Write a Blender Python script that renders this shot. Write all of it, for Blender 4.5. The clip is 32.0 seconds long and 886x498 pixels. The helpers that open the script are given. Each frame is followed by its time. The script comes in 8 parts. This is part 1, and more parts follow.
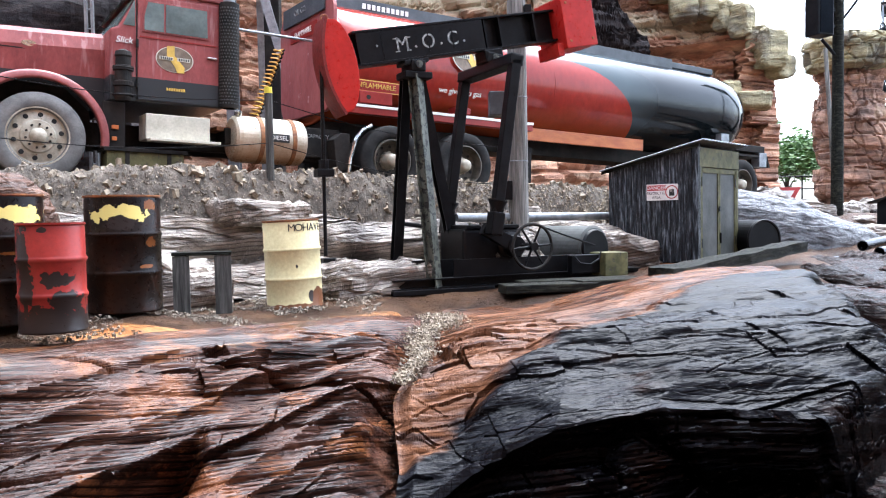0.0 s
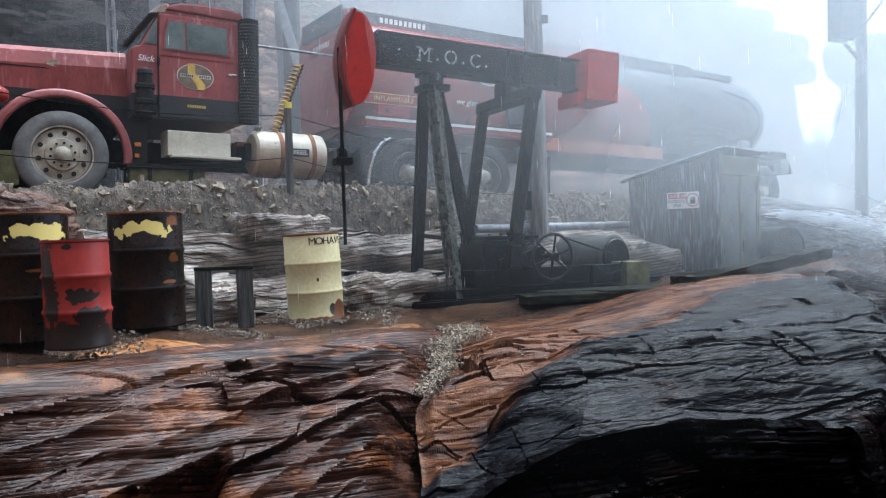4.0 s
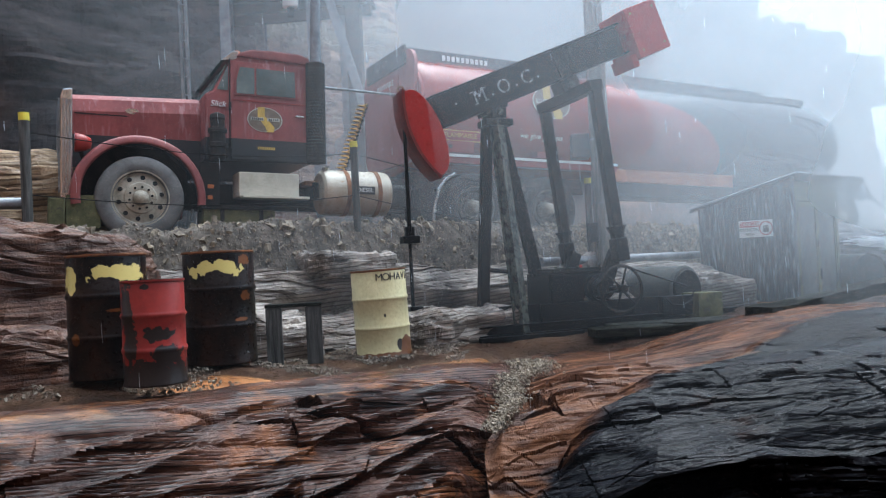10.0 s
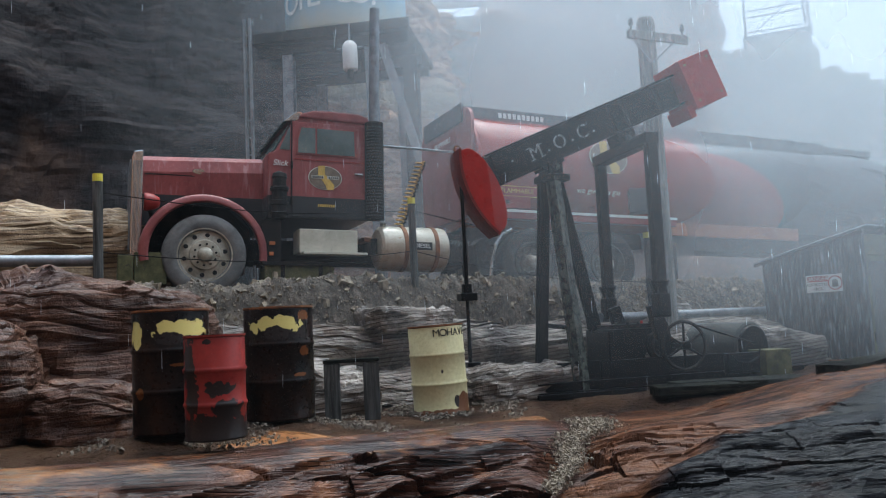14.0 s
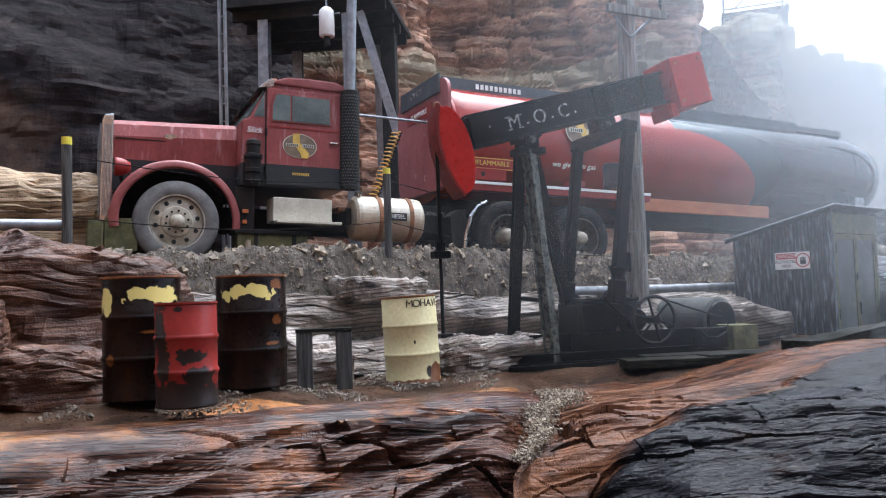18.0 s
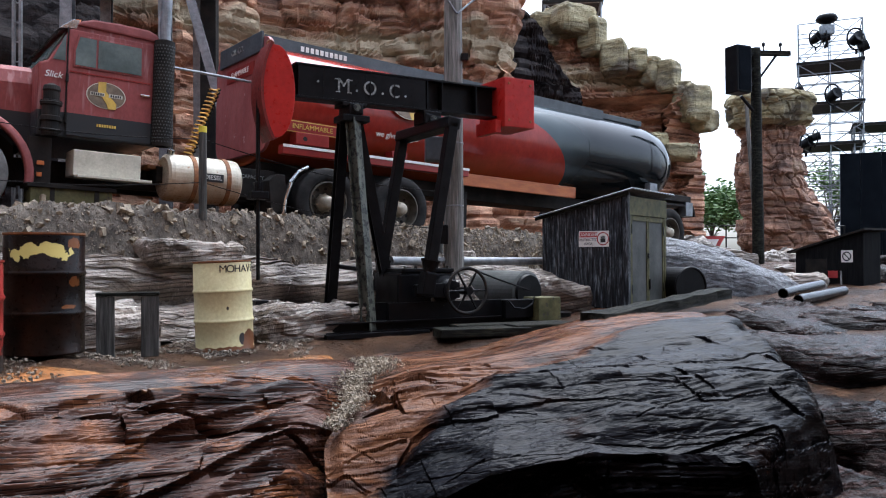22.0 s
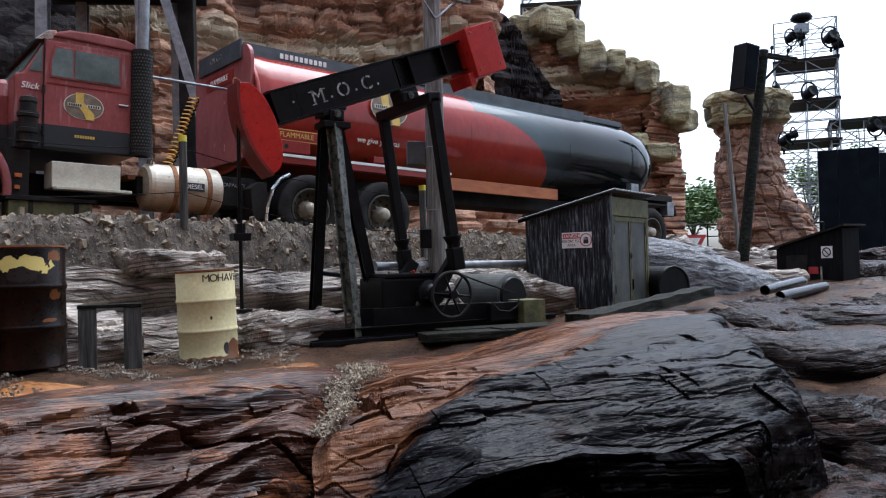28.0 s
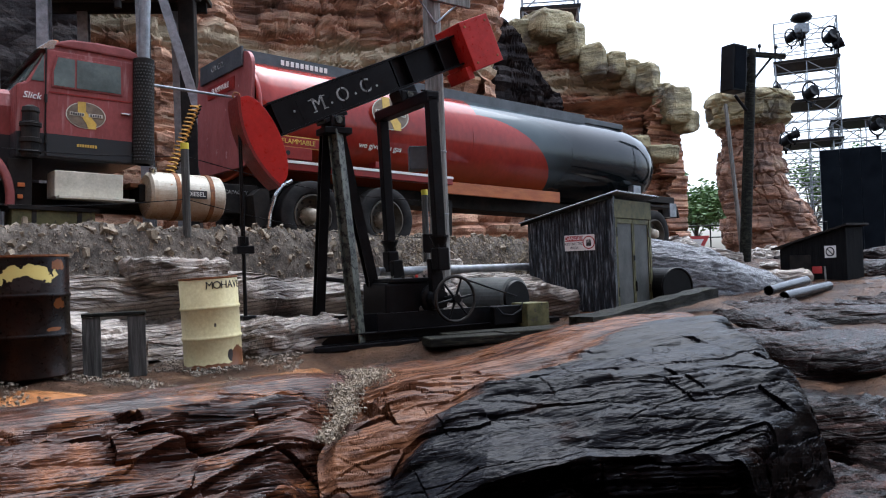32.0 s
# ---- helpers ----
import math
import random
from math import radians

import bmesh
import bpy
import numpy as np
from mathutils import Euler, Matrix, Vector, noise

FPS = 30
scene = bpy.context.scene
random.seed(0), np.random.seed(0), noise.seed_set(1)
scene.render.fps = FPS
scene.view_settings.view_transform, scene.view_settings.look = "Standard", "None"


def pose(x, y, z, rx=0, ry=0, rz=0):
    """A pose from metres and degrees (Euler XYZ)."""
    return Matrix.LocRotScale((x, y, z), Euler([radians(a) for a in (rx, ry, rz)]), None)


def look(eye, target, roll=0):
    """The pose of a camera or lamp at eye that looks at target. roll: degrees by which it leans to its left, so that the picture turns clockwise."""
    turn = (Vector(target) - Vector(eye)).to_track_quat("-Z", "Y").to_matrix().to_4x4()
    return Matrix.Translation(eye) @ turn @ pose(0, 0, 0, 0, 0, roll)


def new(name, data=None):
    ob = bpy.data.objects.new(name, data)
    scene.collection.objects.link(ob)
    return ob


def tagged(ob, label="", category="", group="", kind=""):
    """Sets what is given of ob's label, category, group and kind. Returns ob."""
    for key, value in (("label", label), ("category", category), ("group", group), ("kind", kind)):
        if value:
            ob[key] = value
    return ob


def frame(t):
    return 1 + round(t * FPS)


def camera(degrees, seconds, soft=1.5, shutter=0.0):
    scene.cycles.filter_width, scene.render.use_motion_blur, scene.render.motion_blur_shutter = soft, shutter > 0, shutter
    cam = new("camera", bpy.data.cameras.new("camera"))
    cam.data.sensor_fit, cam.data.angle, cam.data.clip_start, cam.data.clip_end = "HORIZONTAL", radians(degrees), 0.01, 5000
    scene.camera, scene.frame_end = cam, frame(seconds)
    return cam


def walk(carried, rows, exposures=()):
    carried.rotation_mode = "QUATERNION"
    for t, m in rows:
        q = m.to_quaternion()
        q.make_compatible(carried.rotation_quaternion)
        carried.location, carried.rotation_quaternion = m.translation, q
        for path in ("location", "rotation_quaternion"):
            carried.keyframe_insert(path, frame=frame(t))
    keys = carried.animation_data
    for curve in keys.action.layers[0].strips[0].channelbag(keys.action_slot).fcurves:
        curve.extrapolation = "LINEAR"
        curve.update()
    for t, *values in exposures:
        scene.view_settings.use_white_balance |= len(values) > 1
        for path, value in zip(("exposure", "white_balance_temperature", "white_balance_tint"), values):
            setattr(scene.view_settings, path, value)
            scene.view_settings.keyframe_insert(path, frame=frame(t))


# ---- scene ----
cam = camera(58.97, 32.0, soft=1.1, shutter=0.3)
EYE = (0.0, 0.0, 0.90)
# seconds, yaw, pitch, roll of the hand-held camera, which stays on one spot
PATH = (
    (0.0, -0.42, -2.48, 1.01),
    (0.5, 0.31, -2.35, 0.98),
    (1.0, 0.97, -2.37, 1.55),
    (1.5, 1.55, -2.39, 1.88),
    (2.0, 1.73, -2.52, 2.38),
    (2.5, 1.35, -2.53, 2.51),
    (3.0, 1.28, -2.42, 2.55),
    (3.5, 1.19, -2.06, 2.31),
    (4.0, 1.02, -1.60, 1.84),
    (4.5, 0.88, -1.14, 1.60),
    (6.5, 1.17, -0.92, 1.44),
    (7.0, 1.12, -0.84, 1.45),
    (7.5, 1.05, -0.76, 1.63),
    (8.0, 0.99, -0.59, 1.68),
    (8.5, 1.08, -0.42, 1.92),
    (9.0, 1.46, -0.36, 2.43),
    (9.5, 3.93, 0.19, 2.75),
    (10.0, 5.82, 1.11, 2.91),
    (10.5, 7.60, 3.12, 2.79),
    (11.0, 9.18, 5.26, 2.97),
    (11.5, 10.00, 6.65, 2.86),
    (12.0, 10.30, 7.17, 2.92),
    (12.5, 10.43, 6.99, 2.99),
    (13.0, 10.36, 6.63, 2.98),
    (13.5, 10.26, 6.04, 2.82),
    (14.0, 10.00, 5.37, 2.84),
    (14.5, 9.65, 4.83, 2.75),
    (16.5, 12.80, 3.21, 3.49),
    (17.0, 10.86, 3.61, 2.70),
    (17.5, 9.18, 3.46, 2.31),
    (18.0, 8.06, 3.19, 1.98),
    (18.5, 6.91, 2.85, 1.65),
    (19.0, 4.60, 2.35, 1.29),
    (19.5, 0.62, 1.67, 0.61),
    (20.0, -2.21, 1.28, 0.39),
    (20.5, -3.67, 0.97, 0.33),
    (21.0, -4.35, 0.73, 0.26),
    (21.5, -4.81, 0.62, 0.19),
    (22.0, -5.14, 0.65, 0.19),
    (22.5, -5.29, 0.80, 0.37),
    (23.0, -5.73, 0.88, 0.50),
    (23.5, -5.97, 0.89, 0.58),
    (24.0, -5.91, 0.86, 0.86),
    (24.5, -5.93, 0.88, 0.89),
    (25.0, -5.81, 0.84, 1.02),
    (25.5, -5.68, 0.94, 1.17),
    (27.5, -6.22, 0.97, 1.52),
    (28.0, -6.31, 0.95, 1.44),
    (28.5, -6.28, 1.03, 1.52),
    (29.0, -6.30, 1.06, 1.42),
    (29.5, -6.36, 1.15, 1.58),
    (30.0, -6.45, 1.26, 1.48),
    (30.5, -6.51, 1.31, 1.56),
    (31.0, -6.42, 1.38, 1.58),
    (31.5, -6.35, 1.33, 1.84),
    (32.0, -6.09, 1.27, 2.14),
)
STOPS = ((0.0, 2.9, 5700, 8), (1.0, 3.0, 5650, 8), (2.0, 2.95, 5200, 2), (3.0, 2.1, 5350, 2), (4.0, 1.9, 5550, 2), (7.0, 1.85, 5550, 2), (9.0, 1.7, 5550, 2), (10.0, 1.65, 5550, 2), (11.0, 1.45, 5600, 0), (13.0, 1.15, 5600, 0), (14.5, 1.25, 5600, 0), (16.5, 1.65, 5650, 4), (17.0, 1.8, 5650, 6), (18.0, 1.9, 5700, 8), (19.0, 1.9, 5700, 8), (20.0, 1.95, 5700, 8), (21.0, 1.9, 5700, 8), (24.0, 1.5, 5700, 8), (28.0, 1.5, 5700, 8), (32.0, 1.65, 5700, 8))
walk(cam, [(t, pose(*EYE, 90 + p, r, a)) for t, a, p, r in PATH], STOPS)

# ---- light: a bright overcast sky ----
world = bpy.data.worlds.new("overcast_sky")
scene.world = world
world.use_nodes = True
wn = world.node_tree.nodes
sky = wn.new("ShaderNodeTexSky")
sky.sky_type, sky.sun_disc = "NISHITA", False
sky.sun_elevation, sky.sun_rotation = radians(73), radians(35)
sky.air_density, sky.dust_density = 1.0, 4.0
grey = wn.new("ShaderNodeHueSaturation")
grey.inputs["Saturation"].default_value = 0.45
world.node_tree.links.new(sky.outputs[0], grey.inputs["Color"])
world.node_tree.links.new(grey.outputs[0], wn["Background"].inputs["Color"])
wn["Background"].inputs["Strength"].default_value = 0.15
sun_data = bpy.data.lights.new("sun", "SUN")
sun_data.energy, sun_data.angle, sun_data.color = 0.8, radians(60), (1.0, 0.99, 0.97)
sun = new("sun", sun_data)
sun.matrix_world = look((7, 20, 40), (0, 10, 0))

# ---- materials ----
def ramp_node(nt, stops):
    r = nt.nodes.new("ShaderNodeValToRGB")
    e = r.color_ramp.elements
    while len(e) < len(stops):
        e.new(0.5)
    for el, (p, c) in zip(e, stops):
        el.position = p
        el.color = (*c, 1) if len(c) == 3 else c
    return r


def material(name, cols, scale=3.0, stretch=(1, 1, 1), rough=(0.5, 0.8), bump=0.3, metal=0.0, fine=30.0,
             lo=0.35, hi=0.65, wear=None, wear_at=0.62, turn=(0, 0, 0), relief=0.02, coat=0.0, spec=0.5):
    """Noise between the colours at one scale, grain and relief at a finer one, wear in patches."""
    m = bpy.data.materials.new(name)
    m.use_nodes = True
    nt = m.node_tree
    n, l = nt.nodes, nt.links
    b = n["Principled BSDF"]
    tc = n.new("ShaderNodeTexCoord")
    oi = n.new("ShaderNodeObjectInfo")
    sc = n.new("ShaderNodeVectorMath")
    sc.operation = "SCALE"
    sc.inputs[0].default_value = (37, 21, 13)
    l.new(oi.outputs["Random"], sc.inputs["Scale"])
    add = n.new("ShaderNodeVectorMath")
    l.new(tc.outputs["Object"], add.inputs[0])
    l.new(sc.outputs[0], add.inputs[1])
    mp = n.new("ShaderNodeMapping")
    mp.inputs["Scale"].default_value = stretch
    mp.inputs["Rotation"].default_value = [radians(a) for a in turn]
    l.new(add.outputs[0], mp.inputs[0])
    big = n.new("ShaderNodeTexNoise")
    big.inputs["Scale"].default_value, big.inputs["Detail"].default_value = scale, 8
    big.inputs["Roughness"].default_value = 0.65
    l.new(mp.outputs[0], big.inputs["Vector"])
    stops = [(lo + (hi - lo) * i / max(1, len(cols) - 1), c) for i, c in enumerate(cols)]
    r = ramp_node(nt, stops)
    l.new(big.outputs[0], r.inputs[0])
    col = r.outputs[0]
    small = n.new("ShaderNodeTexNoise")
    small.inputs["Scale"].default_value, small.inputs["Detail"].default_value = fine, 6
    small.inputs["Roughness"].default_value = 0.7
    l.new(mp.outputs[0], small.inputs["Vector"])
    mix = n.new("ShaderNodeMix")
    mix.data_type, mix.blend_type = "RGBA", "OVERLAY"
    mix.inputs["Factor"].default_value = 0.55
    l.new(col, mix.inputs["A"])
    l.new(small.outputs["Color"], mix.inputs["B"])
    bw = n.new("ShaderNodeRGBToBW")
    l.new(small.outputs["Color"], bw.inputs[0])
    l.new(bw.outputs[0], mix.inputs["B"])
    col = mix.outputs["Result"]
    if wear:
        wn_ = n.new("ShaderNodeTexNoise")
        wn_.inputs["Scale"].default_value, wn_.inputs["Detail"].default_value = scale * 2.3, 9
        wn_.inputs["Roughness"].default_value = 0.7
        l.new(add.outputs[0], wn_.inputs["Vector"])
        wr = ramp_node(nt, [(wear_at, (0, 0, 0)), (wear_at + 0.04, (1, 1, 1))])
        l.new(wn_.outputs[0], wr.inputs[0])
        mw = n.new("ShaderNodeMix")
        mw.data_type = "RGBA"
        l.new(wr.outputs[0], mw.inputs["Factor"])
        l.new(col, mw.inputs["A"])
        mw.inputs["B"].default_value = (*wear, 1)
        col = mw.outputs["Result"]
    l.new(col, b.inputs["Base Color"])
    rr = n.new("ShaderNodeMapRange")
    rr.inputs["To Min"].default_value, rr.inputs["To Max"].default_value = rough
    rr.inputs["From Min"].default_value, rr.inputs["From Max"].default_value = 0.3, 0.7
    l.new(small.outputs[0], rr.inputs["Value"])
    l.new(rr.outputs[0], b.inputs["Roughness"])
    b.inputs["Metallic"].default_value = metal
    b.inputs["Specular IOR Level"].default_value = spec
    b.inputs["Coat Weight"].default_value = coat
    b.inputs["Coat Roughness"].default_value = 0.15
    if bump:
        both = n.new("ShaderNodeMath")
        both.operation = "MULTIPLY_ADD"
        l.new(small.outputs[0], both.inputs[0])
        both.inputs[1].default_value = 0.5
        l.new(big.outputs[0], both.inputs[2])
        bp = n.new("ShaderNodeBump")
        bp.inputs["Strength"].default_value, bp.inputs["Distance"].default_value = bump, relief
        l.new(both.outputs[0], bp.inputs["Height"])
        l.new(bp.outputs[0], b.inputs["Normal"])
    return m


def plain(name, col, rough=0.5, metal=0.0):
    return material(name, [tuple(c * 0.8 for c in col), tuple(min(1, c * 1.15) for c in col)], 4, rough=(rough * 0.8, min(1, rough * 1.2)),
                    bump=0.12, metal=metal, fine=60, relief=0.004)


def grain(name, cols, dip, rough=(0.25, 0.55), lines=26.0, relief=0.03, strength=0.9, tints=None, tint_scale=0.8, spec=0.5, comb=0.0, carve=0.5, line_shade=0.9, lumpy=0.8, wander=2.2, groove_shade=0.06):
    """Layered rock: fine bedding lines that lie along the dip, stained in larger patches."""
    m = material(name, cols, 1.3, (1, 1, 4), rough, 0.0, fine=22, lo=0.3, hi=0.7, turn=dip)
    nt = m.node_tree
    n, l = nt.nodes, nt.links
    b = n["Principled BSDF"]
    geo = n.new("ShaderNodeNewGeometry")
    mp = n.new("ShaderNodeMapping")
    mp.inputs["Rotation"].default_value = [radians(a) for a in dip]
    l.new(geo.outputs["Position"], mp.inputs[0])
    st = n.new("ShaderNodeMapping")
    st.inputs["Scale"].default_value = (0.7, 0.7, lines)
    l.new(mp.outputs[0], st.inputs[0])
    beds = n.new("ShaderNodeTexNoise")
    beds.inputs["Scale"].default_value, beds.inputs["Detail"].default_value = 1.0, 7
    beds.inputs["Roughness"].default_value, beds.inputs["Distortion"].default_value = 0.62, 0.35
    l.new(st.outputs[0], beds.inputs["Vector"])
    lump = n.new("ShaderNodeTexNoise")
    lump.inputs["Scale"].default_value, lump.inputs["Detail"].default_value = 7.0, 8
    l.new(geo.outputs["Position"], lump.inputs["Vector"])
    h = n.new("ShaderNodeMath")
    h.operation = "MULTIPLY_ADD"
    l.new(lump.outputs[0], h.inputs[0])
    h.inputs[1].default_value = lumpy
    l.new(beds.outputs[0], h.inputs[2])
    grit = n.new("ShaderNodeTexNoise")
    grit.inputs["Scale"].default_value, grit.inputs["Detail"].default_value = 55.0, 4
    l.new(mp.outputs[0], grit.inputs["Vector"])
    h2 = n.new("ShaderNodeMath")
    h2.operation = "MULTIPLY_ADD"
    l.new(grit.outputs[0], h2.inputs[0])
    h2.inputs[1].default_value = 0.22
    l.new(h.outputs[0], h2.inputs[2])
    if comb:
        # close, nearly even grooves that fade in and out
        wv = n.new("ShaderNodeTexWave")
        wv.wave_type, wv.bands_direction, wv.wave_profile = "BANDS", "Z", "SAW"
        for key, val in (("Scale", comb), ("Distortion", wander), ("Detail", 3.0), ("Detail Scale", 0.35), ("Detail Roughness", 0.6)):
            wv.inputs[key].default_value = val
        l.new(mp.outputs[0], wv.inputs["Vector"])
        fade = n.new("ShaderNodeTexNoise")
        fade.inputs["Scale"].default_value, fade.inputs["Detail"].default_value = 2.2, 4
        l.new(geo.outputs["Position"], fade.inputs["Vector"])
        fr = ramp_node(nt, [(0.36, (0.08, 0.08, 0.08)), (0.5, (1, 1, 1))])
        l.new(fade.outputs[0], fr.inputs[0])
        fw = n.new("ShaderNodeMath")
        fw.operation = "MULTIPLY"
        l.new(wv.outputs["Fac"], fw.inputs[0])
        l.new(fr.outputs[0], fw.inputs[1])
        h3 = n.new("ShaderNodeMath")
        h3.operation, h3.inputs[1].default_value = "MULTIPLY_ADD", carve
        l.new(fw.outputs[0], h3.inputs[0])
        l.new(h2.outputs[0], h3.inputs[2])
        h2 = h3
    bp = n.new("ShaderNodeBump")
    bp.inputs["Strength"].default_value, bp.inputs["Distance"].default_value = strength, relief
    l.new(h2.outputs[0], bp.inputs["Height"])
    l.new(bp.outputs[0], b.inputs["Normal"])
    b.inputs["Specular IOR Level"].default_value = spec
    col = b.inputs["Base Color"].links[0].from_socket
    # relief shading put into the colour: dark bedding lines, pale ridges between
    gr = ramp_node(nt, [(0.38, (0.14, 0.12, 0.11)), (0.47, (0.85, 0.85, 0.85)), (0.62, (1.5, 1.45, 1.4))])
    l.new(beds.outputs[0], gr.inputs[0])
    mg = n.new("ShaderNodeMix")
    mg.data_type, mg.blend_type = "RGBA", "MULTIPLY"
    mg.inputs["Factor"].default_value = line_shade
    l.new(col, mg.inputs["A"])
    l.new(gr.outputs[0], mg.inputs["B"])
    col = mg.outputs["Result"]
    for i, (tint, at) in enumerate(tints or ()):
        tn = n.new("ShaderNodeTexNoise")
        tn.inputs["Scale"].default_value, tn.inputs["Detail"].default_value = tint_scale * (1 + 0.6 * i), 7
        tn.inputs["Roughness"].default_value = 0.6
        ofs = n.new("ShaderNodeVectorMath")
        ofs.inputs[1].default_value = (11.3 * (i + 1), 5.1 * i, 2.7)
        l.new(geo.outputs["Position"], ofs.inputs[0])
        l.new(ofs.outputs[0], tn.inputs["Vector"])
        tr = ramp_node(nt, [(at, (0, 0, 0)), (at + 0.1, (1, 1, 1))])
        l.new(tn.outputs[0], tr.inputs[0])
        tm = n.new("ShaderNodeMix")
        tm.data_type = "RGBA"
        half = n.new("ShaderNodeMath")
        half.operation = "MULTIPLY"
        half.inputs[1].default_value = 0.8
        l.new(tr.outputs[0], half.inputs[0])
        l.new(half.outputs[0], tm.inputs["Factor"])
        l.new(col, tm.inputs["A"])
        tm.inputs["B"].default_value = (*tint, 1)
        col = tm.outputs["Result"]
    if comb:
        # shade of the grooves painted in, to strengthen the weak bump
        dr = ramp_node(nt, [(0.1, (groove_shade, groove_shade * 0.85, groove_shade * 0.75)), (0.42, (1, 1, 1))])
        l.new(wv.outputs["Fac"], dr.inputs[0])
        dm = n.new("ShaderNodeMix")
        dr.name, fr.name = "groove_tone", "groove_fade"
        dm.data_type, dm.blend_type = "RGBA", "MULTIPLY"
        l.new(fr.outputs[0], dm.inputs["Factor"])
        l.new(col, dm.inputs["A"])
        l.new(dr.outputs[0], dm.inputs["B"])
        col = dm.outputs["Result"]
    l.new(col, b.inputs["Base Color"])
    return m


# ---- mesh helpers ----
def part(name, bm, mat, parent=None, label="", smooth=False):
    """Link a bmesh as one mesh object, under a thing or a part."""
    me = bpy.data.meshes.new(name)
    bm.normal_update()
    bm.to_mesh(me)
    bm.free()
    if smooth:
        me.polygons.foreach_set("use_smooth", [True] * len(me.polygons))
    me.materials.append(mat)
    ob = new(name, me)
    if parent:
        ob.parent = parent
    if label:
        ob["label"] = label
    return ob


def empty(name, m, label, category, group="", kind=""):
    ob = new(name)
    ob.matrix_world = m
    return tagged(ob, label, category, group, kind)


def bm_new():
    return bmesh.new()


def box(x0, x1, y0, y1, z0, z1, bev=0.0, bm=None, m=None):
    own = bmesh.new()
    vs = [own.verts.new((x, y, z)) for z in (z0, z1) for y in (y0, y1) for x in (x0, x1)]
    for f in ((0, 2, 3, 1), (4, 5, 7, 6), (0, 1, 5, 4), (2, 6, 7, 3), (0, 4, 6, 2), (1, 3, 7, 5)):
        own.faces.new([vs[i] for i in f])
    if bev:
        bmesh.ops.bevel(own, geom=own.edges[:], offset=bev, segments=2, affect="EDGES", profile=0.6)
    if m:
        own.transform(m)
    return merge(bm, own)


def merge(bm, own):
    if bm is None:
        return own
    me = bpy.data.meshes.new("joined")
    own.to_mesh(me)
    own.free()
    bm.from_mesh(me)
    bpy.data.meshes.remove(me)
    return bm


def frame_to(d):
    """A turn whose z axis lies along d."""
    return Vector(d).to_track_quat("Z", "Y").to_matrix().to_4x4()


def cyl(p0, p1, r, n=16, r2=None, bm=None, cap=True):
    own = bmesh.new()
    p0, p1 = Vector(p0), Vector(p1)
    bmesh.ops.create_cone(own, cap_ends=cap, segments=n, radius1=r, radius2=r if r2 is None else r2, depth=(p1 - p0).length)
    own.transform(Matrix.Translation((p0 + p1) / 2) @ frame_to(p1 - p0))
    return merge(bm, own)


def lathe(profile, n=32, m=None, bm=None, closed=False):
    """Turn a profile of (r, z) about z."""
    own = bmesh.new()
    rings = []
    for r, z in profile:
        if r < 1e-5:
            rings.append([own.verts.new((0, 0, z))])
        else:
            rings.append([own.verts.new((r * math.cos(a), r * math.sin(a), z)) for a in (2 * math.pi * i / n for i in range(n))])
    pairs = list(zip(rings, rings[1:])) + ([(rings[-1], rings[0])] if closed else [])
    for a, b in pairs:
        for i in range(n):
            j = (i + 1) % n
            q = [a[i % len(a)], a[j % len(a)], b[j % len(b)], b[i % len(b)]]
            q = list(dict.fromkeys(q))
            if len(q) > 2:
                own.faces.new(q)
    bmesh.ops.recalc_face_normals(own, faces=own.faces[:])
    if m:
        own.transform(m)
    return merge(bm, own)


def prism(pts, y0, y1, bev=0.0, bm=None, m=None):
    """A side view of (x, z) points, given a depth from y0 to y1."""
    own = bmesh.new()
    a = [own.verts.new((x, y0, z)) for x, z in pts]
    b = [own.verts.new((x, y1, z)) for x, z in pts]
    own.faces.new(a)
    own.faces.new(b[::-1])
    k = len(pts)
    for i in range(k):
        own.faces.new((a[i], b[i], b[(i + 1) % k], a[(i + 1) % k]))
    bmesh.ops.recalc_face_normals(own, faces=own.faces[:])
    if bev:
        bmesh.ops.bevel(own, geom=own.edges[:], offset=bev, segments=2, affect="EDGES", profile=0.6)
    if m:
        own.transform(m)
    return merge(bm, own)


def tube(pts, r, n=8, bm=None):
    own = bmesh.new()
    pts = [Vector(p) for p in pts]
    rings = []
    for i, p in enumerate(pts):
        d = (pts[min(i + 1, len(pts) - 1)] - pts[max(i - 1, 0)]).normalized()
        q = frame_to(d)
        rings.append([own.verts.new(p + q @ Vector((r * math.cos(2 * math.pi * k / n), r * math.sin(2 * math.pi * k / n), 0))) for k in range(n)])
    for a, b in zip(rings, rings[1:]):
        for k in range(n):
            own.faces.new((a[k], a[(k + 1) % n], b[(k + 1) % n], b[k]))
    own.faces.new(rings[0][::-1])
    own.faces.new(rings[-1])
    bmesh.ops.recalc_face_normals(own, faces=own.faces[:])
    return merge(bm, own)


def ring(r, w, n=32, k=8, m=None, bm=None):
    """A torus about z."""
    return lathe([(r + w * math.cos(2 * math.pi * i / k), w * math.sin(2 * math.pi * i / k)) for i in range(k)], n, m, bm, True)


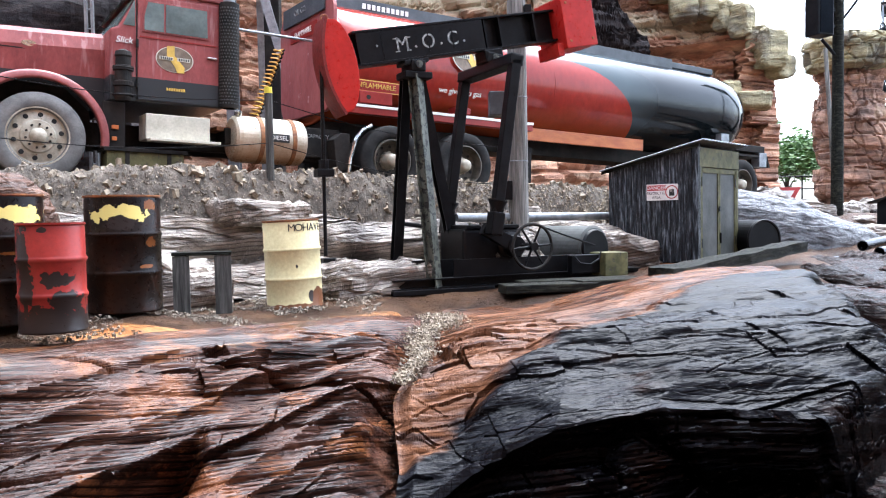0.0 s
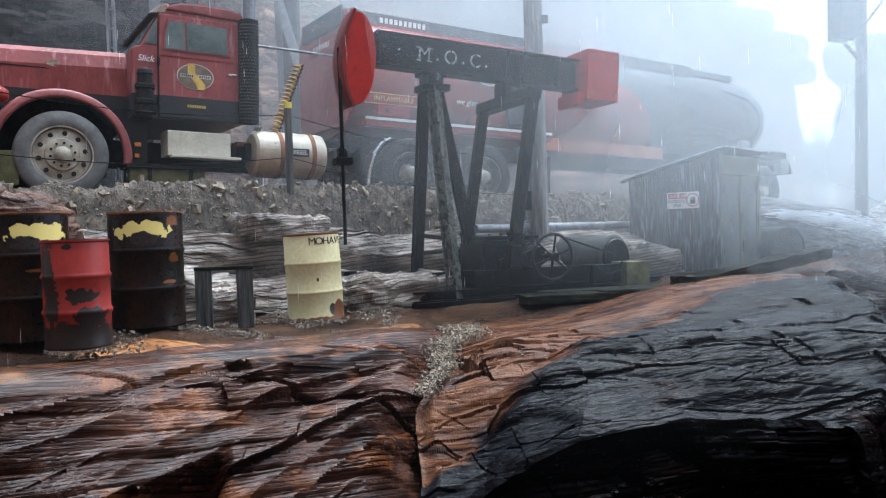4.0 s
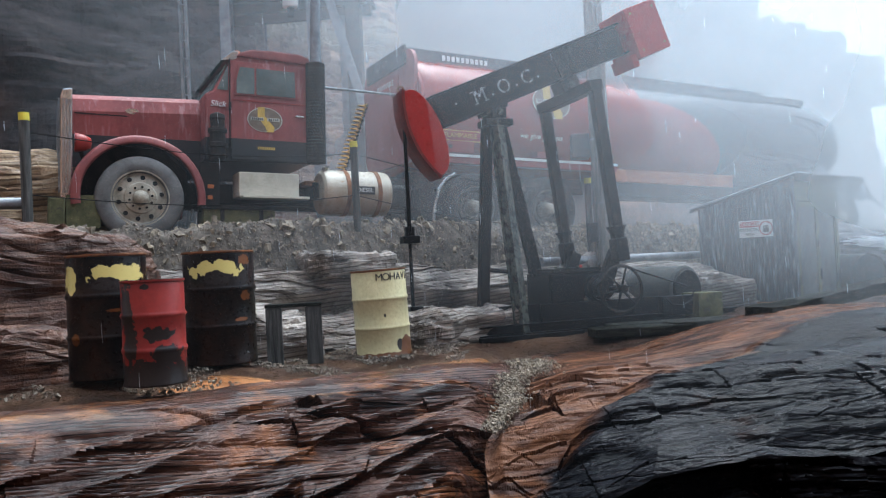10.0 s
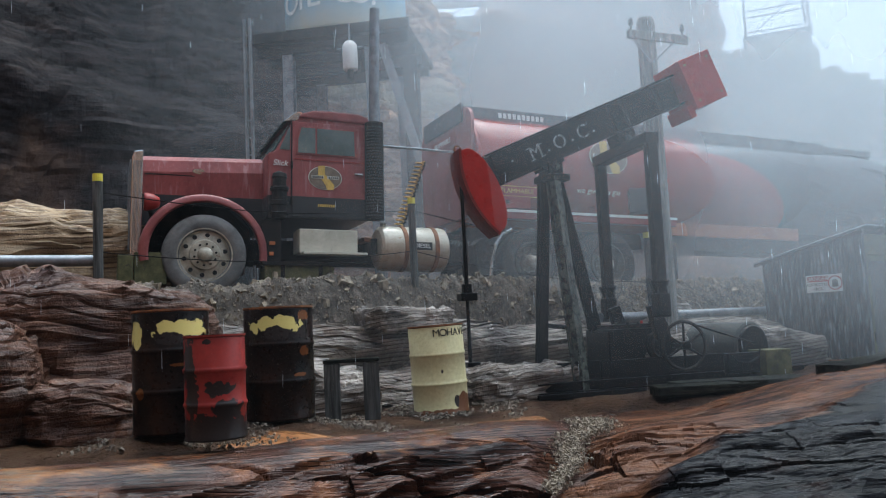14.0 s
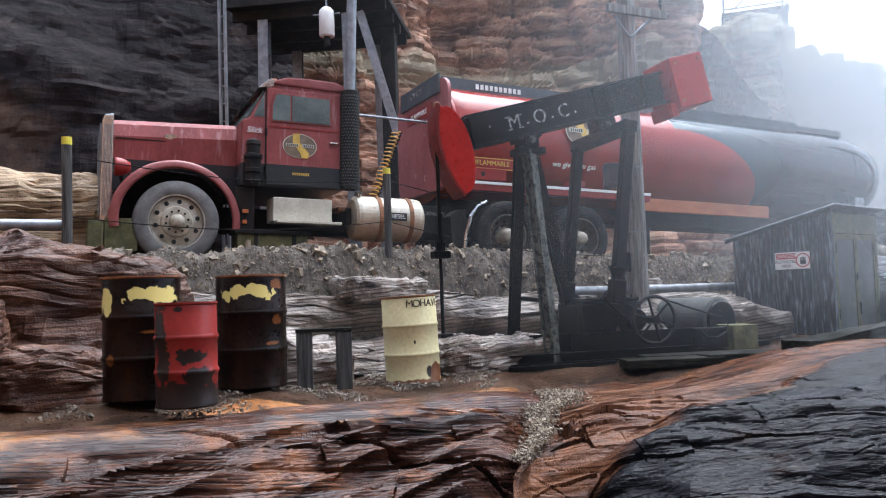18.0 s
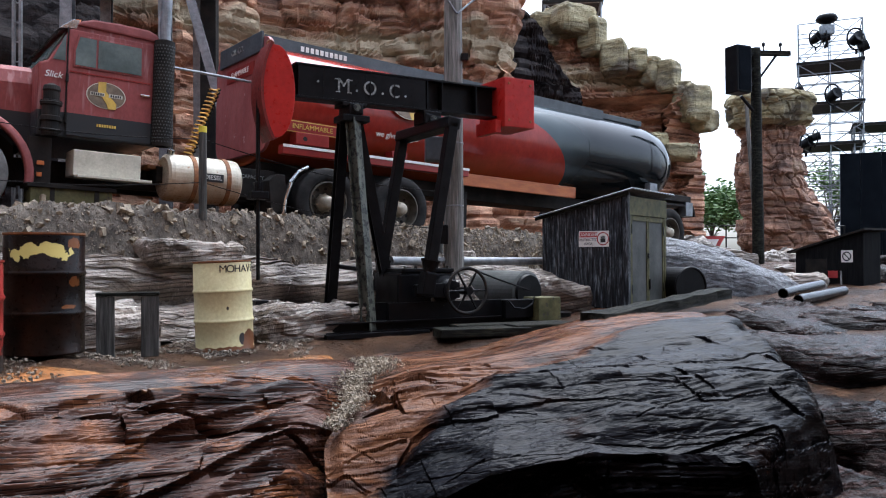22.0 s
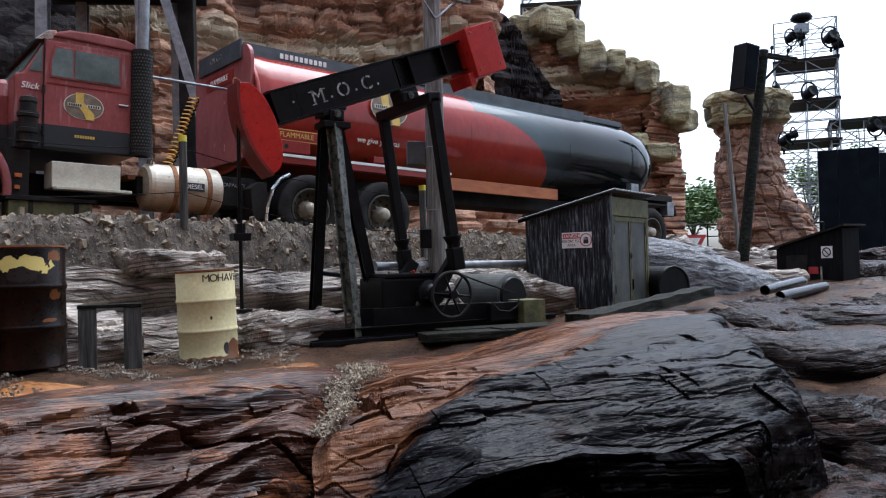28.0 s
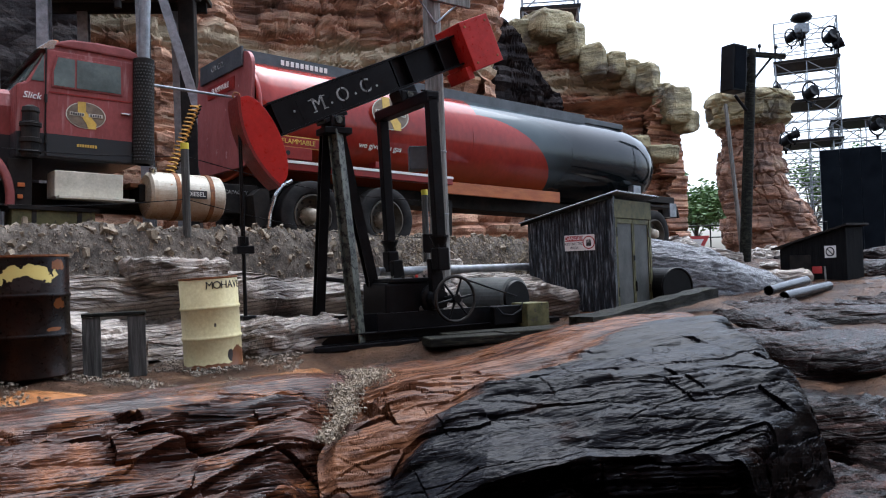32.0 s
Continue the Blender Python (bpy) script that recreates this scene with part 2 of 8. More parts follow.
def letters(name, text, size, mat, m, parent, depth=0.004, shear=0.0, squeeze=1.0):
    """Writing as a mesh, in the x-z plane of m, facing -y."""
    cu = bpy.data.curves.new(name, "FONT")
    cu.body, cu.size, cu.extrude, cu.shear = text, size, depth, shear
    cu.align_x, cu.align_y = "CENTER", "CENTER"
    ob = bpy.data.objects.new(name, cu)
    scene.collection.objects.link(ob)
    me = bpy.data.meshes.new_from_object(ob.evaluated_get(bpy.context.evaluated_depsgraph_get()))
    bpy.data.objects.remove(ob)
    me.transform(m @ pose(0, 0, 0, 90) @ Matrix.Diagonal((squeeze, 1, 1, 1)))
    me.materials.clear()
    me.materials.append(mat)
    o = new(name, me)
    o.parent = parent
    return o


def fbm(p, octaves=4):
    return noise.fractal(p, 1.0, 2.1, octaves)


def smooth(a, b, x):
    t = min(1.0, max(0.0, (x - a) / (b - a)))
    return t * t * (3 - 2 * t)


def sheet(nu, nv, fn, closed=False):
    """A grid mesh from fn(u, v) with u, v in 0..1."""
    verts = [fn(i / (nu - 1), j / (nv - 1)) for j in range(nv) for i in range(nu)]
    faces = [(j * nu + i, j * nu + i + 1, (j + 1) * nu + i + 1, (j + 1) * nu + i) for j in range(nv - 1) for i in range(nu - 1)]
    me = bpy.data.meshes.new("sheet")
    me.from_pydata(verts, [], faces)
    return me


def sheet_thing(name, me, mat, flat=True):
    me.name = name
    if not flat:
        me.polygons.foreach_set("use_smooth", [True] * len(me.polygons))
    me.materials.append(mat)
    return new(name, me)

# ---- the surfaces of the place ----
DIP = (24, 14, 0)
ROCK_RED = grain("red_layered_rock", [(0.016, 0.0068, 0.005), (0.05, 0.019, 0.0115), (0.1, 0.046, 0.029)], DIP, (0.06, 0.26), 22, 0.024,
                 tints=[((0.028, 0.016, 0.014), 0.54), ((0.12, 0.072, 0.058), 0.66), ((0.17, 0.06, 0.02), 0.52)], tint_scale=1.1, spec=0.19, comb=10.0, carve=0.8, line_shade=0.5, lumpy=0.5, wander=1.0)


def silt_top(m, z0, z1):
    """Ochre silt that has settled on the flat top of a rock, in ragged pans."""
    nt = m.node_tree
    n, l = nt.nodes, nt.links
    b = n["Principled BSDF"]
    geo = n.new("ShaderNodeNewGeometry")
    sep = n.new("ShaderNodeSeparateXYZ")
    l.new(geo.outputs["Position"], sep.inputs[0])
    ns = n.new("ShaderNodeTexNoise")
    ns.inputs["Scale"].default_value, ns.inputs["Detail"].default_value, ns.inputs["Roughness"].default_value = 1.5, 8, 0.62
    mp = n.new("ShaderNodeMapping")
    mp.inputs["Scale"].default_value = (0.8, 1.8, 1)
    l.new(geo.outputs["Position"], mp.inputs[0])
    l.new(mp.outputs[0], ns.inputs["Vector"])
    sm = n.new("ShaderNodeMath")
    sm.operation, sm.inputs[1].default_value = "MULTIPLY_ADD", 0.3
    l.new(ns.outputs[0], sm.inputs[0])
    l.new(sep.outputs["Z"], sm.inputs[2])
    at = n.new("ShaderNodeMapRange")
    at.inputs["From Min"].default_value, at.inputs["From Max"].default_value = z0, z1
    l.new(sm.outputs[0], at.inputs["Value"])
    tone = ramp_node(nt, [(0.36, (0.055, 0.032, 0.022)), (0.46, (0.13, 0.062, 0.03)), (0.55, (0.23, 0.095, 0.031)), (0.66, (0.16, 0.11, 0.075))])
    n2 = n.new("ShaderNodeTexNoise")
    n2.inputs["Scale"].default_value, n2.inputs["Detail"].default_value = 3.1, 8
    l.new(mp.outputs[0], n2.inputs["Vector"])
    l.new(n2.outputs[0], tone.inputs[0])
    mx = n.new("ShaderNodeMix")
    mx.data_type = "RGBA"
    l.new(at.outputs[0], mx.inputs["Factor"])
    l.new(b.inputs["Base Color"].links[0].from_socket, mx.inputs["A"])
    l.new(tone.outputs[0], mx.inputs["B"])
    l.new(mx.outputs["Result"], b.inputs["Base Color"])


silt_top(ROCK_RED, 0.275, 0.32)
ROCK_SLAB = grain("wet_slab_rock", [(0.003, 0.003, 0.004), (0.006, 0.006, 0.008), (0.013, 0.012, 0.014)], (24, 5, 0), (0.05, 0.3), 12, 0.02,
                  tints=[((0.02, 0.010, 0.007), 0.6)], tint_scale=1.4, strength=1.0, spec=0.08, comb=9.0, carve=0.85, lumpy=0.6, wander=3.5, groove_shade=0.5)


def slab_stain(m):
    """Orange-brown rock on the side of the pump, black on the other, along a ragged line."""
    nt = m.node_tree
    n, l = nt.nodes, nt.links
    b = n["Principled BSDF"]
    geo = n.new("ShaderNodeNewGeometry")
    sep = n.new("ShaderNodeSeparateXYZ")
    l.new(geo.outputs["Position"], sep.inputs[0])
    line = n.new("ShaderNodeMath")
    line.operation = "SUBTRACT"
    l.new(sep.outputs["Y"], line.inputs[0])
    l.new(sep.outputs["X"], line.inputs[1])
    ns = n.new("ShaderNodeTexNoise")
    ns.inputs["Scale"].default_value, ns.inputs["Detail"].default_value, ns.inputs["Roughness"].default_value = 1.6, 8, 0.65
    mp = n.new("ShaderNodeMapping")
    mp.inputs["Scale"].default_value = (0.7, 1.6, 2)
    l.new(geo.outputs["Position"], mp.inputs[0])
    l.new(mp.outputs[0], ns.inputs["Vector"])
    rag = n.new("ShaderNodeMath")
    rag.operation = "MULTIPLY_ADD"
    l.new(ns.outputs[0], rag.inputs[0])
    rag.inputs[1].default_value = 0.9
    l.new(line.outputs[0], rag.inputs[2])
    at = n.new("ShaderNodeMapRange")
    at.inputs["From Min"].default_value, at.inputs["From Max"].default_value = 4.62, 4.76
    l.new(rag.outputs[0], at.inputs["Value"])
    tone = ramp_node(nt, [(0.34, (0.025, 0.012, 0.008)), (0.44, (0.07, 0.028, 0.014)), (0.52, (0.105, 0.047, 0.025)), (0.58, (0.14, 0.06, 0.028)), (0.64, (0.05, 0.026, 0.02)), (0.74, (0.14, 0.095, 0.075))])
    n2 = n.new("ShaderNodeTexNoise")
    n2.inputs["Scale"].default_value, n2.inputs["Detail"].default_value = 2.3, 9
    l.new(mp.outputs[0], n2.inputs["Vector"])
    l.new(n2.outputs[0], tone.inputs[0])
    mx = n.new("ShaderNodeMix")
    mx.data_type = "RGBA"
    l.new(at.outputs[0], mx.inputs["Factor"])
    l.new(b.inputs["Base Color"].links[0].from_socket, mx.inputs["A"])
    # the painted groove shade darkens the brown tone as well
    gm = n.new("ShaderNodeMix")
    gm.data_type, gm.blend_type = "RGBA", "MULTIPLY"
    l.new(n["groove_fade"].outputs[0], gm.inputs["Factor"])
    l.new(tone.outputs[0], gm.inputs["A"])
    l.new(n["groove_tone"].outputs[0], gm.inputs["B"])
    l.new(gm.outputs["Result"], mx.inputs["B"])
    l.new(mx.outputs["Result"], b.inputs["Base Color"])


slab_stain(ROCK_SLAB)
ROCK_SPILL = material("wet_grey_spill", [(0.05, 0.05, 0.052), (0.11, 0.11, 0.118), (0.2, 0.205, 0.22)], 3, (1.2, 5, 5), (0.18, 0.4), 1.0, fine=16, relief=0.05, turn=(0, 13, 20))
ROCK_GREY = grain("grey_layered_rock", [(0.09, 0.075, 0.063), (0.27, 0.23, 0.195), (0.44, 0.39, 0.34)], (6, 8, 0), (0.2, 0.5), 18, 0.04,
                  tints=[((0.05, 0.037, 0.033), 0.54), ((0.24, 0.13, 0.08), 0.6)], tint_scale=0.9, comb=7.0, carve=0.5, line_shade=0.35, groove_shade=0.25)
ROCK_TAN = grain("brown_layered_rock", [(0.045, 0.023, 0.016), (0.11, 0.055, 0.036), (0.18, 0.1, 0.065)], (5, 6, 0), (0.2, 0.5), 12, 0.05,
                 tints=[((0.055, 0.03, 0.025), 0.55), ((0.15, 0.062, 0.03), 0.6)], tint_scale=0.9, comb=6.0, carve=0.3, line_shade=0.4, groove_shade=0.4, spec=0.25)
ROCK_SAND = grain("pale_sandstone", [(0.14, 0.09, 0.05), (0.3, 0.21, 0.12), (0.42, 0.32, 0.2)], (5, 6, 0), (0.3, 0.6), 12, 0.05,
                  tints=[((0.12, 0.07, 0.045), 0.58)], tint_scale=0.9, comb=5.0, carve=0.35, line_shade=0.5, groove_shade=0.3, spec=0.3)
CLIFF = grain("red_cliff_rock", [(0.2, 0.09, 0.056), (0.4, 0.205, 0.123), (0.56, 0.36, 0.23)], (2, 2, 0), (0.6, 0.9), 4, 0.12,
              tints=[((0.1, 0.055, 0.042), 0.57), ((0.4, 0.28, 0.17), 0.62)], tint_scale=0.35, line_shade=0.6, lumpy=0.6)
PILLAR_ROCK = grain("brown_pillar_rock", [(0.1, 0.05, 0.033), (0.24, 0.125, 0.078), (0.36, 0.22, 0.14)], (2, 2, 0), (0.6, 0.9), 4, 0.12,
                    tints=[((0.075, 0.046, 0.037), 0.52), ((0.3, 0.2, 0.12), 0.64)], tint_scale=0.4, line_shade=0.6, lumpy=0.6)
CLIFF_CAP = grain("cream_cap_rock", [(0.13, 0.105, 0.055), (0.27, 0.23, 0.125), (0.37, 0.325, 0.2)], (2, 2, 0), (0.6, 0.9), 5, 0.08,
                  tints=[((0.08, 0.065, 0.05), 0.54)], tint_scale=0.7, line_shade=0.5)
# black staining and the shade behind the truck, both put into this colour
CLIFF_DARK = grain("black_cliff_rock_with_shade", [(0.012, 0.010, 0.011), (0.024, 0.020, 0.021), (0.05, 0.039, 0.035)], (2, 2, 0), (0.6, 0.85), 4, 0.06,
                   tints=[((0.13, 0.08, 0.055), 0.58)], tint_scale=0.22, line_shade=0.4, spec=0.12)


def cream_bed(m, z0, z1):
    """A pale bed of stone between two heights, with an uneven edge."""
    nt = m.node_tree
    n, l = nt.nodes, nt.links
    b = n["Principled BSDF"]
    geo = n.new("ShaderNodeNewGeometry")
    sep = n.new("ShaderNodeSeparateXYZ")
    l.new(geo.outputs["Position"], sep.inputs[0])
    ns = n.new("ShaderNodeTexNoise")
    ns.inputs["Scale"].default_value, ns.inputs["Detail"].default_value = 0.5, 8
    l.new(geo.outputs["Position"], ns.inputs["Vector"])
    s = n.new("ShaderNodeMath")
    s.operation = "MULTIPLY_ADD"
    l.new(ns.outputs[0], s.inputs[0])
    s.inputs[1].default_value = 1.8
    l.new(sep.outputs["Z"], s.inputs[2])
    w = (z1 - z0)
    r = n.new("ShaderNodeMapRange")
    r.inputs["From Min"].default_value, r.inputs["From Max"].default_value = z0 + 0.9 - w, z1 + 0.9 + w
    l.new(s.outputs[0], r.inputs["Value"])
    rr = ramp_node(nt, [(0.3, (0, 0, 0)), (0.42, (0.85, 0.85, 0.85)), (0.58, (0.85, 0.85, 0.85)), (0.72, (0, 0, 0))])
    l.new(r.outputs[0], rr.inputs[0])
    mx = n.new("ShaderNodeMix")
    mx.data_type = "RGBA"
    l.new(rr.outputs[0], mx.inputs["Factor"])
    l.new(b.inputs["Base Color"].links[0].from_socket, mx.inputs["A"])
    mx.inputs["B"].default_value = (0.42, 0.35, 0.23, 1)
    l.new(mx.outputs["Result"], b.inputs["Base Color"])


cream_bed(CLIFF, 6.3, 7.3)
GROUND = material("muddy_ground", [(0.014, 0.007, 0.004), (0.042, 0.021, 0.011), (0.092, 0.05, 0.027)], 1.1, rough=(0.15, 0.55), bump=1.0, fine=24, relief=0.07, spec=0.1,
                  wear=(0.085, 0.046, 0.027), wear_at=0.56)
GRAVEL = material("grey_gravel", [(0.065, 0.053, 0.042), (0.17, 0.14, 0.11), (0.29, 0.245, 0.195)], 9, rough=(0.6, 0.9), bump=0.8, fine=60, relief=0.02, spec=0.2)
GRAVEL_TAN = material("tan_gravel", [(0.07, 0.052, 0.034), (0.19, 0.148, 0.1), (0.31, 0.255, 0.18)], 9, rough=(0.5, 0.8), bump=0.8, fine=60, relief=0.02)
EARTH = material("wet_grey_earth", [(0.03, 0.024, 0.019), (0.085, 0.07, 0.056), (0.17, 0.145, 0.118)], 5, rough=(0.55, 0.9), bump=1.0, fine=38, relief=0.03, spec=0.25)
# wet red rock taken near black: the shade of hollows is in its colour
ROCK_DEEP = grain("wet_red_rock_with_shade", [(0.005, 0.003, 0.003), (0.014, 0.007, 0.006), (0.04, 0.018, 0.014)], (4, 6, 0), (0.15, 0.4), 26, 0.05, spec=0.1, comb=9.0, carve=0.4)
OCHRE = material("ochre_mud", [(0.13, 0.05, 0.018), (0.28, 0.12, 0.045), (0.38, 0.2, 0.095)], 2.5, rough=(0.08, 0.3), bump=0.3, fine=20, relief=0.01)
BLACK_IRON = material("black_painted_iron", [(0.0025, 0.0025, 0.003), (0.007, 0.007, 0.008)], 5, rough=(0.25, 0.5), bump=0.25, fine=40, relief=0.006,
                      wear=(0.04, 0.037, 0.032), wear_at=0.7, spec=0.12)
IRON_PALE = material("weathered_iron", [(0.035, 0.038, 0.03), (0.1, 0.105, 0.085)], 6, (1, 1, 0.4), (0.4, 0.7), 0.3, fine=40, relief=0.006,
                     wear=(0.006, 0.006, 0.006), wear_at=0.51, spec=0.3)
RED_PAINT = material("red_enamel", [(0.3, 0.011, 0.009), (0.38, 0.018, 0.013)], 3, rough=(0.22, 0.45), bump=0.2, fine=14, relief=0.01,
                     wear=(0.14, 0.01, 0.008), wear_at=0.64, spec=0.25)
RED_DULL = material("dull_dark_red_paint", [(0.1, 0.01, 0.009), (0.17, 0.018, 0.014)], 4, rough=(0.35, 0.6), bump=0.2, fine=30, relief=0.006, wear=(0.04, 0.012, 0.01), wear_at=0.6, spec=0.25)
BLACK_RUBBER = material("tyre_rubber", [(0.008, 0.008, 0.008), (0.025, 0.023, 0.022)], 5, rough=(0.7, 0.9), bump=0.2, fine=50, relief=0.004, spec=0.18)
DUSTY_RUBBER = material("dusty_tyre_rubber", [(0.07, 0.068, 0.065), (0.15, 0.145, 0.14)], 4, rough=(0.7, 0.9), bump=0.2, fine=50, relief=0.004)
RIM = material("dull_painted_rim", [(0.22, 0.19, 0.14), (0.42, 0.38, 0.3)], 6, rough=(0.35, 0.6), bump=0.15, fine=50, relief=0.004, wear=(0.14, 0.07, 0.03), wear_at=0.64)
RIM_DARK = material("grimy_dark_rim", [(0.03, 0.026, 0.02), (0.1, 0.085, 0.065)], 6, rough=(0.4, 0.65), bump=0.15, fine=50, relief=0.004, wear=(0.22, 0.19, 0.14), wear_at=0.62, spec=0.3)
CHROME = material("worn_chrome", [(0.45, 0.45, 0.44), (0.62, 0.62, 0.6)], 6, rough=(0.12, 0.3), bump=0.05, metal=1.0, fine=60, relief=0.003)
STEEL = material("galvanised_steel", [(0.14, 0.15, 0.16), (0.26, 0.27, 0.285)], 8, rough=(0.35, 0.55), bump=0.08, metal=0.6, fine=60, relief=0.003)
CHASSIS = material("grimy_black_chassis", [(0.005, 0.005, 0.005), (0.022, 0.018, 0.015)], 4, rough=(0.5, 0.8), bump=0.3, fine=40, relief=0.006, spec=0.18)
HOLE = plain("black_opening", (0.008, 0.008, 0.008), 0.9)
FUEL_CREAM = material("rubbed_cream_enamel", [(0.42, 0.38, 0.29), (0.6, 0.56, 0.46)], 4, (1, 1, 2), (0.2, 0.4), 0.1, fine=30, relief=0.004, wear=(0.3, 0.17, 0.08), wear_at=0.66)


def belly_stain(m, z0, z1, tone):
    """A rusty wash that thickens downwards in runs."""
    nt = m.node_tree
    n, l = nt.nodes, nt.links
    b = n["Principled BSDF"]
    tc = n.new("ShaderNodeTexCoord")
    sep = n.new("ShaderNodeSeparateXYZ")
    l.new(tc.outputs["Object"], sep.inputs[0])
    mp = n.new("ShaderNodeMapping")
    mp.inputs["Scale"].default_value = (6, 6, 1.2)
    l.new(tc.outputs["Object"], mp.inputs[0])
    ns = n.new("ShaderNodeTexNoise")
    ns.inputs["Scale"].default_value, ns.inputs["Detail"].default_value = 1.4, 6
    l.new(mp.outputs[0], ns.inputs["Vector"])
    sm = n.new("ShaderNodeMath")
    sm.operation, sm.inputs[1].default_value = "MULTIPLY_ADD", 0.35
    l.new(ns.outputs[0], sm.inputs[0])
    l.new(sep.outputs["Z"], sm.inputs[2])
    at = n.new("ShaderNodeMapRange")
    at.inputs["From Min"].default_value, at.inputs["From Max"].default_value = z1 + 0.17, z0 + 0.17
    at.inputs["To Max"].default_value = 0.85
    l.new(sm.outputs[0], at.inputs["Value"])
    mx = n.new("ShaderNodeMix")
    mx.data_type = "RGBA"
    l.new(at.outputs[0], mx.inputs["Factor"])
    l.new(b.inputs["Base Color"].links[0].from_socket, mx.inputs["A"])
    mx.inputs["B"].default_value = (*tone, 1)
    l.new(mx.outputs["Result"], b.inputs["Base Color"])


belly_stain(FUEL_CREAM, -0.12, 0.3, (0.3, 0.14, 0.05))
BADGE = material("faded_badge_field", [(0.1, 0.07, 0.045), (0.2, 0.15, 0.1)], 8, rough=(0.5, 0.7), bump=0.05, fine=30)
CREAM = material("cream_drum_paint", [(0.5, 0.44, 0.23), (0.62, 0.56, 0.32)], 3, rough=(0.35, 0.6), bump=0.12, fine=30, relief=0.004, wear=(0.3, 0.26, 0.15), wear_at=0.68)
DARK_DRUM = material("rusty_dark_drum_paint", [(0.003, 0.0015, 0.0012), (0.007, 0.0035, 0.0025), (0.022, 0.008, 0.004)], 3.2, rough=(0.2, 0.45), bump=0.2, fine=30, relief=0.006,
                     wear=(0.12, 0.038, 0.009), wear_at=0.7, spec=0.15)
WALK_GREY = material("slate_grey_paint", [(0.03, 0.036, 0.042), (0.065, 0.074, 0.082)], 3, rough=(0.35, 0.6), bump=0.1, fine=30, relief=0.004)
RUST = material("rust", [(0.1, 0.035, 0.015), (0.28, 0.11, 0.03)], 10, rough=(0.6, 0.9), bump=0.3, fine=60, relief=0.004)
RED_DRUM = material("faded_red_drum_paint", [(0.19, 0.014, 0.011), (0.25, 0.024, 0.018)], 2.5, rough=(0.25, 0.5), bump=0.12, fine=30, relief=0.004, spec=0.3)
FADED_RED = material("sun_faded_red_enamel", [(0.16, 0.036, 0.034), (0.25, 0.07, 0.065)], 3, rough=(0.3, 0.55), bump=0.1, fine=30, relief=0.004, wear=(0.3, 0.14, 0.12), wear_at=0.66, spec=0.35)
CHALK_RED = material("chalky_pink_red_enamel", [(0.22, 0.06, 0.058), (0.33, 0.11, 0.105)], 2.2, (1, 1, 0.4), (0.35, 0.6), 0.1, fine=24, relief=0.004, wear=(0.42, 0.28, 0.27), wear_at=0.64, spec=0.3)
STEP_CREAM = material("dirty_cream_sheet", [(0.4, 0.38, 0.3), (0.56, 0.54, 0.45)], 3, rough=(0.4, 0.65), bump=0.1, fine=30, relief=0.004, wear=(0.28, 0.22, 0.14), wear_at=0.66)
WOOD_GREY = material("weathered_grey_boards", [(0.008, 0.009, 0.011), (0.035, 0.04, 0.046), (0.17, 0.19, 0.21)], 5, (6, 6, 0.7), (0.4, 0.7), 0.6, fine=20, relief=0.015, lo=0.42, hi=0.66, spec=0.18)
WOOD_POLE = material("weathered_pole_timber", [(0.06, 0.056, 0.05), (0.14, 0.132, 0.118), (0.24, 0.23, 0.21)], 5, (6, 6, 0.35), (0.6, 0.9), 0.5, fine=18, relief=0.012)
WOOD_DARK = material("wet_dark_timber", [(0.004, 0.004, 0.0035), (0.01, 0.01, 0.008), (0.035, 0.034, 0.024)], 4, (1, 6, 6), (0.45, 0.7), 0.7, fine=20, relief=0.03, spec=0.06)
WOOD_POST = material("grey_wet_post_timber", [(0.025, 0.025, 0.024), (0.065, 0.064, 0.06), (0.12, 0.118, 0.11)], 5, (6, 6, 0.4), (0.5, 0.8), 0.5, fine=18, relief=0.01, spec=0.2)
OLIVE = material("peeling_olive_paint", [(0.045, 0.045, 0.02), (0.12, 0.113, 0.052)], 6, rough=(0.5, 0.8), bump=0.25, fine=40, relief=0.005, wear=(0.05, 0.045, 0.035), wear_at=0.58, spec=0.18)
DOOR_GREY = material("grey_door_sheet", [(0.035, 0.038, 0.036), (0.08, 0.083, 0.08)], 2, rough=(0.45, 0.7), bump=0.1, fine=40, relief=0.004, spec=0.18)
WHITE = material("white_paint", [(0.66, 0.64, 0.6), (0.78, 0.77, 0.74)], 4, rough=(0.4, 0.6), bump=0.08, fine=40, relief=0.003)
SIGN_RED = plain("sign_red", (0.35, 0.03, 0.03), 0.4)
INK = plain("black_lettering", (0.012, 0.012, 0.012), 0.5)
PALE = material("worn_white_stencil", [(0.06, 0.062, 0.06), (0.16, 0.165, 0.16), (0.4, 0.41, 0.39)], 22, rough=(0.5, 0.7), bump=0.05, fine=40)
GOLD = plain("yellow_lettering", (0.55, 0.36, 0.06), 0.5)
IRON_PIPE = material("wet_grey_pipe", [(0.015, 0.016, 0.018), (0.05, 0.052, 0.056)], 6, rough=(0.1, 0.3), bump=0.1, metal=0.6, fine=40, relief=0.004)
GLASS = material("grimy_window_glass", [(0.05, 0.075, 0.075), (0.13, 0.17, 0.165)], 1.2, rough=(0.06, 0.25), bump=0.0, fine=12, spec=0.8)
TOWER_BLUE = material("weathered_blue_tank", [(0.1, 0.26, 0.38), (0.2, 0.38, 0.5), (0.3, 0.36, 0.38)], 1.4, (1, 1, 0.35), (0.4, 0.7), 0.1, fine=30, relief=0.004,
                      wear=(0.3, 0.17, 0.08), wear_at=0.63)
belly_stain(TOWER_BLUE, 5.75, 6.5, (0.4, 0.33, 0.21))
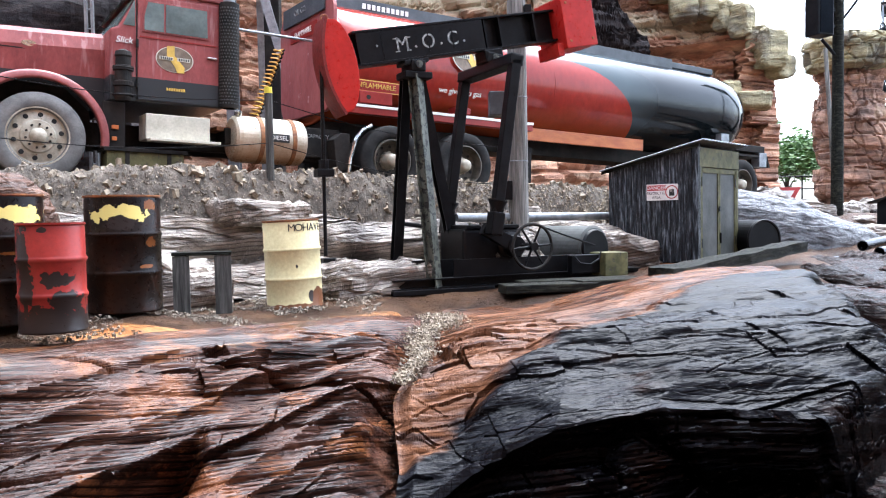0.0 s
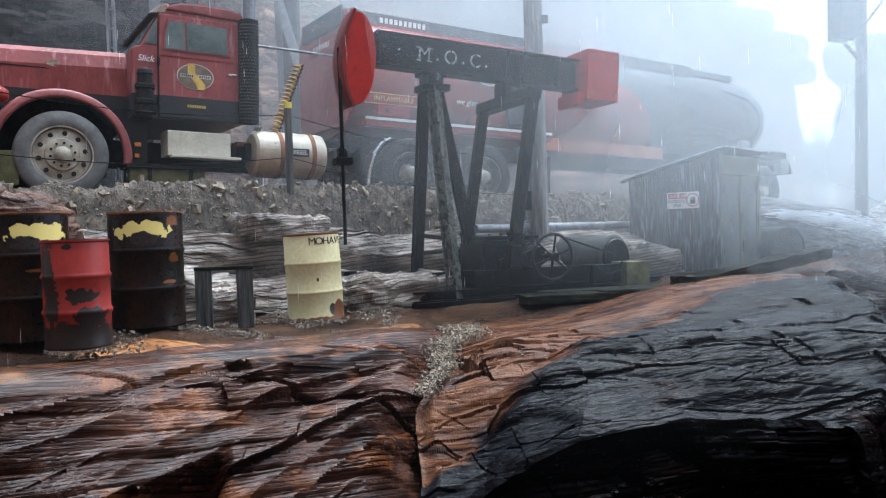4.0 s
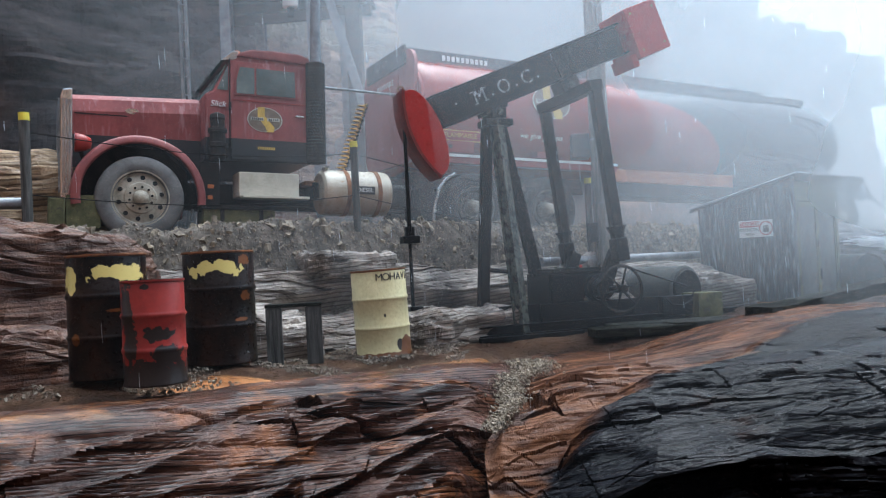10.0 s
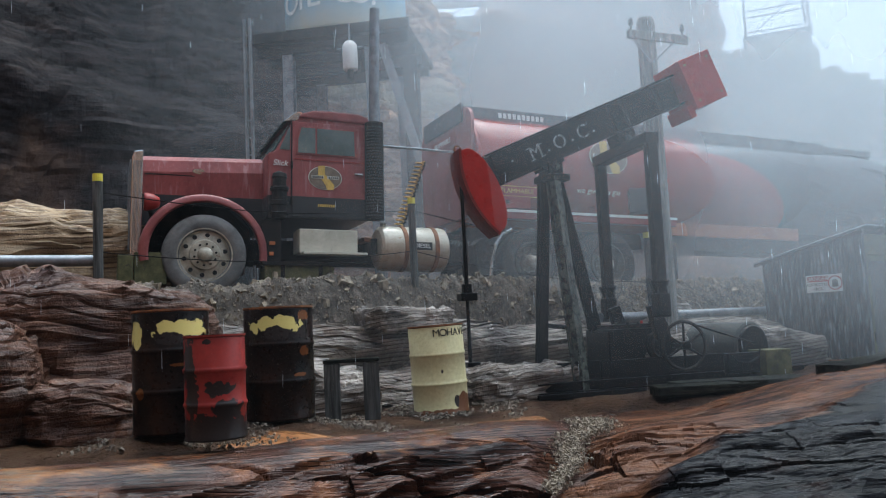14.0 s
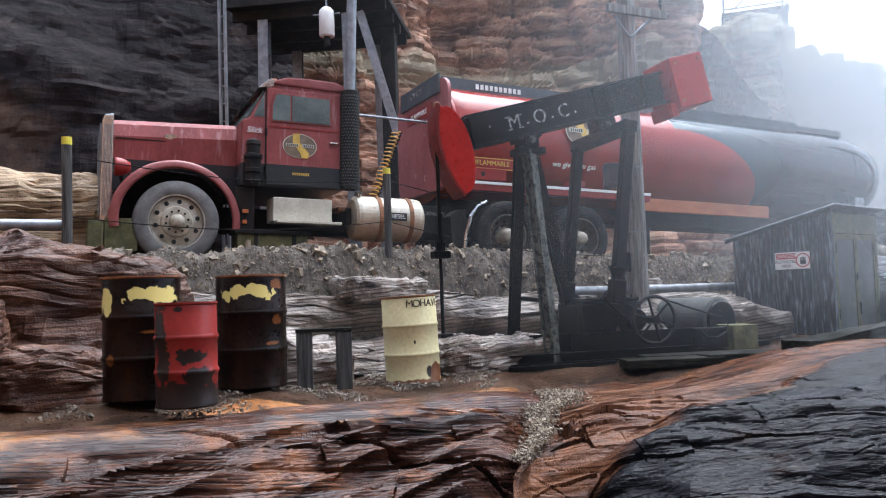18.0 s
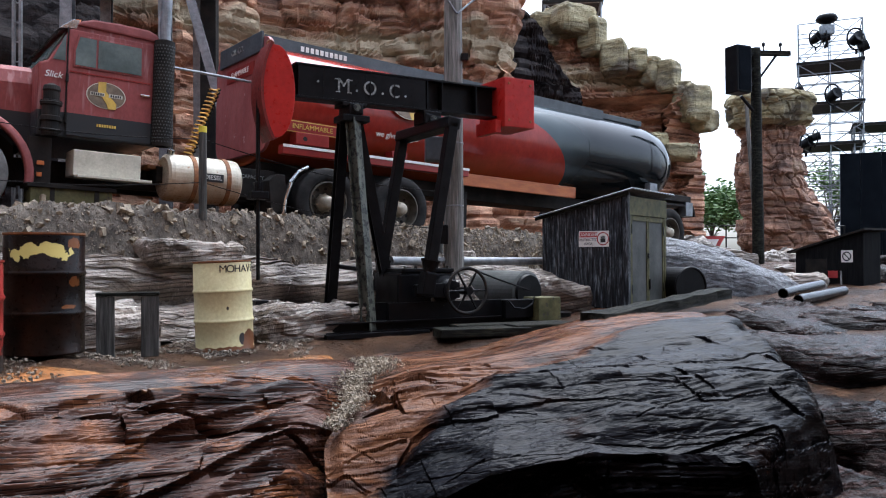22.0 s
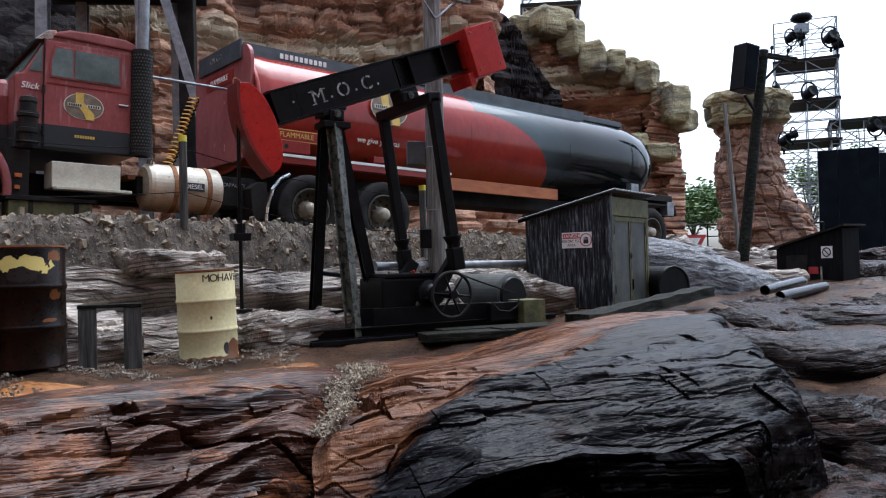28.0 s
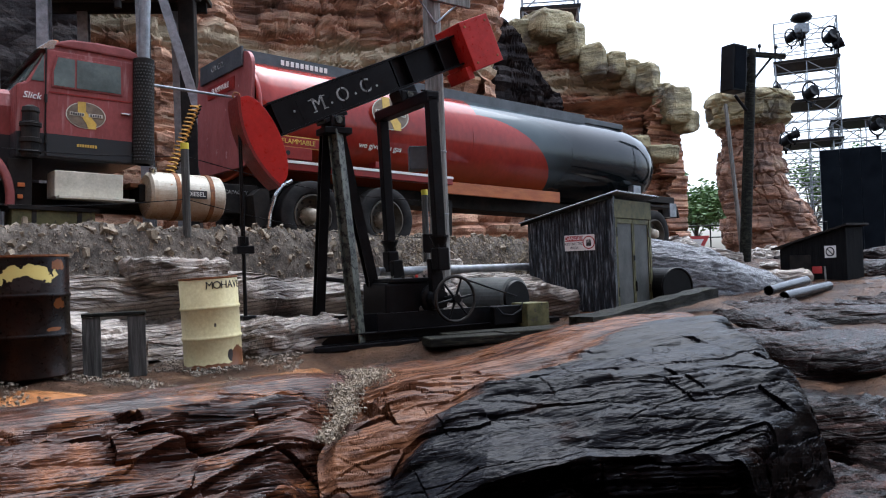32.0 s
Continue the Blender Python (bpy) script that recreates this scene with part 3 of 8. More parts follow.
ORANGE = material("orange_paint", [(0.36, 0.085, 0.016), (0.5, 0.15, 0.03)], 2.5, (1, 1, 3), (0.35, 0.6), 0.1, fine=30, relief=0.004, wear=(0.1, 0.04, 0.02), wear_at=0.66)
COIL = plain("yellow_air_line", (0.6, 0.33, 0.05), 0.4)
LEAF = material("green_leaves", [(0.03, 0.075, 0.015), (0.07, 0.14, 0.03), (0.12, 0.2, 0.05)], 3, rough=(0.5, 0.7), bump=0.0, fine=20)
BARK = material("bark", [(0.05, 0.04, 0.03), (0.12, 0.1, 0.08)], 6, rough=(0.8, 0.95), bump=0.4)
BLACK_CLOTH = material("black_scrim", [(0.004, 0.005, 0.007), (0.008, 0.01, 0.013)], 1.5, rough=(0.8, 0.95), bump=0.1, fine=20, spec=0.02)
HUT_BLACK = material("tarred_hut_boards", [(0.004, 0.004, 0.005), (0.012, 0.012, 0.012)], 4, (6, 6, 0.6), (0.6, 0.85), 0.4, fine=20, relief=0.01, spec=0.05)


def two_tone(name, top, low, split):
    """Enamel in two colours that meet at a height, faded in runs."""
    m = material(name, top, 2.2, (1, 1, 0.5), (0.3, 0.55), 0.08, fine=30, relief=0.004, spec=0.25)
    nt = m.node_tree
    n, l = nt.nodes, nt.links
    b = n["Principled BSDF"]
    tc = n.new("ShaderNodeTexCoord")
    sep = n.new("ShaderNodeSeparateXYZ")
    l.new(tc.outputs["Object"], sep.inputs[0])
    col = b.inputs["Base Color"].links[0].from_socket
    mp = n.new("ShaderNodeMapping")
    mp.inputs["Scale"].default_value = (9, 9, 0.9)
    l.new(tc.outputs["Object"], mp.inputs[0])
    run = n.new("ShaderNodeTexNoise")
    run.inputs["Scale"].default_value, run.inputs["Detail"].default_value = 1.6, 5
    l.new(mp.outputs[0], run.inputs["Vector"])
    rr = ramp_node(nt, [(0.56, (0, 0, 0)), (0.68, (0.55, 0.55, 0.55))])
    l.new(run.outputs[0], rr.inputs[0])
    fade = n.new("ShaderNodeMix")
    fade.data_type = "RGBA"
    l.new(rr.outputs[0], fade.inputs["Factor"])
    l.new(col, fade.inputs["A"])
    fade.inputs["B"].default_value = (0.36, 0.2, 0.19, 1)
    cut = n.new("ShaderNodeMath")
    cut.operation = "LESS_THAN"
    cut.inputs[1].default_value = split
    l.new(sep.outputs["Z"], cut.inputs[0])
    two = n.new("ShaderNodeMix")
    two.data_type = "RGBA"
    l.new(cut.outputs[0], two.inputs["Factor"])
    l.new(fade.outputs["Result"], two.inputs["A"])
    two.inputs["B"].default_value = (*low, 1)
    l.new(two.outputs["Result"], b.inputs["Base Color"])
    return m


TRUCK_PAINT = two_tone("faded_red_and_charcoal_enamel", [(0.165, 0.04, 0.038), (0.255, 0.064, 0.06)], (0.026, 0.029, 0.031), 0.83)


def tank_paint():
    """Red enamel that ends in a round front against black."""
    m = material("red_and_black_tank_enamel", [(0.2, 0.016, 0.011), (0.27, 0.028, 0.018)], 1.2, (1, 1, 0.6), (0.04, 0.14), 0.05, fine=12, relief=0.004, spec=0.3)
    nt = m.node_tree
    n, l = nt.nodes, nt.links
    b = n["Principled BSDF"]
    tc = n.new("ShaderNodeTexCoord")
    sep = n.new("ShaderNodeSeparateXYZ")
    l.new(tc.outputs["Object"], sep.inputs[0])
    mp = n.new("ShaderNodeMapping")
    mp.inputs["Location"].default_value = (-8.2 / 1.95, 0, -0.6 / 1.4)
    mp.inputs["Scale"].default_value = (1 / 1.95, 0, 1 / 1.4)
    l.new(tc.outputs["Object"], mp.inputs[0])
    ln = n.new("ShaderNodeVectorMath")
    ln.operation = "LENGTH"
    l.new(mp.outputs[0], ln.inputs[0])
    far = n.new("ShaderNodeMath")
    far.operation = "GREATER_THAN"
    far.inputs[1].default_value = 1.0
    l.new(ln.outputs["Value"], far.inputs[0])
    past = n.new("ShaderNodeMath")
    past.operation = "GREATER_THAN"
    past.inputs[1].default_value = 8.2
    l.new(sep.outputs["X"], past.inputs[0])
    both = n.new("ShaderNodeMath")
    both.operation = "MULTIPLY"
    l.new(far.outputs[0], both.inputs[0])
    l.new(past.outputs[0], both.inputs[1])
    col = b.inputs["Base Color"].links[0].from_socket
    two = n.new("ShaderNodeMix")
    two.data_type = "RGBA"
    # rusty orange along the belly
    bl = n.new("ShaderNodeMapRange")
    bl.inputs["From Min"].default_value, bl.inputs["From Max"].default_value = 1.45, 0.85
    bl.inputs["To Max"].default_value = 0.75
    bn = n.new("ShaderNodeTexNoise")
    bn.inputs["Scale"].default_value, bn.inputs["Detail"].default_value = 1.6, 6
    l.new(tc.outputs["Object"], bn.inputs["Vector"])
    bs = n.new("ShaderNodeMath")
    bs.operation, bs.inputs[1].default_value = "MULTIPLY_ADD", 0.5
    l.new(bn.outputs[0], bs.inputs[0])
    l.new(sep.outputs["Z"], bs.inputs[2])
    l.new(bs.outputs[0], bl.inputs["Value"])
    bm_ = n.new("ShaderNodeMix")
    bm_.data_type = "RGBA"
    l.new(bl.outputs[0], bm_.inputs["Factor"])
    l.new(col, bm_.inputs["A"])
    bm_.inputs["B"].default_value = (0.3, 0.075, 0.02, 1)
    l.new(both.outputs[0], two.inputs["Factor"])
    l.new(bm_.outputs["Result"], two.inputs["A"])
    rear = n.new("ShaderNodeMapRange")
    rear.inputs["From Min"].default_value, rear.inputs["From Max"].default_value = 10.2, 11.1
    rn = n.new("ShaderNodeTexNoise")
    rn.inputs["Scale"].default_value, rn.inputs["Detail"].default_value = 1.1, 6
    l.new(tc.outputs["Object"], rn.inputs["Vector"])
    rs = n.new("ShaderNodeMath")
    rs.operation, rs.inputs[1].default_value = "MULTIPLY_ADD", 0.8
    l.new(rn.outputs[0], rs.inputs[0])
    l.new(sep.outputs["X"], rs.inputs[2])
    l.new(rs.outputs[0], rear.inputs["Value"])
    rt = ramp_node(nt, [(0.0, (0.036, 0.05, 0.055)), (1.0, (0.005, 0.007, 0.008))])
    l.new(rear.outputs[0], rt.inputs[0])
    l.new(rt.outputs[0], two.inputs["B"])
    l.new(two.outputs["Result"], b.inputs["Base Color"])
    return m


TANK_PAINT = tank_paint()

# ---- the lie of the land ----
TRUCK = pose(-4.63, 9.2, 1.90, 0, 2.06, 33)
TU, TN = Vector((math.cos(radians(33)), math.sin(radians(33)))), Vector((-math.sin(radians(33)), math.cos(radians(33))))


def truck_xy(x, y):
    d = Vector((x + 4.63, y - 9.2))
    return d.dot(TU), d.dot(TN)


def land(x, y):
    """Height of the ground: the shelf with the pump, the bank up to the road, the fall towards the viewer."""
    r, az = math.hypot(x, y), math.degrees(math.atan2(x, y))
    X, Y = truck_xy(x, y)
    shelf = 0.19 * smooth(1.3, 2.5, -x) * smooth(7.1, 6.3, y) + 0.035 * max(0.0, x) * smooth(3, 9, y)
    road = 1.36 - 0.036 * min(X, 16)
    left = smooth(-28, -34, az)
    b = smooth(-1.2 - 1.15 * left, -0.5 - 0.6 * left, Y)
    z = shelf + (road - shelf) * b
    z += 0.16 * math.exp(-((Y + 0.55) / 0.35) ** 2) * smooth(1.0, 4.0, X + 2) * smooth(14, 9, X)
    crest = 4.7 + 0.5 * smooth(-20, -6, az) + 0.6 * smooth(-2, 8, az)
    d = crest - r
    if d > 0:
        z -= 0.3 * d ** 1.25
    z -= 0.1 * smooth(6.8, 5.6, r) + 0.9 * smooth(5.4, 4.2, r) * smooth(-9, -4, az)
    z -= 0.16 * smooth(-3.5, -1.5, az) * smooth(9.2, 8.2, r) * smooth(40, 30, az)
    z -= 0.45 * smooth(8.5, 6.0, r) * smooth(26, 30, az)
    z -= 0.22 * smooth(25, 28, az) * smooth(16, 13, r)
    z -= 0.25 * smooth(5.6, 4.6, r) * smooth(-1.5, -4.5, az)
    return max(z, -1.6)


def ground_point(u, v):
    # fine over the canyon, coarse round the viewer's back
    deg = -75 + 150 * u / 0.9 if u < 0.9 else 75 + 210 * (u - 0.9) / 0.1
    az = radians(deg)
    r = 0.05 * (2800 ** v) if v > 0 else 0.0
    x, y = r * math.sin(az), r * math.cos(az)
    z = land(x, y)
    z += (-1.6 - z) * smooth(75, 110, min(abs(deg), 360 - deg))
    if r < 30:
        p = Vector((x, y, 0))
        z += 0.05 * fbm(p * 1.1) + 0.02 * fbm(p * 5)
    return (x, y, z - 0.03)


def build_ground():
    me = sheet(578, 330, ground_point)
    ob = sheet_thing("ground", me, GROUND, False)
    tagged(ob, "muddy brown ground with ochre puddles, running up to the road", "ground", kind="structure")


build_ground()


def layered(p, seed, beds=0.11, push=0.06, dip=(0.12, 0.1)):
    """How far a rock's skin stands out at p: beds that step in and out, and broken blocks."""
    s = p.z + dip[0] * p.x + dip[1] * p.y + 0.05 * fbm(p * 1.3 + Vector((seed, 0, 0)), 3)
    k = math.floor(s / beds)
    f = s / beds - k
    a = noise.noise(Vector((k * 7.31 + seed, p.x * 0.6, p.y * 0.6)))
    c = noise.cell(Vector((p.x * 1.3 + seed, p.y * 1.3, k * 0.53)))
    notch = -0.5 * math.exp(-((f - 0.06) / 0.09) ** 2)
    return push * (a + 0.5 * c - 0.25 + notch)


def boulder(name, c, rad, turn, seed, mat, label, category="rock", res=(150, 80), push=0.06, beds=0.11, rough=0.25, square=0.55, dip=(0.12, 0.1), group=""):
    """A blocky layered rock."""
    rot = Euler([radians(a) for a in turn]).to_matrix()
    R = Vector(rad)
    small = min(rad)

    def skin(u, v):
        a, e = 2 * math.pi * u, math.pi * (v - 0.5)

        def pw(w):
            return math.copysign(abs(w) ** square, w)
        d = Vector((pw(math.cos(e)) * pw(math.cos(a)), pw(math.cos(e)) * pw(math.sin(a)), pw(math.sin(e))))
        p = rot @ Vector((d.x * R.x, d.y * R.y, d.z * R.z))
        n = (rot @ Vector((d.x / R.x, d.y / R.y, d.z / R.z))).normalized()
        q = p + Vector((seed * 3.7, seed * 1.9, 0))
        k = small * rough * fbm(q * (0.9 / small) + Vector((0, 0, seed)), 4)
        cellv = noise.cell_vector(q * (1.1 / small))
        k += small * rough * 0.3 * (cellv[0] - 0.5) + layered(q, seed, beds, push, dip)
        k += 0.02 * fbm(q * 6, 3)
        # the seam closes
        w = min(1.0, (0.5 - abs(v - 0.5)) * 12)
        return Vector(c) + p + n * k * w
    nu, nv = res
    vs = [skin(i / nu, j / (nv - 1)) for j in range(nv) for i in range(nu)]
    fs = [(j * nu + i, j * nu + (i + 1) % nu, (j + 1) * nu + (i + 1) % nu, (j + 1) * nu + i) for j in range(nv - 1) for i in range(nu)]
    me = bpy.data.meshes.new(name)
    me.from_pydata([tuple(v - Vector(c)) for v in vs], [], fs)
    me.materials.append(mat)
    ob = new(name, me)
    ob.location = c
    return tagged(ob, label, category, group)


# ---- foreground rock ----
def broken(q, seed, size, dip):
    """Long blocks with open joints, and beds that step out and in, as offsets in metres."""
    s = q.z - dip[0] * q.x - dip[1] * q.y + 0.025 * fbm(q * 1.1, 3)
    w = q.x + 0.5 * q.y + 0.09 * fbm(q * 1.6, 3)
    dist, pts = noise.voronoi(Vector((w / size, s / (size * 0.5), seed)))
    block = noise.cell(pts[0] * 7.3 + Vector((seed, 0, 0)))
    tilt = noise.cell(pts[0] * 3.1 + Vector((seed, 4, 0))) - 0.5
    joint = math.exp(-((dist[1] - dist[0]) / 0.04) ** 2)
    d2, p2 = noise.voronoi(Vector((w / (size * 0.4), s / (size * 0.2), seed + 9)))
    chip = noise.cell(p2[0] * 5.7 + Vector((seed, 2, 0)))
    joint += 0.35 * math.exp(-((d2[1] - d2[0]) / 0.06) ** 2) * (1 if chip > 0.55 else 0)
    # the face of each block leans its own way
    lean = (w / size - pts[0].x) * tilt * 0.16
    s += 0.22 * tilt * q.x + 0.2 * block
    beds = 0.0
    for th, amp in ((0.085, 0.020), (0.027, 0.008)):
        k = math.floor(s / th)
        f = s / th - k
        a = noise.cell(Vector((k * 3.71 + seed, pts[0].x * 3.1, pts[0].y * 2.3)))
        beds += amp * (a - 0.5) * 1.6 - amp * 0.9 * math.exp(-((f - 0.08) / 0.12) ** 2)
    return 0.17 * (block - 0.5) + lean + (0.05 * (chip - 0.55) if chip > 0.55 else 0), -0.06 * joint, beds


def facets(a, b, lx, ly, rise, tilt, bowl, seed, cache={}):
    """Flat breaks that meet in sharp ridges: the lowest of the tilted planes round a point."""
    i0, j0 = math.floor(a / lx), math.floor(b / ly)
    best = 9.0
    for i in (i0 - 1, i0, i0 + 1):
        for j in (j0 - 1, j0, j0 + 1):
            key = (seed, i, j)
            c = cache.get(key)
            if c is None:
                r = random.Random(i * 7919 + j * 104729 + seed * 1299709)
                c = cache[key] = ((i + r.uniform(0.1, 0.9)) * lx, (j + r.uniform(0.1, 0.9)) * ly, rise * r.uniform(-0.5, 0.5), 0.45 * tilt * r.uniform(-1, 1), tilt * r.uniform(-1, 1))
            da, db = a - c[0], b - c[1]
            h = c[2] + c[3] * da + c[4] * db + bowl * ((da / lx) ** 2 + (db / ly) ** 2)
            if h < best:
                best = h
    return best


def bedding(p, dip, thick, amp, seed, warp=0.012):
    """Thin beds that stand out and in along tilted planes."""
    x, y = math.tan(radians(dip[0])), math.tan(radians(dip[1]))
    s = (p.z + x * p.y - y * p.x + warp * fbm(p * 1.4, 3)) / thick
    k = math.floor(s)
    f = s - k
    here = noise.cell(Vector((k * 3.71 + seed, math.floor(p.x * 0.8 + 0.61 * k * k + 0.5 * p.z), 0.5)))
    return amp * (here - 0.5) - 0.8 * amp * math.exp(-((f - 0.1) / 0.13) ** 2)


CREASE_R = (3.0, 3.4, 3.7, 4.05, 4.8, 5.6, 6.5, 9.5)
CREASE_AZ = (-8.5, -5.5, -3.3, -2.9, -2.4, -1.4, 0.0, 2.0)


def crease(r):
    """Bearing of the gully where the red outcrop and the slab meet."""
    return float(np.interp(r, CREASE_R, CREASE_AZ)) + 0.35 * math.sin(r * 5.1)


def ledge_left(u, v):
    """The red outcrop: a muddy top, a rounded crest and a broken face."""
    az0 = -52 + 49.5 * u
    crest = float(np.interp(az0, (-52, -29, -20, -12, -7, -4, -2.4), (3.9, 4.25, 4.6, 5.0, 5.4, 5.6, 5.7)))
    zc = float(np.interp(az0, (-52, -29, -20, -7, -4.2, -2.4), (0.26, 0.17, 0.15, 0.11, 0.06, 0.0)))
    if v < 0.3:
        k = v / 0.3
        r, z = crest + 1.5 * (1 - k), zc - 0.07 * (1 - k)
        lean = Vector((0, 0, 1))
        face = smooth(0.35, 1.0, k)
    else:
        k = (v - 0.3) / 0.7
        r = crest - (crest - 2.75) * k ** 0.9
        z = zc - 0.75 * k ** 1.35
        face = 1.0
    az = -52 + (crease(r) + 52) * u
    if v >= 0.3:
        lean = Vector((-0.6 * math.sin(radians(az)), -0.6 * math.cos(radians(az)), 0.8))
    p = Vector((r * math.sin(radians(az)), r * math.cos(radians(az)), z))
    q = p + Vector((3.1, 1.7, 0))
    # distance down the slope; the grain climbs to the right
    down = (crest - r) * 1.1 + 0.34 * p.x
    h = facets(p.x - 0.5 * down + 0.05 * fbm(q, 2), down, 1.0, 0.6, 0.22, 0.7, 0.16, 2) + facets(p.x + 0.4 * down, down, 0.4, 0.24, 0.05, 0.45, 0.05, 6)
    cut = abs(math.sin(2.3 * p.x - 2.9 * (crest - r) + 0.6 * fbm(q * 1.1, 3)))
    slot = math.exp(-(cut / 0.06) ** 2) * smooth(-0.12, 0.1, fbm(q * 0.7 + Vector((0, 9, 0)), 2))
    # a deep cleft under the upper ledge, climbing to the right
    kk = max(0.0, (v - 0.3) / 0.7) - 0.57 + 0.021 * (az + 29) - 0.02 * fbm(q * 2.0, 3)
    cleft = smooth(-0.02, 0.02, kk) * smooth(0.2, 0.03, kk) * smooth(-16.5, -19.5, az)
    h += -0.16 * slot - 0.38 * cleft + 0.012 * fbm(q * 2.6, 4) + 0.05 * fbm(q * 0.8, 2)
    h += bedding(p + lean * h, DIP, 0.17, 0.035, 3.0, 0.03) + bedding(p + lean * h, DIP, 0.024, 0.005, 8.0) + 0.012 * fbm(Vector((p.x, down * 5, 1)), 4)
    off = face * h
    off += (1 - face) * 0.012 * fbm(q * 2.6, 4)
    gap = (crease(r) - az) * r * 0.01745
    p += lean * off
    p.z -= (0.14 * smooth(0.3, 0.0, gap) + 0.1 * smooth(0.06, 0.0, gap)) * smooth(7.0, 5.8, r)
    return (p.x, p.y, p.z - (0.06 if v < 0.01 else 0))


def flakes(x, y):
    """Flat plates split off a bedded surface: each lies at its own height and tilt, with sharp edges."""
    h = 0.0
    for lx, ly, drop, tilt, seed in ((1.7, 0.4, 0.048, 0.085, 1), (0.85, 0.15, 0.024, 0.06, 5), (0.3, 0.05, 0.008, 0.05, 9)):
        a = x - 0.35 * y + 0.1 * lx * fbm(Vector((x * 2.2 / lx, y * 2.2 / lx, seed)), 3)
        b = y + 0.12 * x + 0.22 * ly * fbm(Vector((x * 1.1 / lx, y * 1.6 / lx, seed + 3)), 4)
        d, pts = noise.voronoi(Vector((a / lx, b / ly, seed)))
        k = noise.cell_vector(pts[0] * 5.3 + Vector((seed, 2.0, 0)))
        h += drop * (k[0] - 0.5) + tilt * (k[1] - 0.5) * (b / ly - pts[0].y) * ly + 0.5 * tilt * (k[2] - 0.5) * (a / lx - pts[0].x) * lx
        h -= 0.18 * drop * math.exp(-((d[1] - d[0]) / 0.05) ** 2) * (1 if k[2] > 0.5 else 0)
    return h


SLAB_AZ = (-4, 2, 9, 20, 29)
SLAB_R = (3.5, 3.85, 3.95, 4.2, 4.25)
SLAB_Z = (-0.42, -0.3, -0.15, -0.1, -0.06)


def ledge_right(u, v):
    """The slab before the pump: a wide wet top, a black plate towards the viewer, its edge standing over a hollow."""
    az0 = -3.0 + 32 * u
    edge = float(np.interp(az0, SLAB_AZ, SLAB_R))
    ze = float(np.interp(az0, SLAB_AZ, SLAB_Z))
    if v < 0.7:
        k = v / 0.7
        r = edge + (9.15 - edge) * (1 - k) ** 1.7
        right = float(np.interp(r, (4.0, 4.5, 5.0, 5.6, 7, 9.2), (28.2, 30.5, 33.2, 32, 27.5, 25.0)))
        right += 1.2 * fbm(Vector((r * 1.3, 0.4, 7.0)), 4)
        left = crease(r) - 0.6
        az = left + (right - left) * u
        z = ze + (0.17 - ze) * (1 - (1 - min(1.0, (r - edge) / 1.7)) ** 1.8) - 0.05 * smooth(6.5, 9.2, r) + 0.009 * max(0, az) * smooth(4.6, 7.5, r)
        z -= 0.14 * smooth(17, 6, az) * smooth(5.6, 7.6, r)
        up = Vector((-0.35 * math.sin(radians(az)), -0.35 * math.cos(radians(az)), 0.93)) if r < edge + 1.4 else Vector((0, 0, 1))
    else:
        k = (v - 0.7) / 0.3
        hang = smooth(13, 23, az0)
        r = edge - 0.12 * hang * smooth(0.0, 0.25, k) + 0.3 * hang * smooth(0.25, 0.5, k) - 0.9 * (1 - hang) * k - 0.5 * hang * smooth(0.5, 1.0, k)
        left = crease(r) - 0.6
        az = left + (28.2 - left) * u
        z = ze - 0.95 * k
        up = Vector((-0.8 * math.sin(radians(az)), -0.8 * math.cos(radians(az)), 0.5))
    rim = smooth(0.9, 1.0, u)
    p = Vector((r * math.sin(radians(az)), r * math.cos(radians(az)), z - 0.8 * rim ** 2))
    q = p + Vector((0.4, 5.3, 0.2))
    # the brown side lies lower than the black plate, along a ragged line
    line = p.y - p.x - 4.2 + 0.22 * fbm(q * 1.2, 4)
    plate = smooth(0.16, -0.12, line)
    low = smooth(3.0, 0.5, p.x)
    near = smooth(7.2, 5.0, r)
    along, across = p.x + 0.25 * p.y, p.y - 0.2 * p.x - 0.8 * p.z
    h = facets(along, across, 1.4, 0.6, 0.05, 0.26, 0.08, 3) + facets(along, across + 0.1 * along, 0.8, 0.22, 0.02, 0.2, 0.025, 7)
    rip = Vector((along * 0.8, across * 4.5 + 0.4 * fbm(q * 0.9, 2), 2.0))
    h += 0.05 * fbm(q * 0.7, 2) + 0.015 * fbm(rip, 5) - 0.017 * abs(fbm(rip * 1.7 + Vector((3, 0, 0)), 4)) + 0.004 * fbm(q * 9, 3)
    h *= 0.35 + 0.65 * near
    h += 0.5 * near * (flakes(q.x, q.y) + bedding(p + up * h, (24, 5), 0.21, 0.04, 5.0, 0.12))
    off = h
    off += 0.1 * low * (plate - 1)
    if v >= 0.7 or rim > 0.02:
        block, joint, beds = broken(q, 5.0, 0.9, (0.1, -0.12))
        off += near * max(rim, smooth(0.7, 0.72, v)) * (0.8 * block + 1.2 * joint + 1.6 * beds)
    p += up * off * (1 - 0.5 * rim)
    gap = (az - crease(r)) * r * 0.01745
    p.z -= (0.1 * smooth(0.5, 0.0, gap) + 0.06 * smooth(0.06, -0.03, gap)) * smooth(7.2, 5.8, r)
    return tuple(p)


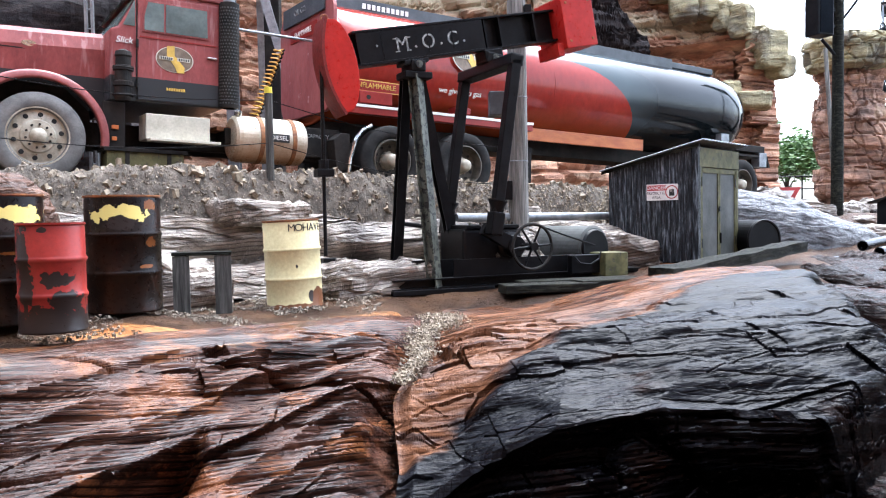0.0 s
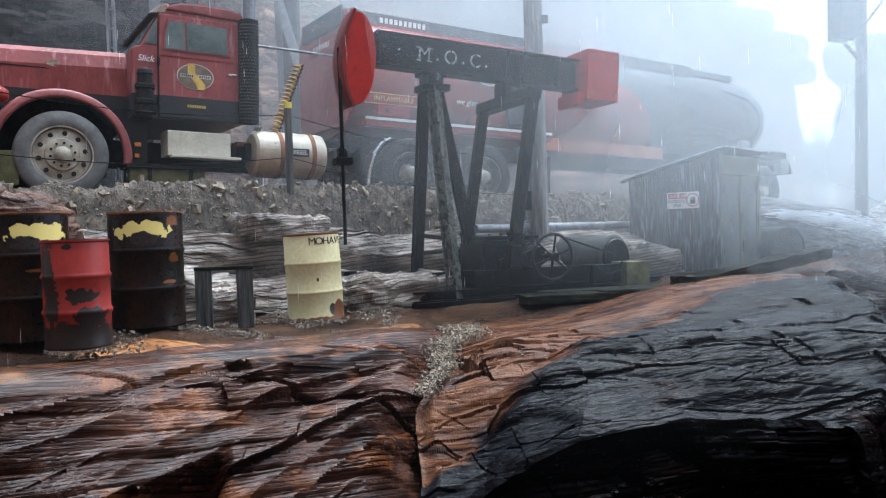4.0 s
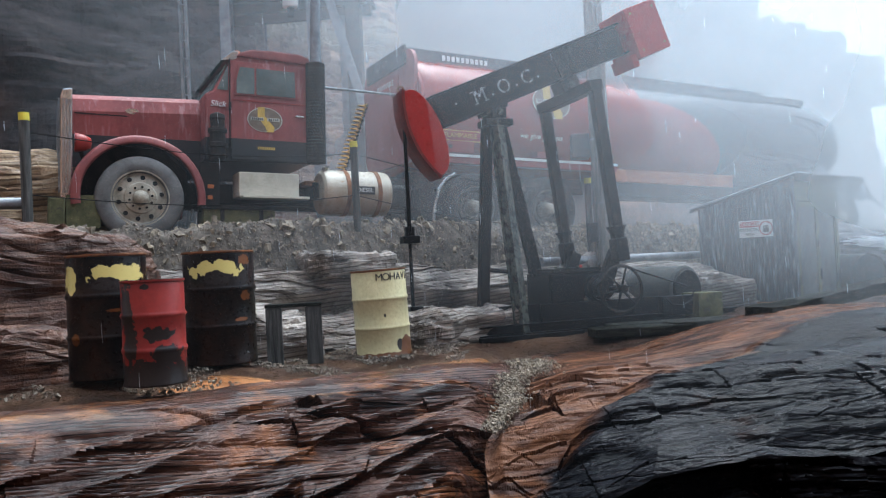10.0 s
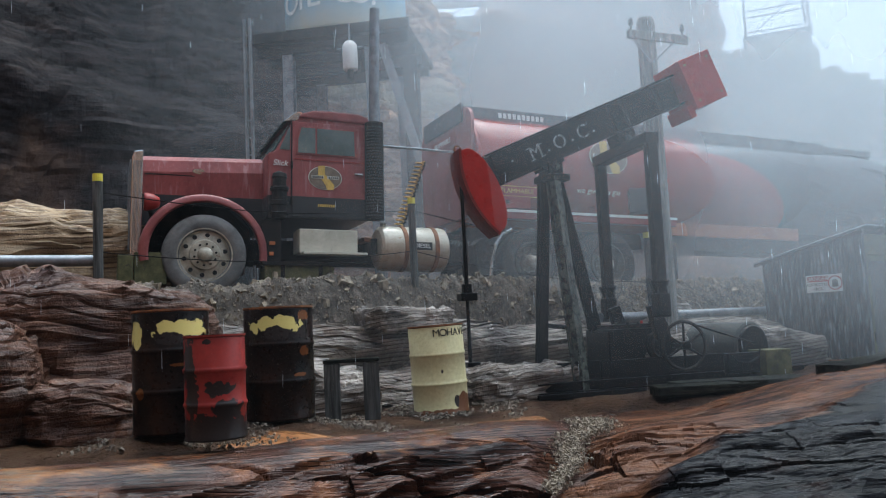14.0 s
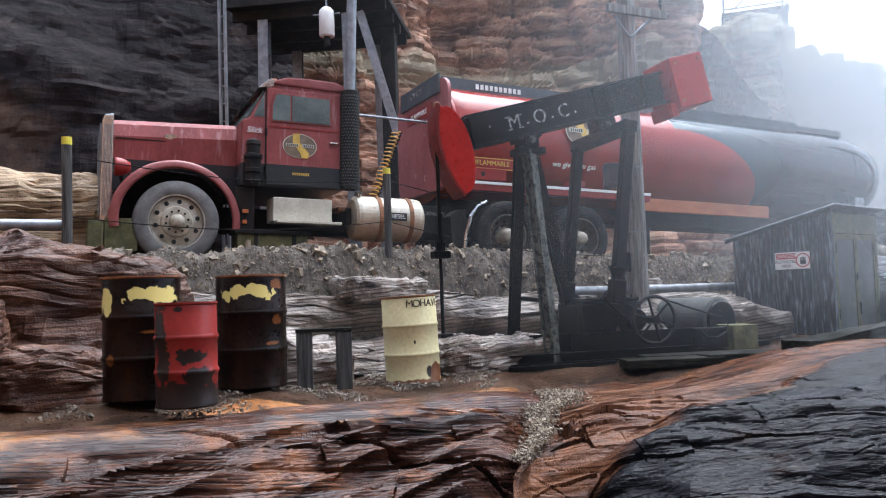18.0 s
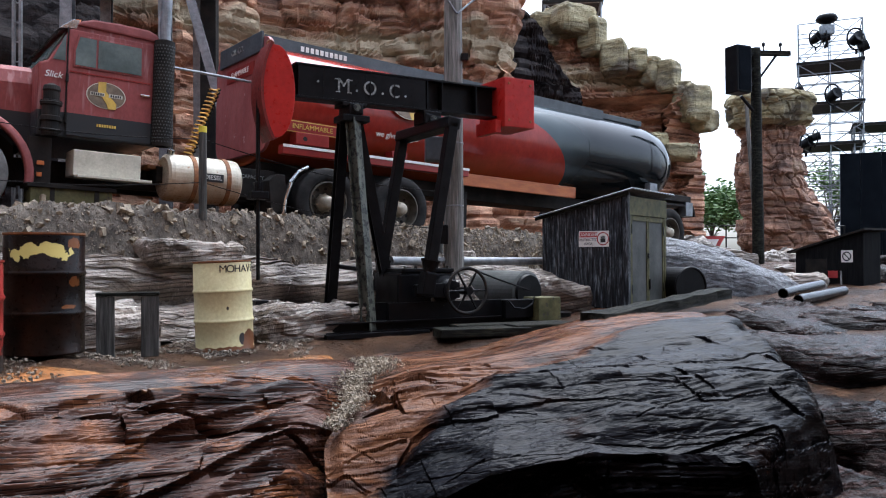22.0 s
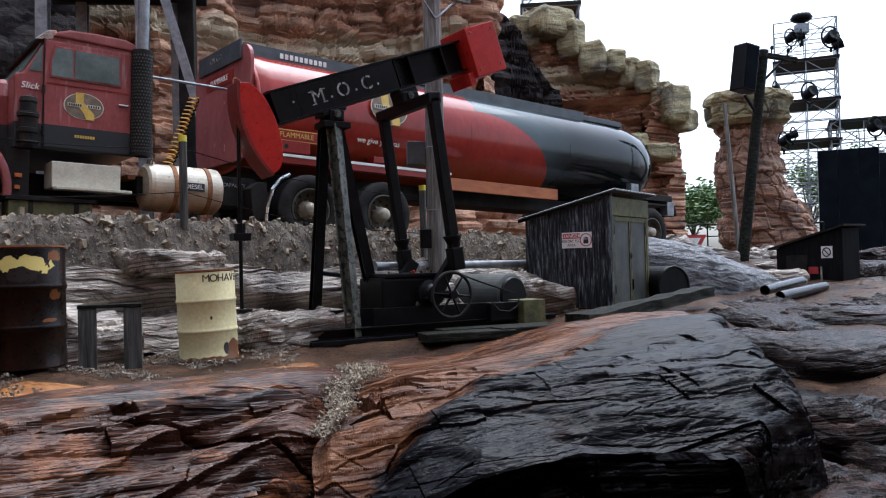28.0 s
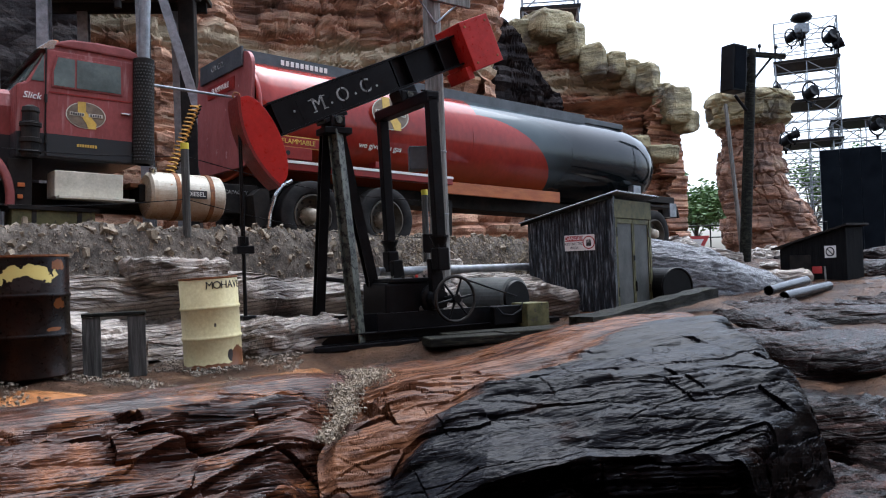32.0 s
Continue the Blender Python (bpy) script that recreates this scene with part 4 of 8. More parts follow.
tagged(sheet_thing("rock_outcrop", sheet(760, 300, ledge_left), ROCK_RED), "wet red-brown layered rock outcrop with deep cracks", "rock")
tagged(sheet_thing("rock_slab", sheet(720, 460, ledge_right), ROCK_SLAB), "broad wet rock slab, orange-brown behind and black in front", "rock")
# rocks whose dark colour supplies the shade of the hollow beside the slab
boulder("low_rock", (3.35, 4.75, -1.0), (0.9, 0.8, 0.42), (0, 5, 10), 8, ROCK_DEEP, "wet rock below the slab's end, the hollow's shade in its colour", res=(150, 80))
boulder("low_rock", (2.55, 4.1, -0.95), (0.7, 0.6, 0.5), (0, -5, 30), 9, ROCK_DEEP, "wet rock in the hollow, shade put into its colour", res=(130, 70))
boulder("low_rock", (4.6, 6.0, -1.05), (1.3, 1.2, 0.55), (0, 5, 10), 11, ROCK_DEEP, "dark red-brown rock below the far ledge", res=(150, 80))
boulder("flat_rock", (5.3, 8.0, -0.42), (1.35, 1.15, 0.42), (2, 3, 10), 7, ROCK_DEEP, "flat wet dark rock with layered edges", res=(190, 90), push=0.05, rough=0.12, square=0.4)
boulder("low_rock", (3.9, 6.7, -0.75), (0.9, 1.3, 0.42), (0, 4, 20), 17, ROCK_DEEP, "wet rock filling the gap beside the slab, shade put into its colour", res=(130, 70))
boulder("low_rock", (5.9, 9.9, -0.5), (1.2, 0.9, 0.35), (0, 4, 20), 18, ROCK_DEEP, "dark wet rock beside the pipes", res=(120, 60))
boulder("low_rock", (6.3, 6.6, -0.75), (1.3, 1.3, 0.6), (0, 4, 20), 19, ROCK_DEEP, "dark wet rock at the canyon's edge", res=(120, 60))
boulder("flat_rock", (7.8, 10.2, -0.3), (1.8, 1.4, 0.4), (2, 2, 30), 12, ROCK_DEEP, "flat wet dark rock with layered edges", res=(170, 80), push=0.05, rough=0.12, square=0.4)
# the fluted grey spill behind the shed and the rubble mound beyond it
boulder("grey_spill", (6.75, 14.9, 0.22), (2.4, 1.2, 0.75), (6, 17, 20), 13, ROCK_SPILL, "smooth fluted grey rock spill, wet and shining", res=(170, 90), push=0.03, rough=0.1, square=0.8)
boulder("rubble_mound", (8.6, 19.6, 0.45), (1.5, 1.0, 0.75), (0, 6, 10), 14, ROCK_GREY, "heap of brown-grey rock rubble", res=(120, 70), push=0.12, rough=0.4)
boulder("rubble_mound", (10.6, 20.4, 0.3), (1.4, 1.0, 0.7), (0, -6, 30), 15, ROCK_GREY, "heap of brown-grey rock rubble", res=(120, 70), push=0.12, rough=0.4)

for i, (x, y, z, rad) in enumerate(((8.6, 14.2, 0.0, (0.8, 0.5, 0.3)), (9.5, 13.2, -0.05, (0.9, 0.6, 0.3)), (8.9, 15.6, 0.2, (0.6, 0.5, 0.35)), (7.9, 17.2, 0.45, (0.9, 0.6, 0.5)), (7.2, 18.6, 0.6, (1.0, 0.7, 0.6)),
                                    (9.4, 17.8, 0.3, (0.6, 0.5, 0.4)), (10.4, 14.8, 0.0, (0.9, 0.7, 0.35)), (11.3, 13.4, 0.0, (1.0, 0.8, 0.3)), (9.0, 11.9, -0.2, (0.9, 0.6, 0.3)),
                                    (6.2, 11.2, -0.14, (1.1, 0.8, 0.22)), (7.6, 12.4, -0.12, (1.1, 0.8, 0.24)), (8.7, 11.0, -0.12, (1.2, 0.9, 0.3)), (5.5, 9.6, -0.16, (0.8, 0.9, 0.22)), (10.6, 12.2, -0.1, (1.2, 0.9, 0.3)),
                                    (12.2, 16.6, 0.1, (1.6, 1.1, 0.55)), (13.6, 15.4, 0.1, (1.6, 1.2, 0.5)), (12.6, 19.4, 0.3, (1.8, 1.2, 0.6)), (14.8, 18.0, 0.2, (1.8, 1.3, 0.7)))):
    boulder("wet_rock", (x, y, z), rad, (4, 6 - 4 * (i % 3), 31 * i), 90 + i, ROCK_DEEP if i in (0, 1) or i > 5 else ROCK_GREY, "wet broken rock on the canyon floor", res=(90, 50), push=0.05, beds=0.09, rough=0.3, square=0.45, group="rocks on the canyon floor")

# the bank below the road: a broken face of grey rock, with blocks at its foot
def bank_face(u, v):
    X = -0.6 + 11.8 * u
    zt, zb = 1.02 - 0.035 * X, -0.05 + 0.035 * X
    z = zt + (zb - zt) * v
    Y = -1.02 - 0.72 * v - 0.12 * math.sin(1.3 * X + 0.6)
    q = Vector((X, Y, z))
    # an undercut that wanders along the face
    hang = math.exp(-((v - 0.52 - 0.1 * fbm(q * 0.6, 3) + 0.02 * X * math.sin(X)) / 0.09) ** 2)
    off = 1.5 * flakes(X, 1.5 * z + 0.2 * math.sin(0.9 * X)) + 0.16 * fbm(q * 0.9, 3) + 0.02 * fbm(q * 4, 3) - 0.26 * hang
    Y -= 0.85 * off
    z += 0.45 * off
    p = Vector((-4.63, 9.2)) + TU * X + TN * Y
    return (p.x, p.y, z)


def bank_rocks():
    tagged(sheet_thing("rock_bank", sheet(520, 130, bank_face), ROCK_GREY), "pale grey bank of layered rock below the road", "rock")
    rows = [(0.9, -1.85, 0.2, (0.7, 0.4, 0.3)), (3.3, -1.95, 0.1, (0.8, 0.45, 0.26)), (5.3, -1.9, 0.25, (0.7, 0.4, 0.28)), (7.6, -1.8, 0.3, (0.8, 0.45, 0.3)), (2.3, -0.95, 0.95, (0.6, 0.35, 0.16)), (6.1, -0.95, 0.8, (0.7, 0.35, 0.15))]
    for i, (X, Y, z, rad) in enumerate(rows):
        p = Vector((-4.63, 9.2)) + TU * X + TN * Y
        boulder("bank_rock", (p.x, p.y, z), rad, (8 - 9 * (i % 3), 12 - 9 * (i % 3), 20 + 17 * (i % 3)), 20 + i, ROCK_GREY, "pale grey rock with wood-like bedding lines in the bank", res=(110, 56), push=0.02, beds=0.16, rough=0.4, square=0.45, group="rocks of the bank")


bank_rocks()


def puddle(x, y, w, d, turn, seed, label):
    """A flat pan of wet ochre mud, ragged at the edge."""
    vs, fs = [], []
    c, s = math.cos(radians(turn)), math.sin(radians(turn))
    for j in range(9):
        for i in range(72):
            a = 2 * math.pi * i / 72
            k = j / 8 * (1 + 0.35 * fbm(Vector((math.cos(a) * 1.3, math.sin(a) * 1.3, seed)), 4))
            px, py = w * k * math.cos(a), d * k * math.sin(a)
            X, Y = x + c * px - s * py, y + s * px + c * py
            vs.append((X, Y, land(X, Y) + 0.05 * fbm(Vector((X, Y, 0)) * 1.1) - 0.005 - 0.03 * (j / 8) ** 4))
    for j in range(8):
        for i in range(72):
            fs.append((j * 72 + i, j * 72 + (i + 1) % 72, (j + 1) * 72 + (i + 1) % 72, (j + 1) * 72 + i))
    me = bpy.data.meshes.new("mud_puddle")
    me.from_pydata(vs, [], fs)
    tagged(sheet_thing("mud_puddle", me, OCHRE, False), label, "mud")


puddle(-0.3, 6.7, 0.95, 0.8, 20, 1, "orange-brown pan of wet mud beside the pump")
puddle(-1.9, 5.6, 0.8, 0.35, 10, 2, "thin orange-brown mud on the rock before the drums")
boulder("bank_rock", (-4.5, 6.75, 0.75), (1.05, 0.75, 0.72), (3, 8, 34), 31, ROCK_TAN, "brown layered rock shoulder below the truck", res=(180, 100), group="rocks of the bank")
boulder("bank_rock", (-5.3, 5.2, 0.4), (1.0, 0.8, 0.75), (3, 6, 40), 32, ROCK_TAN, "brown layered rock shoulder with a shelf of gravel", res=(180, 100), group="rocks of the bank")
boulder("bank_rock", (-3.85, 5.9, 0.2), (0.6, 0.5, 0.38), (0, 4, 20), 33, ROCK_TAN, "low reddish rock behind the drums", res=(120, 70), group="rocks of the bank")
boulder("bank_rock", (-7.4, 9.6, 2.0), (2.0, 1.3, 0.75), (2, 4, 33), 34, ROCK_SAND, "tan layered sandstone beside the truck's nose", res=(180, 90), beds=0.16, group="rocks of the bank")


# ---- cliffs ----
def cliff(name, plan, heights, foot, seed, mat, label, res=(170, 90), lump=0.9, beds=0.8, lean=0.12, step=0.35):
    """A rock wall along a plan line, with ledges, cracks and a broken top that runs back."""
    pts = [Vector(p) for p in plan]
    seg = [0.0]
    for a, b in zip(pts, pts[1:]):
        seg.append(seg[-1] + (b - a).length)
    total = seg[-1]

    def along(u):
        s = u * total
        for i in range(len(pts) - 1):
            if s <= seg[i + 1] or i == len(pts) - 2:
                k = (s - seg[i]) / (seg[i + 1] - seg[i])
                return pts[i].lerp(pts[i + 1], k), heights[i] + (heights[i + 1] - heights[i]) * k, (pts[i + 1] - pts[i]).normalized()

    def skin(u, v):
        p, h, d = along(u)
        n = Vector((d.y, -d.x))
        wall = min(1.0, v / 0.8)
        back = max(0.0, (v - 0.8) / 0.2)
        q = Vector((p.x, p.y, wall * h + seed * 10))
        top = h * (1 + 0.05 * fbm(Vector((u * total * 0.5, seed, 0)), 3))
        z = foot + (top - foot) * wall
        bed = z / beds + 0.4 * fbm(q * 0.25, 2)
        k = math.floor(bed)
        f = bed - k
        out = lump * fbm(q * 0.22, 4) + step * (noise.noise(Vector((k * 5.7 + seed, u * total * 0.25, 0))))
        out += 0.3 * step * (noise.cell(Vector((u * total * 0.7 + seed, k * 1.3, 0))) - 0.5)
        out -= 0.5 * step * math.exp(-((f - 0.05) / 0.1) ** 2)
        crack = abs(noise.noise(Vector((u * total * 0.55 + 0.3 * fbm(q * 0.6, 2), seed * 3.1, z * 0.06))))
        out -= 0.6 * step * math.exp(-(crack / 0.06) ** 2)
        d, _ = noise.voronoi(Vector((u * total / 1.9 + 0.25 * fbm(q * 0.5, 2), z / 1.5, seed)))
        out += 0.55 * lump * (0.45 - d[0]) - 0.3 * step * math.exp(-((d[1] - d[0]) / 0.06) ** 2)
        small = z / (beds * 0.37) + 0.25 * fbm(q * 0.5, 2)
        k2 = math.floor(small)
        out += 0.34 * step * (noise.cell(Vector((u * total * 1.3 + 0.6 * k2 + seed, k2 * 1.7, 3))) - 0.5) - 0.32 * step * math.exp(-((small - k2 - 0.08) / 0.12) ** 2)
        out += 0.05 * fbm(q * 2.2, 4) - lean * (z - foot)
        o = p + n * (out if back <= 0 else out * (1 - back)) - n * (back * 5.0)
        return (o.x, o.y, z + 0.25 * back * fbm(q * 0.4, 3))
    me = sheet(res[0], res[1], skin)
    ob = sheet_thing(name, me, mat)
    return tagged(ob, label, "cliff")


# no real hollow here: the near-black colour stands in for its shade
cliff("cliff", [(-16, 6.5), (-11.5, 12.5), (-9.0, 15.0), (-7.4, 16.0), (-5.5, 17.2)], (11, 12.5, 13, 12.5, 11), 0.9, 1, CLIFF_DARK, "black-stained cliff wall behind the truck, its hollow's shade put into the colour", (200, 140), 0.8, 0.9, 0.12, 0.07)
cliff("cliff", [(-8.9, 17.4), (-6.4, 18.0), (-4.4, 18.6), (-2.5, 21), (0.5, 21.5), (3.0, 21.0), (4.6, 21.8), (4.8, 26)], (13, 12, 10.6, 9.4, 12.5, 13, 12.5, 12), 0.9, 2, CLIFF, "red sandstone cliff with cream ledges behind the tanker", (300, 170), 1.0, 0.9, 0.05)
cliff("cliff", [(3.2, 23.7), (5.6, 25.0), (7.4, 24.8), (9.0, 24.0), (10.6, 23.7), (11.4, 25.6), (11.2, 30)], (8.6, 9.0, 8.2, 7.1, 6.1, 5.2, 5.0), 0.5, 3, CLIFF, "red sandstone cliff topped with pale boulders", (280, 150), 0.8, 0.6)
# the recess is made dark by its rock colour
cliff("cliff", [(3.2, 22.9), (5.0, 23.7), (6.7, 24.0)], (8.6, 8.9, 6.4), 0.8, 4, CLIFF_DARK, "dark-coloured recess in the sandstone cliff", (90, 80), 0.7, 0.8)

# unseen wall added behind the viewer, high enough to darken near faces and reflections
cliff("cliff", [(13.5, 4.0), (10.5, -5.5), (2, -10), (-8, -9), (-14, -2), (-16.5, 6.0)], (9.0, 14, 17, 17, 14, 11), -1.3, 6, CLIFF, "unseen red cliff wall added behind the viewer to block sky light", (160, 60), 0.9, 0.9)

# unseen slab added overhead, to keep sky light off the near rock
roof = part("roof", box(-9, 9, -3.2, 2.1, 2.4, 2.5, 0.02), STEEL)
tagged(roof, "unseen roof added over the viewer to shade the foreground", "roof", kind="structure")


def cap_stones():
    """Separate pale boulders along the rim, stepping down."""
    rows = ((5.75, 25.9, 8.55, 0.6, 0.62), (6.55, 25.6, 8.75, 0.85, 0.6), (7.25, 25.3, 8.2, 0.5, 0.7), (7.92, 25.1, 7.45, 0.5, 0.68), (8.61, 24.85, 7.3, 0.37, 0.46), (9.04, 24.7, 6.95, 0.3, 0.5), (9.54, 24.5, 6.72, 0.4, 0.6),
            (9.95, 24.4, 6.15, 0.36, 0.45), (10.3, 24.2, 5.8, 0.5, 0.66), (10.75, 24.5, 5.3, 0.42, 0.4), (8.9, 24.3, 4.6, 0.55, 0.3), (9.7, 24.0, 4.2, 0.6, 0.28))
    for i, (x, y, z, w, h) in enumerate(rows):
        boulder("cap_boulder", (x, y, z), (w * 0.86, w * 0.85, h * 0.9), (5 - 3 * (i % 4), 6 - 4 * (i % 3), 23 * i), 50 + i, CLIFF_CAP,
                "pale weathered boulder on the cliff's rim", res=(64, 36), push=0.02, beds=0.3, rough=0.24, square=0.36, group="boulders on the rim")


cap_stones()


def stone_pillar():
    """A stack of red rock with a wide pale cap."""
    base = Vector((15.75, 29.9, -0.3))

    def stack(z0, z1, prof, seed, nu=180, nv=110):
        vs = []
        for j in range(nv):
            v = j / (nv - 1)
            z = z0 + (z1 - z0) * v
            r = np.interp(v, [p for p, _ in prof], [w for _, w in prof])
            for i in range(nu):
                a = 2 * math.pi * i / nu
                q = Vector((math.cos(a) * 2, math.sin(a) * 2, z + seed))
                bed = math.floor(z / 0.55 + 0.3 * fbm(q * 0.5, 2))
                rr = r * (1 + 0.16 * fbm(q * 0.5, 4)) + 0.12 * noise.noise(Vector((bed * 3.3, q.x, q.y))) if r > 0.01 else 0.0
                if r > 0.3:
                    cells, _ = noise.voronoi(Vector((a * 2.2 + 0.3 * bed, z / 0.7, seed)))
                    rr += 0.16 * (noise.cell(Vector((a * 2.2 + 0.4 * bed, bed * 1.7, seed))) - 0.5) - 0.1 * math.exp(-((cells[1] - cells[0]) / 0.06) ** 2) - 0.07 * math.exp(-((z / 0.55 + 0.3 * fbm(q * 0.5, 2) - bed - 0.06) / 0.1) ** 2)
                vs.append((rr * math.cos(a) * 1.05 + 0.95 * smooth(5.2, 1.0, z), rr * math.sin(a), z))
        fs = [(j * nu + i, j * nu + (i + 1) % nu, (j + 1) * nu + (i + 1) % nu, (j + 1) * nu + i) for j in range(nv - 1) for i in range(nu)]
        me = bpy.data.meshes.new("pillar")
        me.from_pydata(vs, [], fs)
        return me
    th = empty("rock_pillar", Matrix.Translation(base), "freestanding red rock pillar with a wide pale cap", "rock")
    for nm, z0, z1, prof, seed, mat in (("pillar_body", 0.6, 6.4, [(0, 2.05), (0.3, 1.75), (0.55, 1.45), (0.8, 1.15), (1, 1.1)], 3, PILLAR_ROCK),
                                        ("pillar_cap", 6.3, 7.75, [(0, 1.2), (0.12, 1.55), (0.75, 1.6), (0.9, 1.5), (0.97, 1.05), (1, 0.0)], 9, CLIFF_CAP)):
        me = stack(z0, z1, prof, seed)
        me.materials.append(mat)
        o = new(nm, me)
        o.parent = th


stone_pillar()

# ---- tank truck ----
SIDE = pose(0, 0, 0, 90, 0, 0)   # z axis turned to -y: what is turned about z then faces the viewer


def wheel(parent, name, X, Y, r=0.52, dusty=False, front=False, far=False):
    """A truck wheel: tyre, rim with round holes, hub and nuts; its outer face looks to -y."""
    m = pose(X, Y, 0, 90, 0, 0)
    w = new(name)
    w.parent = parent
    w.matrix_local = m
    tyre = lathe([(r * 0.6, -0.24), (r * 0.66, -0.3), (r * 0.93, -0.3), (r * 0.99, -0.26), (r, -0.22), (r, -0.05), (r * 0.985, -0.02), (r * 0.93, 0.0), (r * 0.8, 0.015), (r * 0.7, 0.01), (r * 0.62, -0.01), (r * 0.6, -0.05)], 48)
    part("tyre", tyre, DUSTY_RUBBER if dusty else BLACK_RUBBER, w, smooth=True)
    if front:
        rim = lathe([(r * 0.67, -0.2), (r * 0.67, 0.0), (r * 0.63, 0.0), (r * 0.61, -0.05), (r * 0.57, -0.055), (r * 0.38, -0.03), (r * 0.35, 0.0), (r * 0.19, 0.01), (0.0, 0.01)], 48)
        hub = lathe([(r * 0.19, 0.0), (r * 0.18, 0.03), (r * 0.15, 0.06), (r * 0.08, 0.085), (0, 0.09)], 24)
    else:
        rim = lathe([(r * 0.61, -0.2), (r * 0.61, 0.0), (r * 0.57, 0.005), (r * 0.54, -0.06), (r * 0.5, -0.15), (r * 0.3, -0.17), (0.0, -0.17)], 48)
        hub = lathe([(r * 0.26, -0.17), (r * 0.22, -0.06), (r * 0.19, 0.0), (r * 0.17, 0.03), (r * 0.1, 0.05), (0, 0.055)], 24)
    rim = part("rim", rim, RIM if front else RIM_DARK, w, smooth=False)
    part("hub", hub, RIM, w, smooth=True)
    if far:
        return w
    rr, zz = (r * 0.49, -0.043) if front else (r * 0.42, -0.158)
    for i in range(10):
        a = 2 * math.pi * i / 10 + 0.2
        part("hand_hole".replace("hand", "vent"), cyl((rr * math.cos(a), rr * math.sin(a), zz - 0.005), (rr * math.cos(a), rr * math.sin(a), zz + 0.008), r * (0.055 if front else 0.045), 12), HOLE, rim)
        q = r * 0.26
        part("wheel_nut", cyl((q * math.cos(a), q * math.sin(a), -0.17 if not front else -0.02), (q * math.cos(a), q * math.sin(a), -0.12 if not front else 0.035), r * 0.028, 6), CHASSIS if front else RIM, rim)
    return w


def emblem(name, parent, m, w, h):
    """An oval badge: dark ring, grey field, a yellow map shape and two bars where the name stands."""
    e = new(name)
    e.parent = parent
    e.matrix_local = m
    S = Matrix.Diagonal((w, 1, h, 1))
    part("badge_ring", lathe([(0, 0), (1, 0), (1, 0.004), (0, 0.004)], 40, S @ SIDE), STEP_CREAM, e)
    part("badge_field", lathe([(0, 0.002), (0.95, 0.002), (0.95, 0.007), (0, 0.007)], 40, S @ SIDE), BADGE, e)
    st = [(-0.42, 0.98), (-0.02, 1.02), (-0.02, 0.3), (0.52, -0.55), (0.5, -0.98), (0.12, -1.0), (0.02, -0.62), (-0.42, 0.25)]
    part("badge_map", prism([(x * w, z * h) for x, z in st], -0.0115, -0.0075), GOLD, e)
    part("badge_bar", box(-0.82 * w, -0.1 * w, -0.016, -0.012, -0.1 * h, 0.16 * h), STEP_CREAM, e)
    part("badge_bar", box(0.12 * w, 0.82 * w, -0.016, -0.012, -0.1 * h, 0.16 * h), STEP_CREAM, e)
    for i in range(6):
        part("badge_mark", box((-0.76 + 0.11 * i) * w, (-0.69 + 0.11 * i) * w, -0.0185, -0.0165, -0.06 * h, 0.12 * h), INK, e)
    for i in range(5):
        part("badge_mark", box((0.2 + 0.12 * i) * w, (0.275 + 0.12 * i) * w, -0.0185, -0.0165, -0.06 * h, 0.12 * h), INK, e)
    return e


